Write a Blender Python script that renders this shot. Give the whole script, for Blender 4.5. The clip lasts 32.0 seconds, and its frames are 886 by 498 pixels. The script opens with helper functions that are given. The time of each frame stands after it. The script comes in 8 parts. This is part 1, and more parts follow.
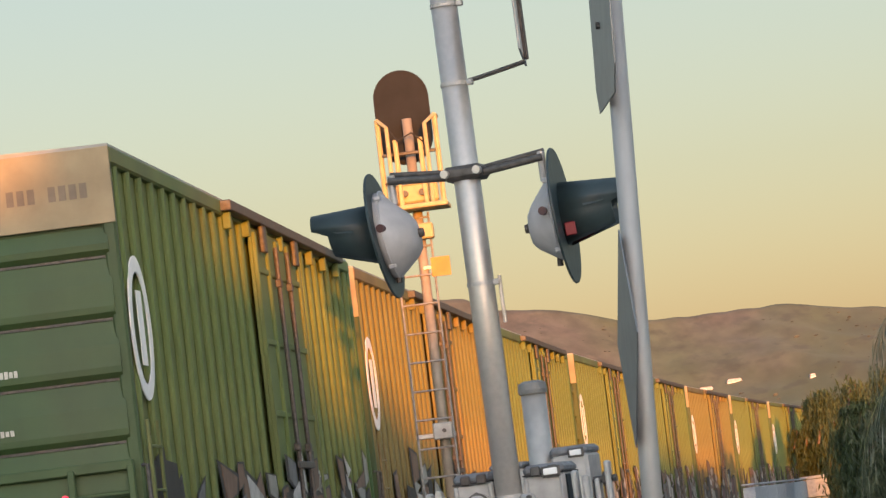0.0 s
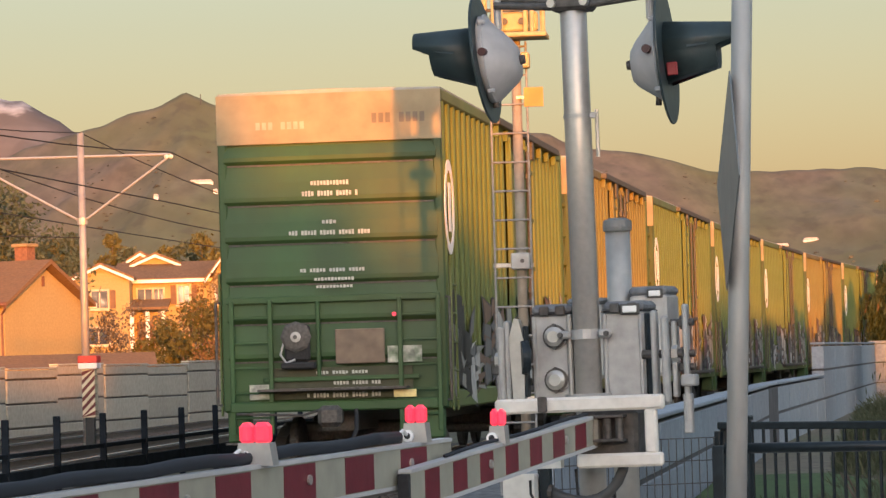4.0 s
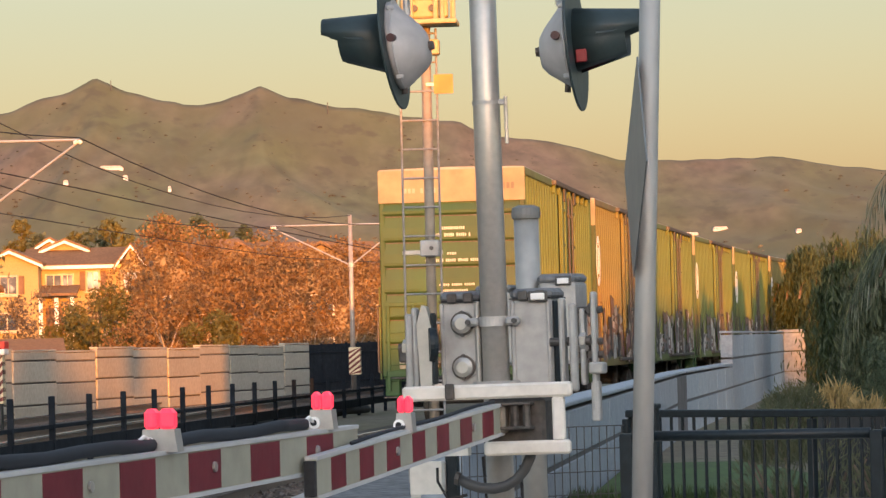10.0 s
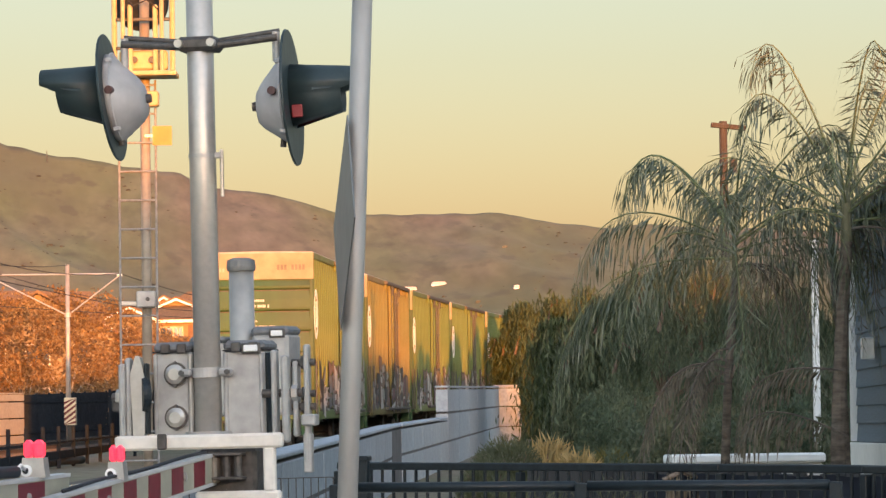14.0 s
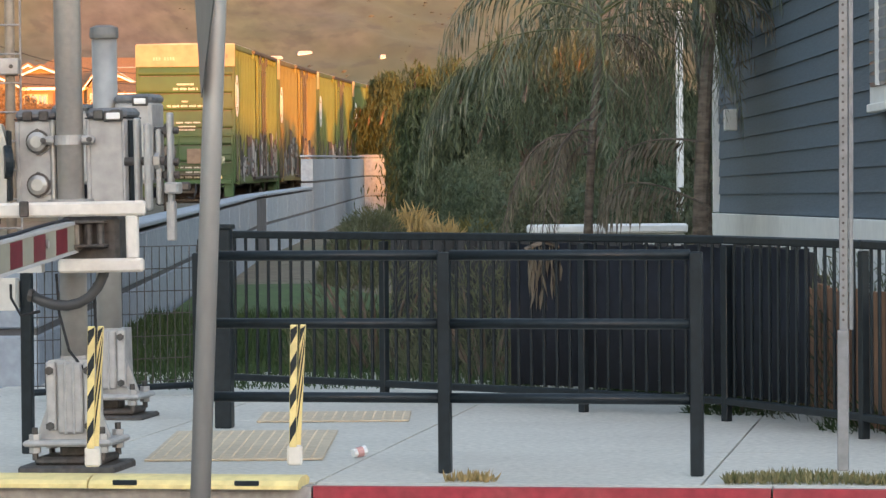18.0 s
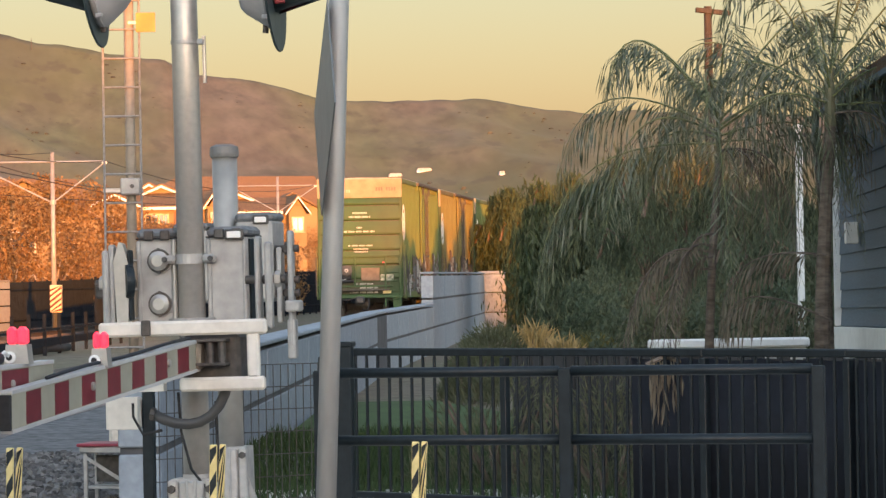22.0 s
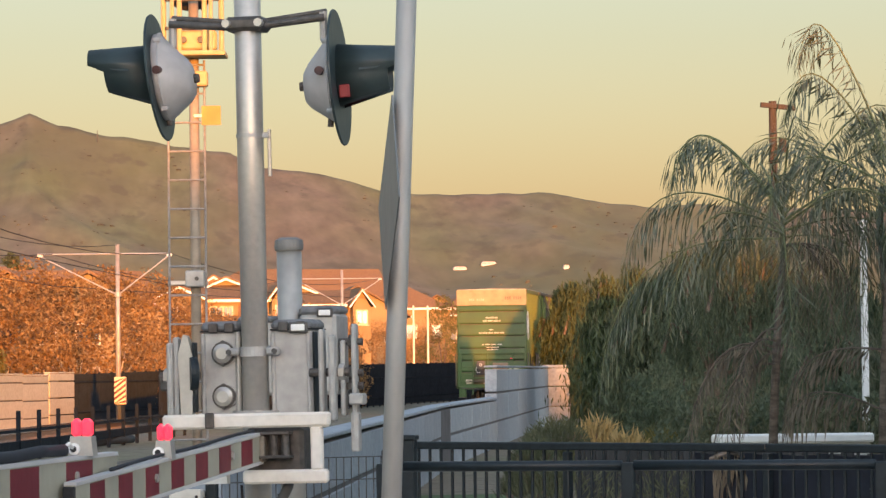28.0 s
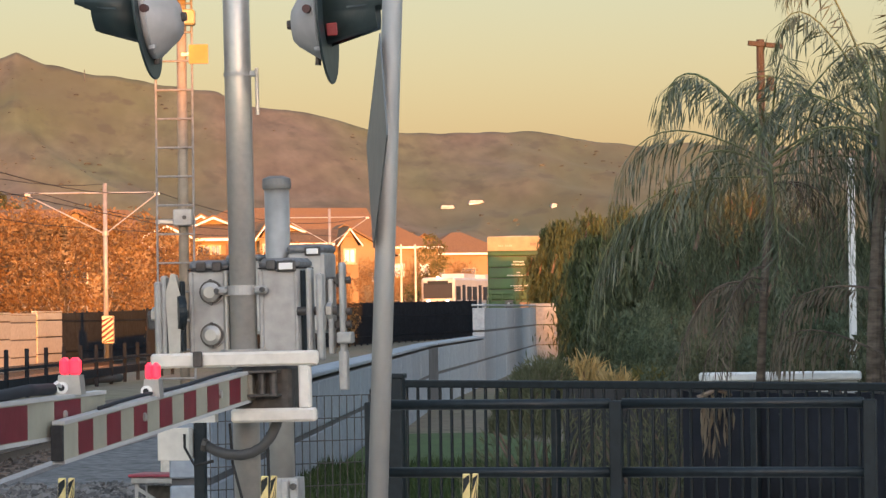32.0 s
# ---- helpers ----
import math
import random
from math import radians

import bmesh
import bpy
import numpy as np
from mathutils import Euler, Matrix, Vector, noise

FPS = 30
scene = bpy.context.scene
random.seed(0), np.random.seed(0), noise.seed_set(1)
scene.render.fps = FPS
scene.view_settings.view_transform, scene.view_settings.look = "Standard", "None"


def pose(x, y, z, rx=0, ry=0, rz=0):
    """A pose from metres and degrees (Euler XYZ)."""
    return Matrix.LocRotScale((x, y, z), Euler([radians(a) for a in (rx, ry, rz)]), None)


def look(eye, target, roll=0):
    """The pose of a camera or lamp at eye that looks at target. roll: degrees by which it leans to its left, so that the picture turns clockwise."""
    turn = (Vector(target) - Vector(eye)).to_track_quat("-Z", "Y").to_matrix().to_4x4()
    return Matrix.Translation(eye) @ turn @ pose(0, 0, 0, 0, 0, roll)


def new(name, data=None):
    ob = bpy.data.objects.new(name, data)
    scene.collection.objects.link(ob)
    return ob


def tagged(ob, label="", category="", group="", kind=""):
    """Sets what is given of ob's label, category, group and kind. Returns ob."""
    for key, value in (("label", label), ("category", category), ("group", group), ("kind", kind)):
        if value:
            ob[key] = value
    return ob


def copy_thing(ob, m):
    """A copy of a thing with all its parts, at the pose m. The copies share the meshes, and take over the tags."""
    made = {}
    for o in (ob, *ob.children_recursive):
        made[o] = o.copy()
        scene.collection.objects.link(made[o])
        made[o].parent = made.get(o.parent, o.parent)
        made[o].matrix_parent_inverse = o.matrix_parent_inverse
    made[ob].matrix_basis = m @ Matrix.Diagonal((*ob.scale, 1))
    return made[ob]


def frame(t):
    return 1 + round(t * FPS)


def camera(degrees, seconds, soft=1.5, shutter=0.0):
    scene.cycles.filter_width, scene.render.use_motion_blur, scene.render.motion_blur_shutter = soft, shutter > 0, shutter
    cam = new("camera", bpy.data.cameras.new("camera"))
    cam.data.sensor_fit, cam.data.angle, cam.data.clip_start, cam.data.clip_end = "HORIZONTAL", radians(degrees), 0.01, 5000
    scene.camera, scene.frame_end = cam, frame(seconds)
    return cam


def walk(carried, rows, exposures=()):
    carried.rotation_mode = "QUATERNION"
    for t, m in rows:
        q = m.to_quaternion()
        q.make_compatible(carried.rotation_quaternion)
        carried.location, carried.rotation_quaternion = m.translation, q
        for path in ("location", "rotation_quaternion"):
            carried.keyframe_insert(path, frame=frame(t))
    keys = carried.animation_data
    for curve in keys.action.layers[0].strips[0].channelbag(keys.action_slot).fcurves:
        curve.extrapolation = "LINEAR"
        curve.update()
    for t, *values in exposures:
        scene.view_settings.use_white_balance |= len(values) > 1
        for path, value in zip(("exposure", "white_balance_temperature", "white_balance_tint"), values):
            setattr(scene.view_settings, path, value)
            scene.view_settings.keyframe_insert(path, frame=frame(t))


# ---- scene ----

# ---- camera and its walk ----
cam = camera(14.414, 32.0, soft=1.4)
PATH = [
    (0.0, 0.030, 0.115, 1.579, 94.544, 6.824, -0.590),
    (0.5, -0.002, 0.013, 1.546, 93.831, 5.825, -0.032),
    (1.0, -0.011, -0.005, 1.537, 92.944, 4.378, 0.812),
    (1.5, -0.016, -0.007, 1.539, 92.361, 3.119, 1.618),
    (2.0, -0.013, 0.008, 1.537, 91.975, 2.357, 2.023),
    (2.5, -0.014, 0.023, 1.537, 91.876, 2.033, 1.748),
    (3.0, -0.013, 0.042, 1.540, 91.829, 1.883, 1.255),
    (3.5, -0.020, 0.147, 1.561, 91.802, 1.789, 0.736),
    (5.5, -0.027, 0.087, 1.562, 91.985, 1.363, 0.115),
    (6.0, -0.027, 0.089, 1.561, 91.931, 1.349, 0.045),
    (6.5, -0.025, 0.097, 1.561, 91.860, 1.354, -0.037),
    (7.0, -0.023, 0.122, 1.560, 91.817, 1.346, -0.107),
    (7.5, -0.019, 0.154, 1.560, 91.802, 1.355, -0.147),
    (8.0, -0.021, 0.139, 1.561, 91.789, 1.339, -0.157),
    (8.5, -0.017, 0.166, 1.560, 91.751, 1.425, -0.184),
    (9.0, -0.014, 0.189, 1.559, 91.703, 1.443, -0.291),
    (9.5, -0.009, 0.225, 1.557, 91.636, 1.493, -0.549),
    (10.0, -0.012, 0.199, 1.558, 91.585, 1.409, -1.020),
    (10.5, -0.016, 0.158, 1.559, 91.515, 1.304, -1.701),
    (11.0, -0.027, 0.070, 1.562, 91.383, 1.134, -2.636),
    (11.5, -0.054, -0.003, 1.544, 91.322, 1.119, -3.620),
    (12.0, -0.054, 0.011, 1.547, 91.393, 1.113, -4.547),
    (12.5, -0.029, 0.037, 1.564, 91.671, 1.001, -5.240),
    (13.0, -0.025, 0.072, 1.563, 92.095, 0.905, -5.661),
    (13.5, -0.011, -0.006, 1.556, 92.422, 0.724, -5.808),
    (15.5, 0.016, -0.038, 1.547, 91.486, 1.074, -4.915),
    (16.0, 0.015, -0.047, 1.547, 90.960, 0.959, -5.109),
    (16.5, 0.014, -0.062, 1.547, 90.365, 0.835, -5.656),
    (17.0, 0.021, -0.037, 1.546, 89.678, 0.732, -6.518),
    (17.5, 0.022, -0.031, 1.546, 89.042, 0.642, -7.322),
    (18.0, 0.015, -0.040, 1.547, 88.581, 0.465, -7.834),
    (18.5, 0.017, -0.013, 1.546, 88.314, 0.252, -8.056),
    (19.0, 0.017, -0.004, 1.546, 88.255, 0.035, -8.095),
    (19.5, 0.017, 0.001, 1.546, 88.354, -0.013, -8.050),
    (20.0, 0.017, -0.001, 1.546, 88.654, 0.192, -7.868),
    (20.5, 0.016, -0.013, 1.546, 89.075, 0.434, -7.516),
    (21.0, 0.017, -0.003, 1.547, 89.587, 0.721, -6.939),
    (21.5, 0.015, -0.025, 1.546, 90.098, 0.924, -6.318),
    (22.0, 0.015, -0.033, 1.547, 90.505, 0.949, -5.870),
    (22.5, 0.016, -0.023, 1.547, 90.807, 0.964, -5.647),
    (23.0, 0.016, -0.019, 1.547, 91.035, 0.971, -5.602),
    (23.5, 0.015, -0.036, 1.547, 91.206, 0.974, -5.626),
    (24.0, 0.015, -0.036, 1.547, 91.333, 1.051, -5.622),
    (24.5, 0.015, -0.042, 1.547, 91.462, 1.146, -5.560),
    (25.0, 0.014, -0.058, 1.547, 91.581, 1.276, -5.496),
    (25.5, 0.014, -0.056, 1.548, 91.723, 1.294, -5.439),
    (27.5, 0.013, -0.071, 1.548, 92.071, 0.640, -4.947),
    (28.0, 0.014, -0.062, 1.548, 92.048, 0.685, -4.826),
    (28.5, 0.013, -0.067, 1.548, 91.979, 0.826, -4.772),
    (29.0, 0.013, -0.072, 1.548, 91.885, 0.918, -4.775),
    (29.5, 0.013, -0.068, 1.548, 91.750, 1.041, -4.814),
    (30.0, 0.013, -0.061, 1.548, 91.600, 1.041, -4.901),
    (30.5, 0.013, -0.069, 1.548, 91.459, 1.016, -4.963),
    (31.0, 0.012, -0.078, 1.548, 91.321, 0.929, -5.020),
    (31.5, 0.013, -0.058, 1.548, 91.177, 0.818, -5.042),
    (32.0, 0.013, -0.058, 1.547, 91.043, 0.744, -5.028),
]
walk(cam, [(t, pose(*r)) for t, *r in PATH], [(0.0, 1.82, 6650, 11), (3.0, 1.72, 6650, 12), (6.0, 1.8, 6700, 12), (9.0, 1.82, 6700, 12), (12.5, 1.97, 6700, 11), (17.2, 2.02, 6700, 11), (18.7, 2.24, 6750, 11), (20.2, 2.19, 6700, 11), (21.4, 2.0, 6700, 11), (32.0, 1.9, 6700, 12)])

# ---- world, sun ----
SUN_EL, SUN_DX = 3.5, -0.113          # height in degrees; sideways drift of the light per metre ahead
world = bpy.data.worlds.new("sky")
scene.world = world
world.use_nodes = True
wn = world.node_tree
sky = wn.nodes.new("ShaderNodeTexSky")
sky.sky_type, sky.sun_disc = "NISHITA", False
sky.sun_elevation = radians(SUN_EL - 2.0)      # the haze lowers the apparent sun of the sky dome
sky.sun_rotation = radians(180 - math.degrees(math.atan(-SUN_DX)))
sky.dust_density, sky.air_density, sky.ozone_density = 1.0, 1.0, 1.8
bg = wn.nodes["Background"]
hs = wn.nodes.new("ShaderNodeHueSaturation")
hs.inputs["Saturation"].default_value = 0.73
wn.links.new(sky.outputs[0], hs.inputs["Color"])
wn.links.new(hs.outputs[0], bg.inputs[0])
# the western half of an evening sky is far brighter than the eastern one
tcw = wn.nodes.new("ShaderNodeTexCoord")
dotw = wn.nodes.new("ShaderNodeVectorMath")
dotw.operation = "DOT_PRODUCT"
dotw.inputs[1].default_value = (0.05, -0.68, 0.73)
glow = wn.nodes.new("ShaderNodeMapRange")
glow.interpolation_type = "SMOOTHSTEP"
glow.inputs["From Min"].default_value, glow.inputs["From Max"].default_value = -0.3, 0.95
glow.inputs["To Min"].default_value, glow.inputs["To Max"].default_value = 0.15, 0.6
wn.links.new(tcw.outputs["Generated"], dotw.inputs[0])
wn.links.new(dotw.outputs["Value"], glow.inputs[0])
wn.links.new(glow.outputs[0], bg.inputs[1])
sun_data = bpy.data.lights.new("sun", "SUN")
sun_data.energy, sun_data.angle, sun_data.color = 2.7, radians(0.55), (1.0, 0.31, 0.016)
sun = new("sun", sun_data)
sun.matrix_basis = look((0, 0, 50), (SUN_DX * 100, 100, 50 - 100 * math.tan(radians(SUN_EL))))

# ---- materials ----
MATS = {}


def mat(name, col, rough=0.7, metal=0.0, var=0.25, scale=3.0, bump=0.15, stain=None, stain_scale=0.6, stain_amt=0.35,
        stretch=(1, 1, 1), per_ob=0.0, emit=0.0, coat=0.0, spec=0.5):
    """Two-scale noise paint: fine grain, broad stains, bump; per_ob varies it from piece to piece."""
    if name in MATS:
        return MATS[name]
    m = bpy.data.materials.new(name)
    m.use_nodes = True
    n, l = m.node_tree.nodes, m.node_tree.links
    b = n["Principled BSDF"]
    b.inputs["Roughness"].default_value, b.inputs["Metallic"].default_value = rough, metal
    b.inputs["Specular IOR Level"].default_value = spec
    if coat:
        b.inputs["Coat Weight"].default_value = coat
    tc = n.new("ShaderNodeTexCoord")
    mp = n.new("ShaderNodeMapping")
    mp.inputs["Scale"].default_value = stretch
    l.new(tc.outputs["Object"], mp.inputs[0])
    fine = n.new("ShaderNodeTexNoise")
    fine.inputs["Scale"].default_value, fine.inputs["Detail"].default_value = scale, 6
    broad = n.new("ShaderNodeTexNoise")
    broad.inputs["Scale"].default_value, broad.inputs["Detail"].default_value = stain_scale, 4
    l.new(mp.outputs[0], fine.inputs[0])
    l.new(mp.outputs[0], broad.inputs[0])
    r1 = n.new("ShaderNodeMapRange")
    r1.inputs["From Min"].default_value, r1.inputs["From Max"].default_value = 0.3, 0.7
    r1.inputs["To Min"].default_value, r1.inputs["To Max"].default_value = 1 - var, 1 + var
    l.new(fine.outputs[0], r1.inputs[0])
    r2 = n.new("ShaderNodeMapRange")
    r2.inputs["From Min"].default_value, r2.inputs["From Max"].default_value = 0.45, 0.72
    r2.inputs["To Max"].default_value = stain_amt
    l.new(broad.outputs[0], r2.inputs[0])
    mix = n.new("ShaderNodeMix")
    mix.data_type = "RGBA"
    mix.inputs[6].default_value = (*col, 1)
    mix.inputs[7].default_value = (*(stain or [c * 0.55 for c in col]), 1)
    l.new(r2.outputs[0], mix.inputs[0])
    mul = n.new("ShaderNodeVectorMath")
    mul.operation = "SCALE"
    l.new(mix.outputs[2], mul.inputs[0])
    if per_ob:
        info = n.new("ShaderNodeObjectInfo")
        r3 = n.new("ShaderNodeMapRange")
        r3.inputs["To Min"].default_value, r3.inputs["To Max"].default_value = 1 - per_ob, 1 + per_ob
        l.new(info.outputs["Random"], r3.inputs[0])
        mm = n.new("ShaderNodeMath")
        mm.operation = "MULTIPLY"
        l.new(r1.outputs[0], mm.inputs[0])
        l.new(r3.outputs[0], mm.inputs[1])
        l.new(mm.outputs[0], mul.inputs[3])
    else:
        l.new(r1.outputs[0], mul.inputs[3])
    l.new(mul.outputs[0], b.inputs["Base Color"])
    if bump:
        bp = n.new("ShaderNodeBump")
        bp.inputs["Strength"].default_value, bp.inputs["Distance"].default_value = bump, 0.02
        l.new(fine.outputs[0], bp.inputs["Height"])
        l.new(bp.outputs[0], b.inputs["Normal"])
    if emit:
        b.inputs["Emission Color"].default_value = (*col, 1)
        b.inputs["Emission Strength"].default_value = emit
    MATS[name] = m
    return m


def leafmat(name, col, col2, trans=0.25, rough=0.6, spec=0.3):
    """Leaves: colour by island, a little light through them."""
    m = bpy.data.materials.new(name)
    m.use_nodes = True
    n, l = m.node_tree.nodes, m.node_tree.links
    b = n["Principled BSDF"]
    b.inputs["Roughness"].default_value = rough
    b.inputs["Specular IOR Level"].default_value = spec
    g = n.new("ShaderNodeNewGeometry")
    mix = n.new("ShaderNodeMix")
    mix.data_type = "RGBA"
    mix.inputs[6].default_value, mix.inputs[7].default_value = (*col, 1), (*col2, 1)
    l.new(g.outputs["Random Per Island"], mix.inputs[0])
    l.new(mix.outputs[2], b.inputs["Base Color"])
    tr = n.new("ShaderNodeBsdfTranslucent")
    l.new(mix.outputs[2], tr.inputs[0])
    ms = n.new("ShaderNodeMixShader")
    ms.inputs[0].default_value = trans
    l.new(b.outputs[0], ms.inputs[1])
    l.new(tr.outputs[0], ms.inputs[2])
    l.new(ms.outputs[0], n["Material Output"].inputs[0])
    return m


def glassmat(name, col=(0.9, 0.95, 1.0), rough=0.05):
    m = bpy.data.materials.new(name)
    m.use_nodes = True
    b = m.node_tree.nodes["Principled BSDF"]
    b.inputs["Base Color"].default_value = (*col, 1)
    b.inputs["Roughness"].default_value = rough
    b.inputs["Metallic"].default_value = 0.0
    b.inputs["Coat Weight"].default_value = 1.0
    return m


M_ASPHALT = mat("asphalt", (0.075, 0.078, 0.085), 0.9, var=0.35, scale=60, bump=0.4, stain=(0.05, 0.05, 0.055), stain_scale=0.5)
M_EARTH = mat("earth", (0.16, 0.13, 0.09), 0.95, var=0.4, scale=3, bump=0.4, stain=(0.09, 0.1, 0.04), stain_scale=0.08, stain_amt=0.7)
M_CONC = mat("concrete", (0.56, 0.53, 0.465), 0.88, var=0.14, scale=25, bump=0.2, stain=(0.43, 0.4, 0.35), stain_scale=0.9, stain_amt=0.5)
M_KERBRED = mat("red_kerb_paint", (0.33, 0.03, 0.042), 0.7, var=0.2, scale=20, stain=(0.3, 0.08, 0.07), stain_scale=3, stain_amt=0.5)
M_KERB = mat("kerb_concrete", (0.36, 0.33, 0.31), 0.9, var=0.2, scale=20)
M_TACT = mat("tactile_yellow", (0.55, 0.45, 0.32), 0.85, var=0.12, scale=20, bump=0.05)
M_YEL = mat("yellow_paint", (0.8, 0.65, 0.28), 0.6, var=0.12, scale=15, stain=(0.4, 0.32, 0.18), stain_scale=4)
M_BLACKP = mat("black_paint", (0.0105, 0.0165, 0.021), 0.42, var=0.3, scale=20, bump=0.06, spec=0.3)
M_BLACKR = mat("black_rubber", (0.02, 0.02, 0.022), 0.8, var=0.3, scale=30)
M_GALV = mat("galvanised_steel", (0.45, 0.425, 0.39), 0.36, 0.5, var=0.07, scale=30, bump=0.02, stain=(0.33, 0.34, 0.35), stain_scale=3)
M_ALU = mat("aluminium_paint", (0.38, 0.372, 0.36), 0.5, 0.25, var=0.12, scale=16, bump=0.1, stain=(0.24, 0.235, 0.225), stain_scale=4.5, stain_amt=0.7)
M_CREAM = mat("cream_paint", (0.68, 0.64, 0.58), 0.55, var=0.08, scale=18, stain=(0.45, 0.4, 0.34), stain_scale=4, bump=0.06)
M_ZINC = mat("weathered_zinc", (0.42, 0.41, 0.395), 0.55, 0.25, var=0.14, scale=16, stain=(0.3, 0.29, 0.275), stain_scale=3)
M_STEELD = mat("dark_steel", (0.09, 0.085, 0.08), 0.6, 0.5, var=0.3, scale=25, stain=(0.12, 0.07, 0.05), stain_scale=4)
M_RAIL = mat("rail_steel", (0.2, 0.16, 0.13), 0.5, 0.6, var=0.25, scale=20)
M_RAILTOP = mat("polished_rail", (0.5, 0.48, 0.46), 0.25, 0.9, var=0.1, scale=20)
M_BALLAST = mat("ballast", (0.075, 0.06, 0.05), 0.95, var=0.6, scale=14, bump=1.0, stain=(0.05, 0.042, 0.036), stain_scale=1.2)
M_TIE = mat("tie_wood", (0.11, 0.085, 0.07), 0.9, var=0.35, scale=12, per_ob=0.2)
M_ARMW = mat("arm_white", (0.33, 0.32, 0.255), 0.55, var=0.1, scale=8, stain=(0.24, 0.23, 0.18), stain_scale=3)
M_ARMR = mat("arm_red", (0.16, 0.016, 0.026), 0.5, var=0.12, scale=8)
M_ARMEDGE = mat("arm_edge", (0.5, 0.5, 0.5), 0.5, var=0.06, scale=10)
M_LAMPRED = mat("lamp_red", (1.0, 0.04, 0.08), 0.3, emit=0.3, var=0.1, bump=0)
M_LAMPDIM = mat("lamp_dim_red", (0.4, 0.03, 0.05), 0.3, emit=0.1, var=0.1, bump=0)
M_HOOD = mat("hood_black", (0.02, 0.035, 0.038), 0.5, var=0.2, scale=12)
M_BLOCK = mat("wall_block", (0.275, 0.31, 0.35), 0.9, var=0.16, scale=12, stain=(0.19, 0.21, 0.235), stain_scale=1.5, per_ob=0.05)
M_SOUND = mat("sound_wall_block", (0.44, 0.395, 0.31), 0.9, var=0.12, scale=8, stain=(0.35, 0.305, 0.24), stain_scale=0.8, per_ob=0.1)
M_STUCCO = mat("cream_stucco", (0.37, 0.27, 0.125), 0.9, var=0.1, scale=10, stain=(0.3, 0.21, 0.1), stain_scale=0.5)
M_STUCCO2 = mat("sand_stucco", (0.27, 0.19, 0.1), 0.9, var=0.08, scale=10, stain_scale=0.5)
M_ROOF = mat("roof_tile", (0.18, 0.1, 0.05), 0.9, var=0.3, scale=7, stain=(0.12, 0.08, 0.055), stain_scale=0.8, stretch=(1, 4, 4))
M_ROOF2 = mat("grey_roof_tile", (0.17, 0.1, 0.052), 0.9, var=0.3, scale=7, stain_scale=0.8)
M_WTRIM = mat("white_trim", (0.78, 0.77, 0.75), 0.6, var=0.05, scale=8)
M_SIDING = mat("slate_siding", (0.09, 0.124, 0.158), 0.75, var=0.1, scale=20, stretch=(0.3, 1, 4), stain=(0.08, 0.1, 0.12), stain_scale=1, per_ob=0.06)
M_WINDOW = glassmat("window_glass", (0.05, 0.06, 0.08))
M_WOOD = mat("fence_wood", (0.3, 0.15, 0.08), 0.85, var=0.3, scale=10, stretch=(6, 6, 0.6), stain=(0.1, 0.06, 0.04), stain_scale=2, per_ob=0.25)
M_BARK = mat("bark", (0.14, 0.1, 0.075), 0.95, var=0.4, scale=14, bump=0.7, stretch=(1, 1, 0.4))
M_PALMBARK = mat("palm_bark", (0.13, 0.105, 0.085), 0.95, var=0.4, scale=10, bump=0.7, stretch=(1, 1, 3))
M_UTIL = mat("utility_pole_wood", (0.055, 0.042, 0.036), 0.9, var=0.3, scale=10, stretch=(4, 4, 0.5))

# ---- mesh helpers ----
def root(name, m, label, category, group="", kind=""):
    ob = new(name)
    ob.empty_display_size = 0.2
    ob.matrix_basis = m
    return tagged(ob, label, category, group, kind)


def part(name, bm, material, parent=None, label="", smooth=False):
    me = bpy.data.meshes.new(name)
    bm.normal_update()
    if smooth:
        for f in bm.faces:
            f.smooth = True
    bm.to_mesh(me)
    bm.free()
    me.materials.append(material)
    ob = new(name, me)
    ob.parent = parent
    if label:
        ob["label"] = label
    return ob


def thing(name, bm, material, m, label, category, group="", kind="", smooth=False):
    ob = part(name, bm, material, None, "", smooth)
    ob.matrix_basis = m
    return tagged(ob, label, category, group, kind)


def B():
    return bmesh.new()


def bx(bm, c, s, m=None, bev=0.0):
    """A box of size s round c, with bevelled edges where bev is given."""
    t = Matrix.Translation(c) @ Matrix.Diagonal((*s, 1))
    if m is not None:
        t = m @ t
    vs = bmesh.ops.create_cube(bm, size=1.0, matrix=t)["verts"]
    if bev:
        es = list({e for v in vs for e in v.link_edges})
        bmesh.ops.bevel(bm, geom=es, offset=bev, segments=1, affect="EDGES", profile=0.5)
    return bm


def cy(bm, a, b, r1, r2=None, n=12):
    """A round bar from a to b."""
    a, b = Vector(a), Vector(b)
    d = b - a
    q = d.to_track_quat("Z", "Y").to_matrix().to_4x4()
    bmesh.ops.create_cone(bm, cap_ends=True, segments=n, radius1=r1, radius2=r1 if r2 is None else r2, depth=d.length,
                          matrix=Matrix.Translation((a + b) / 2) @ q)
    return bm


def prism(bm, pts, h0, h1, m=None):
    """A polygon in x, y swept from h0 to h1 in z, then moved by m."""
    m = m or Matrix()
    lo = [bm.verts.new(m @ Vector((x, y, h0))) for x, y in pts]
    hi = [bm.verts.new(m @ Vector((x, y, h1))) for x, y in pts]
    k = len(pts)
    bm.faces.new(lo[::-1])
    bm.faces.new(hi)
    for i in range(k):
        bm.faces.new((lo[i], lo[(i + 1) % k], hi[(i + 1) % k], hi[i]))
    bmesh.ops.recalc_face_normals(bm, faces=bm.faces[:])
    return bm


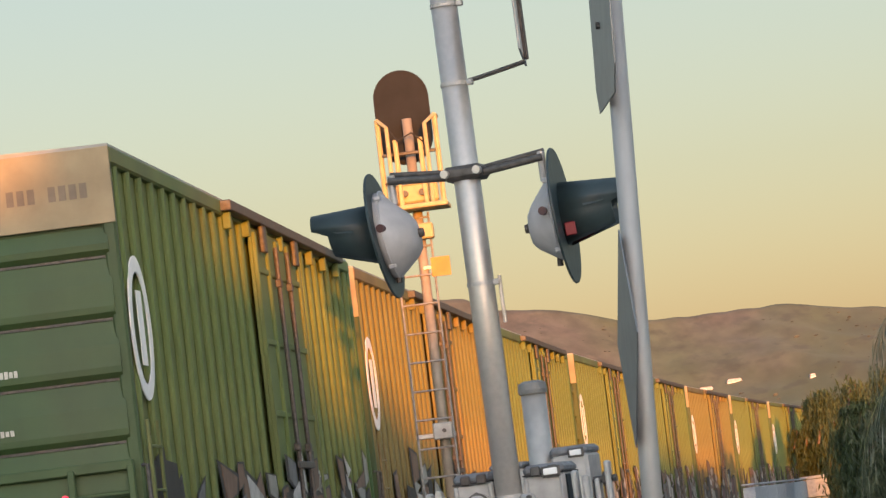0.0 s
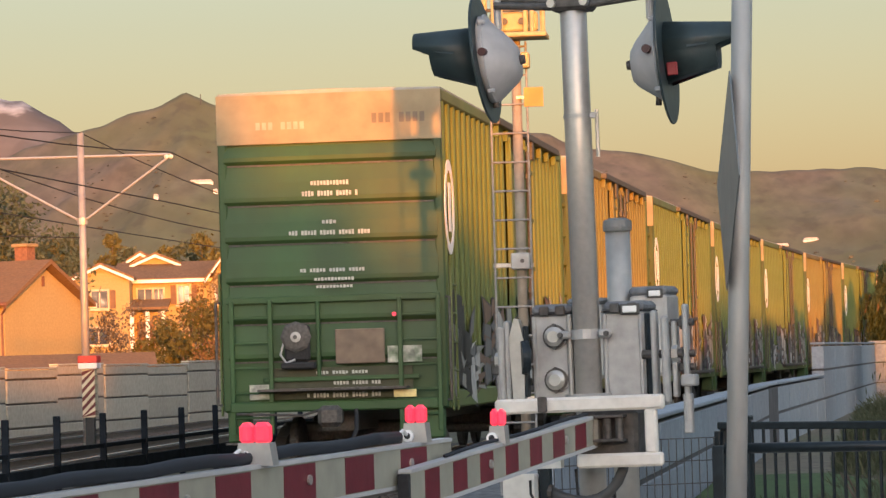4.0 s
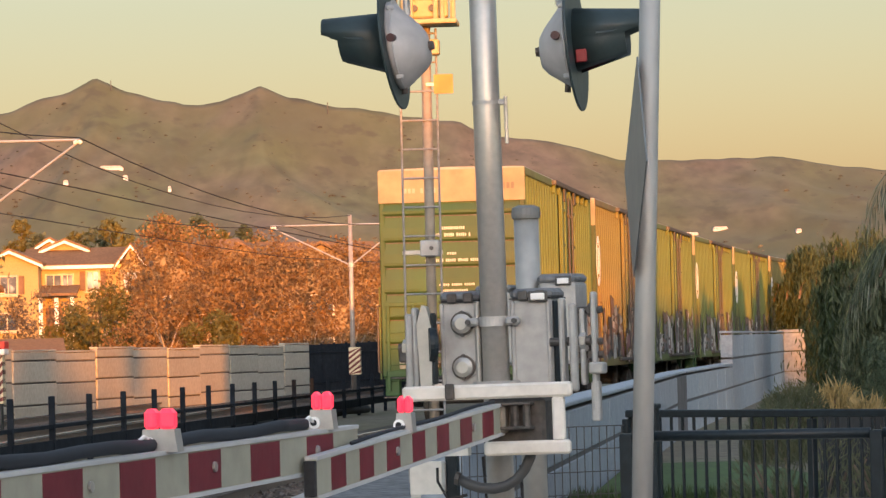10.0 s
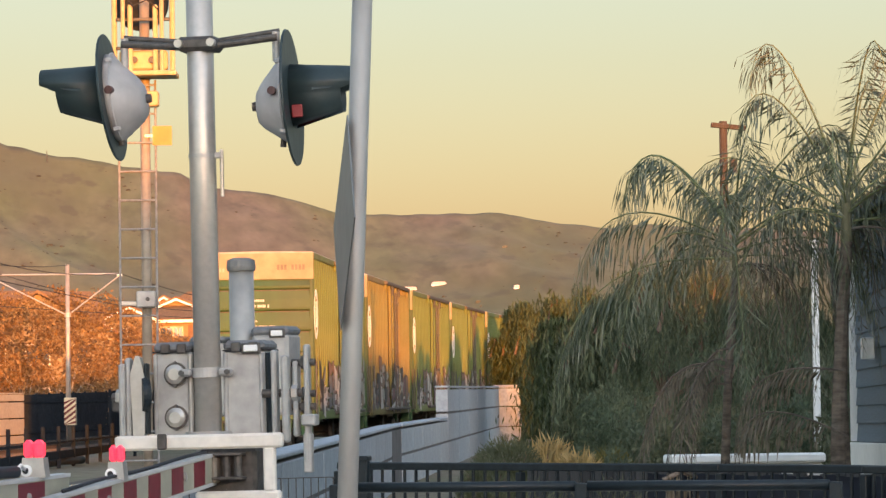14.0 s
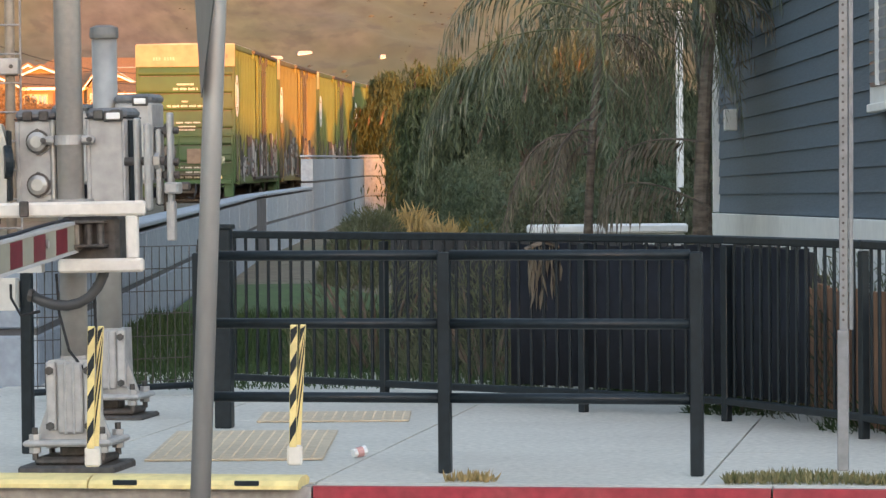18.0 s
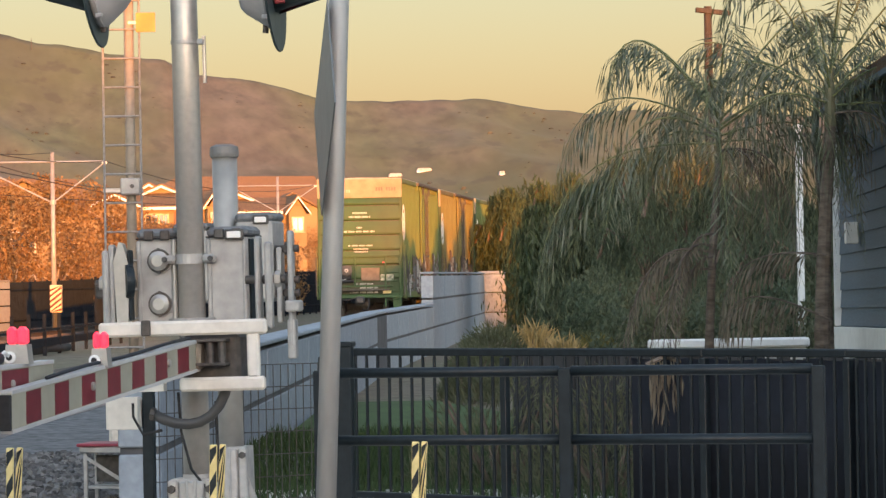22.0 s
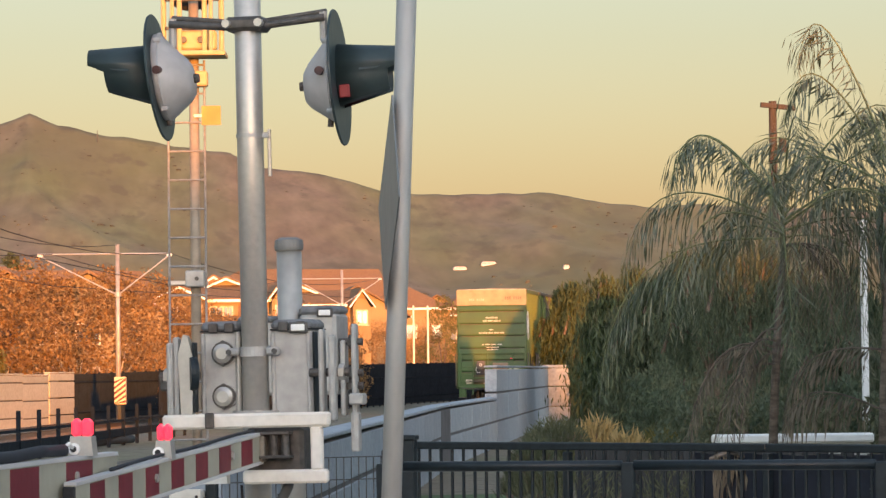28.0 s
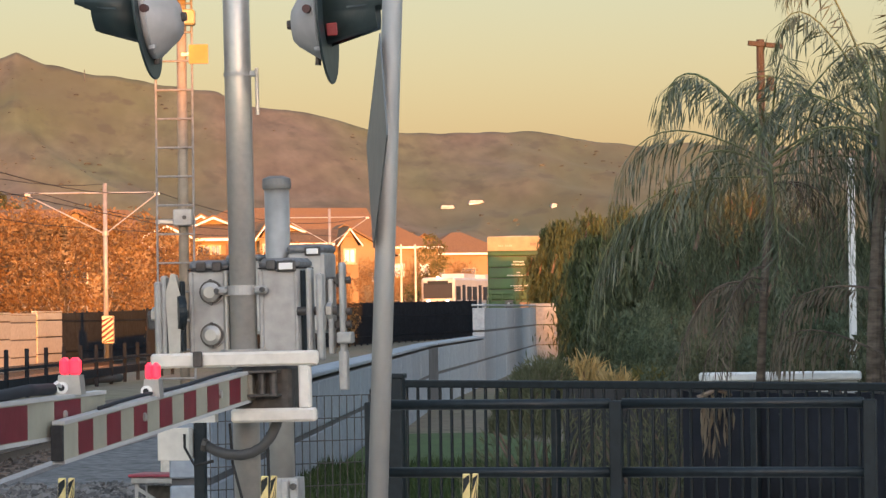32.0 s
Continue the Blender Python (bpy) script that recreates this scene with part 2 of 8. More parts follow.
def lathe(bm, prof, n=24, m=None):
    """A profile of (radius, height) turned round z."""
    m = m or Matrix()
    rings = []
    for r, z in prof:
        rings.append([bm.verts.new(m @ Vector((r * math.cos(2 * math.pi * i / n), r * math.sin(2 * math.pi * i / n), z))) for i in range(n)])
    for a, b in zip(rings, rings[1:]):
        for i in range(n):
            bm.faces.new((a[i], a[(i + 1) % n], b[(i + 1) % n], b[i]))
    bm.faces.new(rings[0][::-1])
    bm.faces.new(rings[-1])
    bmesh.ops.recalc_face_normals(bm, faces=bm.faces[:])
    return bm


def tube(bm, pts, r, n=8):
    """One bent bar along a line of points."""
    pts = [Vector(p) for p in pts]
    rings = []
    for i, p in enumerate(pts):
        d = (pts[min(i + 1, len(pts) - 1)] - pts[max(i - 1, 0)]).normalized()
        u = d.orthogonal().normalized() if not rings else (last - d * last.dot(d)).normalized()
        last = u
        v = d.cross(u)
        rings.append([bm.verts.new(p + (u * math.cos(2 * math.pi * k / n) + v * math.sin(2 * math.pi * k / n)) * r) for k in range(n)])
    for a, b in zip(rings, rings[1:]):
        for k in range(n):
            bm.faces.new((a[k], a[(k + 1) % n], b[(k + 1) % n], b[k]))
    bm.faces.new(rings[0][::-1])
    bm.faces.new(rings[-1])
    return bm


# ---- lines of the plan ----
def freight_x(y):
    return -6.51 + 0.0848 * y + 0.00038 * y * y - 0.085 * math.exp(-((y - 58) / 17) ** 2)


def freight_dir(y):
    return Vector((0.0848 + 0.00076 * y, 1, 0)).normalized()


def tram_x(y):
    return -6.5 + 0.114 * (y - 80) + 0.00049 * (y - 80) * (y - 150) + 1.8 * min(1.0, max(0.0, (y - 190) / 77)) ** 2


STREET = Vector((0.958, -0.288, 0)).normalized()     # along the kerb
ACROSS = Vector((-0.288, -0.958, 0)).normalized()    # from the kerb over the road towards the camera
K0 = Vector((1.671, 16.66, 0))                        # a point of the kerb's edge


def street(s, d, z=0.0):
    """A place s metres along the kerb, d metres behind it (away from the road)."""
    p = K0 + STREET * s - ACROSS * d
    return Vector((p.x, p.y, z))


STREET_RZ = math.degrees(math.atan2(STREET.y, STREET.x))


def ribbon(bm, fx, y0, y1, off0, off1, z0, z1, step=3.0):
    """A strip along a curve x = fx(y), between two sideways offsets, z0 below and z1 on top."""
    n = max(2, int((y1 - y0) / step))
    rows = []
    for i in range(n + 1):
        y = y0 + (y1 - y0) * i / n
        e = 0.5
        d = Vector((fx(y + e) - fx(y - e), 2 * e, 0)).normalized()
        side = Vector((d.y, -d.x, 0))
        c = Vector((fx(y), y, 0))
        rows.append([bm.verts.new(c + side * o + Vector((0, 0, z))) for o, z in ((off0, z0), (off0, z1), (off1, z1), (off1, z0))])
    for a, b in zip(rows, rows[1:]):
        for i in range(4):
            bm.faces.new((a[i], a[(i + 1) % 4], b[(i + 1) % 4], b[i]))
    bm.faces.new(rows[0])
    bm.faces.new(rows[-1][::-1])
    bmesh.ops.recalc_face_normals(bm, faces=bm.faces[:])
    return bm


# ---- ground ----
ROAD_Z = -0.08
bm = B()
bx(bm, (0, 900, -0.75), (4200, 4200, 1.0))
tagged(part("ground", bm, M_EARTH), "dry brown earth with patches of weeds", "ground", kind="structure")
bm = B()
prism(bm, [(p.x, p.y) for p in (street(-60, -0.02), street(60, -0.02), street(60, -10.5), street(-60, -10.5))], -0.245, ROAD_Z)
tagged(part("road", bm, M_ASPHALT), "worn dark grey asphalt street", "road", kind="structure")

# ---- hills ----
M_HILL = mat("hill_scrub", (0.132, 0.108, 0.08), 0.95, var=0.28, scale=0.07, bump=0, stain=(0.095, 0.118, 0.048), stain_scale=0.009, stain_amt=0.8, stretch=(1, 0.3, 0.7))
M_RANGE = mat("far_range", (0.11, 0.1, 0.1), 0.95, var=0.25, scale=0.01, bump=0, stain=(0.2, 0.18, 0.17), stain_scale=0.005, stain_amt=0.6)
# green slopes and bare brown ground in two scales, with dark scrub in the folds
hn, hl = M_HILL.node_tree.nodes, M_HILL.node_tree.links
hb_ = hn["Principled BSDF"]
h_src = hb_.inputs["Base Color"].links[0].from_socket
for h_scale, h_lo, h_hi, h_col, h_amt in ((0.0042, 0.47, 0.6, (0.105, 0.118, 0.05), 0.6), (0.016, 0.5, 0.68, (0.085, 0.082, 0.045), 0.6), (0.05, 0.56, 0.66, (0.06, 0.055, 0.04), 0.5)):
    h_tc, h_no, h_mr, h_mx = hn.new("ShaderNodeTexCoord"), hn.new("ShaderNodeTexNoise"), hn.new("ShaderNodeMapRange"), hn.new("ShaderNodeMix")
    h_mp = hn.new("ShaderNodeMapping")
    h_mp.inputs["Scale"].default_value = (1, 0.35, 1.4)
    h_no.inputs["Scale"].default_value, h_no.inputs["Detail"].default_value = h_scale, 5
    h_mr.inputs["From Min"].default_value, h_mr.inputs["From Max"].default_value, h_mr.inputs["To Max"].default_value = h_lo, h_hi, h_amt
    h_mx.data_type = "RGBA"
    h_mx.inputs[7].default_value = (*h_col, 1)
    hl.new(h_tc.outputs["Object"], h_mp.inputs[0])
    hl.new(h_mp.outputs[0], h_no.inputs[0])
    hl.new(h_no.outputs[0], h_mr.inputs[0])
    hl.new(h_mr.outputs[0], h_mx.inputs[0])
    hl.new(h_src, h_mx.inputs[6])
    h_src = h_mx.outputs[2]
hl.new(h_src, hb_.inputs["Base Color"])
# snow lies on the highest ground of the far range
rn, rl = M_RANGE.node_tree.nodes, M_RANGE.node_tree.links
r_tc, r_sep, r_no, r_ad, r_mr, r_mx = (rn.new("ShaderNodeTexCoord"), rn.new("ShaderNodeSeparateXYZ"), rn.new("ShaderNodeTexNoise"), rn.new("ShaderNodeMath"), rn.new("ShaderNodeMapRange"), rn.new("ShaderNodeMix"))
r_no.inputs["Scale"].default_value, r_no.inputs["Detail"].default_value = 0.02, 6
r_ad.operation = "MULTIPLY_ADD"
r_ad.inputs[1].default_value = 90
r_mr.inputs["From Min"].default_value, r_mr.inputs["From Max"].default_value = 333, 358
r_mx.data_type = "RGBA"
r_mx.inputs[7].default_value = (0.75, 0.74, 0.74, 1)
rl.new(r_tc.outputs["Object"], r_sep.inputs[0])
rl.new(r_tc.outputs["Object"], r_no.inputs[0])
rl.new(r_no.outputs[0], r_ad.inputs[0])
rl.new(r_sep.outputs[2], r_ad.inputs[2])
rl.new(r_ad.outputs[0], r_mr.inputs[0])
rl.new(r_mr.outputs[0], r_mx.inputs[0])
rb_ = rn["Principled BSDF"]
rl.new(rb_.inputs["Base Color"].links[0].from_socket, r_mx.inputs[6])
rl.new(r_mx.outputs[2], rb_.inputs["Base Color"])
RIDGE = [(-40, 3.2), (-20, 3.6), (-9.5, 3.7), (-7.5, 3.55), (-6.6, 3.85), (-5.6, 4.15), (-4.55, 4.5), (-4.0, 4.33), (-3.13, 4.07), (-2.5, 4.12),
         (-1.88, 4.36), (-1.4, 4.16), (-0.77, 4.04), (0.65, 3.8), (1.4, 3.68), (1.9, 3.44), (2.5, 3.4), (3.4, 3.2), (4.2, 2.98), (4.8, 2.98),
         (5.6, 2.97), (6.64, 3.0), (7.2, 2.87), (8.12, 2.75), (9.5, 2.75), (12, 2.6), (20, 2.4), (40, 2.2)]


def hill_height(a, u, r, h, rough, power):
    """Height of a slope at bearing a and u of the way up; gullies run down it."""
    ra = radians(a)
    x, y = r * math.sin(ra), r * math.cos(ra)
    bend = noise.noise((x * 0.004, y * 0.0016, 1.7)) * 0.9
    n1 = noise.fractal((x * 0.0042 + bend, y * 0.0013, 3.1), 0.9, 2.1, 5)
    n2 = abs(noise.noise((x * 0.011 + bend * 1.6, y * 0.0022, 7.7)))
    n3 = abs(noise.noise((x * 0.027 + bend * 2.0, y * 0.005, 2.2)))
    return x, y, h * u ** power + rough * (n1 * 0.8 - n2 * 0.75 - n3 * 0.3) * math.sin(math.pi * min(1, u)) ** 0.6 - 0.6


def terrain(name, ridge, r0, r1, na, nr, az0, az1, rough, material, label, power=1.35):
    """Ground that rises from r0 to a skyline at r1, with gullies."""
    az = [a for a, _ in ridge]
    el = [e for _, e in ridge]
    vs, fs = [], []
    azs = np.concatenate([np.linspace(az0, -12.5, 20), np.linspace(-12, 20, na - 39), np.linspace(20.5, az1, 20)])
    for j in range(nr + 1):
        u = j / nr
        for i in range(na + 1):
            a = float(azs[i])
            h = math.tan(radians(float(np.interp(a, az, el)))) * r1 + 2.5 * rough / 20 * noise.noise((a * 2.3, 0.4, 5.0)) * min(1, u * u)
            vs.append(hill_height(a, u, r0 + (r1 - r0) * u, h, rough, power))
    w = na + 1
    for j in range(nr):
        for i in range(na):
            k = j * w + i
            fs.append((k, k + 1, k + w + 1, k + w))
    # a back slope closes the body
    b0 = len(vs)
    for i in range(w):
        x, y, z = vs[nr * w + i]
        vs.append((x * 1.25, y * 1.25, -5))
    for i in range(na):
        k = nr * w + i
        fs.append((k, k + 1, b0 + i + 1, b0 + i))
    me = bpy.data.meshes.new(name)
    me.from_pydata(vs, [], fs)
    for p in me.polygons:
        p.use_smooth = True
    me.materials.append(material)
    return tagged(new(name, me), label, "hills", kind="structure")


terrain("backdrop_hills", RIDGE, 1700, 2600, 520, 90, -40, 40, 19, M_HILL, "brown and green grassy hills with dark scrub")
terrain("backdrop_mountains", [(-40, 3.5), (-11, 4.6), (-8.8, 4.78), (-8.3, 4.3), (-7.9, 4.42), (-7.62, 4.54), (-7.3, 4.45), (-6.6, 4.1), (-5.5, 3.4), (0, 1.6), (40, 1.0)],
        2900, 3900, 200, 24, -40, 40, 60, M_RANGE, "far mountain range dusted with snow")


def hill_scrub(n, seed):
    """Low dark bushes and small oaks, thicker in the folds, strewn over the slopes."""
    rng = np.random.default_rng(seed)
    az = [a for a, _ in RIDGE]
    el = [e for _, e in RIDGE]
    base = np.array([(1, 0, 0), (-1, 0, 0), (0, 1, 0), (0, -1, 0), (0.5, 0.5, 0.7), (-0.5, 0.5, 0.7), (-0.5, -0.5, 0.75), (0.5, -0.5, 0.65)])
    tri = ((0, 4, 3), (3, 4, 7), (3, 7, 6), (3, 6, 1), (1, 6, 5), (1, 5, 2), (2, 5, 4), (2, 4, 0), (4, 5, 6), (4, 6, 7))
    vs, fs = [], []
    while len(vs) < n * 8:
        a, u = float(rng.uniform(-9, 12)), float(rng.uniform(0.04, 0.99))
        r = 1700 + 900 * u
        x0, y0 = r * math.sin(radians(a)), r * math.cos(radians(a))
        if noise.noise((x0 * 0.012, y0 * 0.004, 4.0)) + 0.6 * noise.noise((x0 * 0.05, y0 * 0.02, 9.0)) < float(rng.uniform(-0.25, 0.75)):
            continue
        h = math.tan(radians(float(np.interp(a, az, el)))) * 2600
        x, y, z = hill_height(a, u, r, h, 19, 1.35)
        s = float(rng.uniform(0.4, 1.1)) * (1.5 if rng.random() < 0.12 else 1)
        k = len(vs)
        for q in base:
            j = rng.uniform(0.7, 1.3, 3)
            vs.append((x + q[0] * s * 1.5 * j[0], y + q[1] * s * j[1], z - 0.4 + q[2] * s * 1.1 * j[2]))
        fs += [(k + a_, k + b_, k + c_) for a_, b_, c_ in tri]
    me = bpy.data.meshes.new("hill_scrub")
    me.from_pydata(vs, [], fs)
    me.materials.append(leafmat("scrub_leaves", (0.05, 0.046, 0.03), (0.075, 0.068, 0.045), 0.0))
    tagged(new("hill_scrub", me), "dark bushes strewn over the hillsides", "scrub", kind="stuff")


hill_scrub(1300, 5)


def hill_house(t_az, t_el, w, h):
    """A pale building on the slope, where the line of sight meets it."""
    a = math.degrees(math.atan(t_az))
    top = math.tan(radians(float(np.interp(a, [q for q, _ in RIDGE], [e for _, e in RIDGE])))) * 2600
    for k in range(20, 1000):
        u = k / 1000
        x, y, z = hill_height(a, u, 1700 + 900 * u, top, 19, 1.35)
        if (z - 1.5) / y >= t_el:
            break
    r = root("hill_house", Matrix.Translation((x, y - 2, z - 2)), "pale house on the hillside", "house", "hillside houses")
    part("wall", bx(B(), (0, 0, h / 2), (w, 6, h + 2), None, 0.1), mat("pale_house_wall", (0.55, 0.55, 0.62), 0.8), r)
    part("roof", prism(B(), [(-w * 0.52, h), (w * 0.52, h), (w * 0.4, h + 1.6), (-w * 0.4, h + 1.6)], -3.5, 3.5, pose(0, 0, 1, 90, 0, 0)), mat("pale_house_roof", (0.36, 0.36, 0.42), 0.8), r)


for hh in ((0.0895, 0.0301, 9, 0.8), (0.0978, 0.0315, 10, 0.8), (0.1202, 0.0302, 3.5, 1.0), (-0.0755, 0.0528, 16, 1.2), (-0.0885, 0.0488, 3, 1.6), (-0.0715, 0.05, 3, 1.2), (-0.059, 0.0462, 2, 2.0)):
    hill_house(*hh)

# ---- tracks ----
bm = B()
ribbon(bm, freight_x, 14, 260, -2.3, 2.3, -0.4, -0.19)
tagged(part("freight_trackbed", bm, M_BALLAST), "bed of brown-grey crushed stone under the rails", "trackbed", kind="structure")
bm = B()
ribbon(bm, tram_x, 14, 330, -2.2, 5.9 - 9.2, -0.4, -0.19)
ribbon(bm, tram_x, 14, 330, -2.2, 2.2, -0.4, -0.195)
tagged(part("tram_trackbed", bm, M_BALLAST), "bed of dark crushed stone under the tram rails", "trackbed", kind="structure")


def rail_line(fx, off, y0, y1, label):
    r = root("rail", Matrix(), label, "rail", "running rails")
    bm = B()
    ribbon(bm, fx, y0, y1, off - 0.07, off + 0.07, -0.18, -0.15)
    ribbon(bm, fx, y0, y1, off - 0.012, off + 0.012, -0.15, -0.05)
    part("web", bm, M_RAIL, r)
    bm = B()
    ribbon(bm, fx, y0, y1, off - 0.037, off + 0.037, -0.05, 0.0)
    part("head", bm, M_RAILTOP, r, "worn shiny running surface")


for off in (-0.75, 0.75):
    rail_line(freight_x, off, 10, 240, "rusty steel rail of the freight track")
    rail_line(tram_x, off, 10, 300, "rusty steel rail of the tram track")
    rail_line(tram_x, off - 4.2, 10, 300, "rusty steel rail of the second tram track")
bm = B()
for fx, o in ((freight_x, 0), (tram_x, 0), (tram_x, -4.2)):
    for i in range(300):
        y = 22 + i * 0.56
        d = math.degrees(math.atan2(fx(y + 0.5) - fx(y - 0.5), 1.0))
        bx(bm, (0, 0, 0), (2.6, 0.23, 0.16), Matrix.Translation((fx(y) + o, y, -0.245)) @ pose(0, 0, 0, 0, 0, -d))
tagged(part("track_ties", bm, M_TIE), "dark weathered wooden railway ties in rows", "ties", kind="stuff")

# ---- right-hand block wall beside the freight track ----


def wall_r_x(y):
    return 2.47 + 0.1227 * (y - 41.6) if y < 66 else 5.464 + 0.1503 * (y - 66)


def block_wall():
    wall = root("block_wall", Matrix(), "stepped grey concrete block wall beside the freight track", "wall", kind="structure")
    blocks = {}

    def piece(name, w, h, t, y, z, material):
        key = (name, round(w, 2), round(h, 2))
        if key not in blocks:
            bm = B()
            bx(bm, (0, 0, 0), (t, w - (0.1 if name == "block" else 0.03), h - 0.05), None, 0.012)
            me = bpy.data.meshes.new(name)
            bm.to_mesh(me)
            bm.free()
            me.materials.append(material)
            blocks[key] = me
        ob = new(name, blocks[key])
        d = math.degrees(math.atan2(wall_r_x(y + 0.5) - wall_r_x(y - 0.5), 1.0))
        ob.matrix_basis = pose(wall_r_x(y) + 0.002 * math.sin(y * 5.3 + z * 7), y, z, 0, 0, -d)
        ob.parent = wall

    y = 24.6
    core = B()
    while y < 120:
        high = y > 84
        w = 6.0 if high else 3.6
        top = 1.68 + (y - 85) * 0.001 if high else 0.9
        zc = -0.32
        while zc < top - 0.05:
            h = min(0.7, top - zc)
            piece("block", w, h, 0.3, y + w * 0.5, zc + h / 2, M_BLOCK)
            zc += h
        piece("cap", w, 0.1, 0.34, y + w / 2, top + 0.045, M_BLOCK)
        y += w
    ribbon(core, wall_r_x, 24.7, 121.7, -0.139, 0.139, -0.4, 0.88)
    ribbon(core, wall_r_x, 86, 121.7, -0.139, 0.139, 0.85, 1.62)
    # the far end turns square to the line
    for z0, z1 in ((-0.32, 0.38), (0.38, 1.08), (1.08, 1.73)):
        part("end_block", bx(B(), (14.3, 122.02, (z0 + z1) / 2), (0.92, 0.3, z1 - z0 - 0.035), None, 0.012), M_BLOCK, wall)
    part("end_cap", bx(B(), (14.3, 122.02, 1.78), (0.96, 0.36, 0.1), None, 0.012), M_BLOCK, wall)
    part("core", core, mat("dark_mortar", (0.09, 0.09, 0.095), 0.95), wall)
    return wall


# ---- sidewalk and kerb ----
M_GUTTER = mat("gutter_concrete", (0.3, 0.31, 0.31), 0.9, var=0.18, scale=16, stain=(0.2, 0.2, 0.2), stain_scale=1.2)

def slab(pts, z0, z1):
    return prism(B(), [(p.x, p.y) for p in pts], z0, z1)


part_pave = root("pavement", Matrix(), "pale grey concrete pavement with scored joints", "pavement", kind="structure")
bm = slab((street(-3.6, 0.16), street(30, 0.16), street(30, 9), street(-3.6, 9)), -0.3, -0.02)
part("bed", bm, M_CONC, part_pave)
slab_cuts_s = [-3.6, -1.55, -0.02, 1.85, 3.6, 5.4, 7.2, 9.0, 12, 16, 22, 30]
slab_cuts_d = [0.17, 2.05, 4.2, 6.4, 9.0]
for a, b in zip(slab_cuts_s, slab_cuts_s[1:]):
    for c, d in zip(slab_cuts_d, slab_cuts_d[1:]):
        g = 0.006
        part("slab", slab((street(a + g, c + g), street(b - g, c + g), street(b - g, d - g), street(a + g, d - g)), -0.1, 0.0), M_CONC, part_pave)
kerb = root("kerb", Matrix(), "concrete kerb, partly painted bright red", "kerb", kind="structure")
for i in range(16):
    a, b = -9.0 + i * 2.2 - 0.0, -9.0 + (i + 1) * 2.2 - 0.01
    a, b = a + 0.2, b + 0.2
    if b < 0.05:
        part("kerbstone", slab((street(a, 0), street(b, 0), street(b, 0.16), street(a, 0.16)), -0.3, -0.005), M_KERB, kerb)
    else:
        a = max(a, 0)
        part("kerbstone", slab((street(a, 0.06), street(b, 0.06), street(b, 0.166), street(a, 0.166)), -0.3, -0.001), M_CONC, kerb)
        part("kerb_face", slab((street(a, 0), street(b, 0), street(b, 0.058), street(a, 0.058)), -0.3, -0.003), M_KERBRED, kerb, "red painted kerb edge")
for a, b in ((-9, -4.5), (-4.48, 0), (0.02, 4.5), (4.52, 9), (9.02, 16), (16.02, 26)):
    part("gutter_slab", slab((street(a, -0.5), street(b, -0.5), street(b, -0.004), street(a, -0.004)), -0.3, ROAD_Z + 0.005), M_GUTTER, kerb, "pale worn concrete gutter")


def tactile(p, rz, w, d, label="cream-yellow tactile paving panel with raised domes"):
    t = root("tactile_panel", pose(p[0], p[1], 0.004, 0, 0, rz), label, "tactile paving", "tactile panels")
    part("plate", bx(B(), (0, 0, 0.004), (w, d, 0.012), None, 0.003), M_TACT, t)
    bm = B()
    for i in range(int(w / 0.06)):
        for j in range(int(d / 0.06)):
            bmesh.ops.create_cone(bm, cap_ends=True, segments=6, radius1=0.011, radius2=0.006, depth=0.004,
                                  matrix=Matrix.Translation((-w / 2 + 0.03 + i * 0.06, -d / 2 + 0.03 + j * 0.06, 0.011)))
    tagged(part("dome_relief", bm, M_TACT, t), kind="stuff")


tactile((1.545, 19.09), -8.5, 0.93, 1.93)
tactile((2.25, 21.1), -8.5, 0.91, 0.75)
block_wall()

# white road marking and verge
bm = slab((street(2.9, -0.52), street(6.5, -0.52), street(6.5, -0.87), street(2.9, -0.87)), ROAD_Z, ROAD_Z + 0.004)
tagged(part("road_marking", bm, mat("road_white", (0.7, 0.7, 0.68), 0.7, var=0.15, scale=14)), "white painted stripe on the asphalt", "road marking", kind="structure")


# ---- railings ----
def railing():
    r = root("railing", Matrix(), "black tubular steel railing with three rails by the kerb", "railing")
    p = [Vector((1.2, 17.62, 0)), Vector((2.387, 17.2, 0)), Vector((3.572, 16.76, 0))]
    for q in p:
        part("post", bx(B(), (0, 0, 0.55), (0.062, 0.062, 1.1), Matrix.Translation(q) @ pose(0, 0, 0, 0, 0, -20), 0.006), M_BLACKP, r)
    for z in (1.085, 0.745, 0.375):
        for a, b in zip(p, p[1:]):
            d = (b - a)
            part("rail", cy(B(), a + Vector((0, 0, z)) + d.normalized() * 0.031, b + Vector((0, 0, z)) - d.normalized() * 0.031, 0.026, None, 16), M_BLACKP, r, "", True)


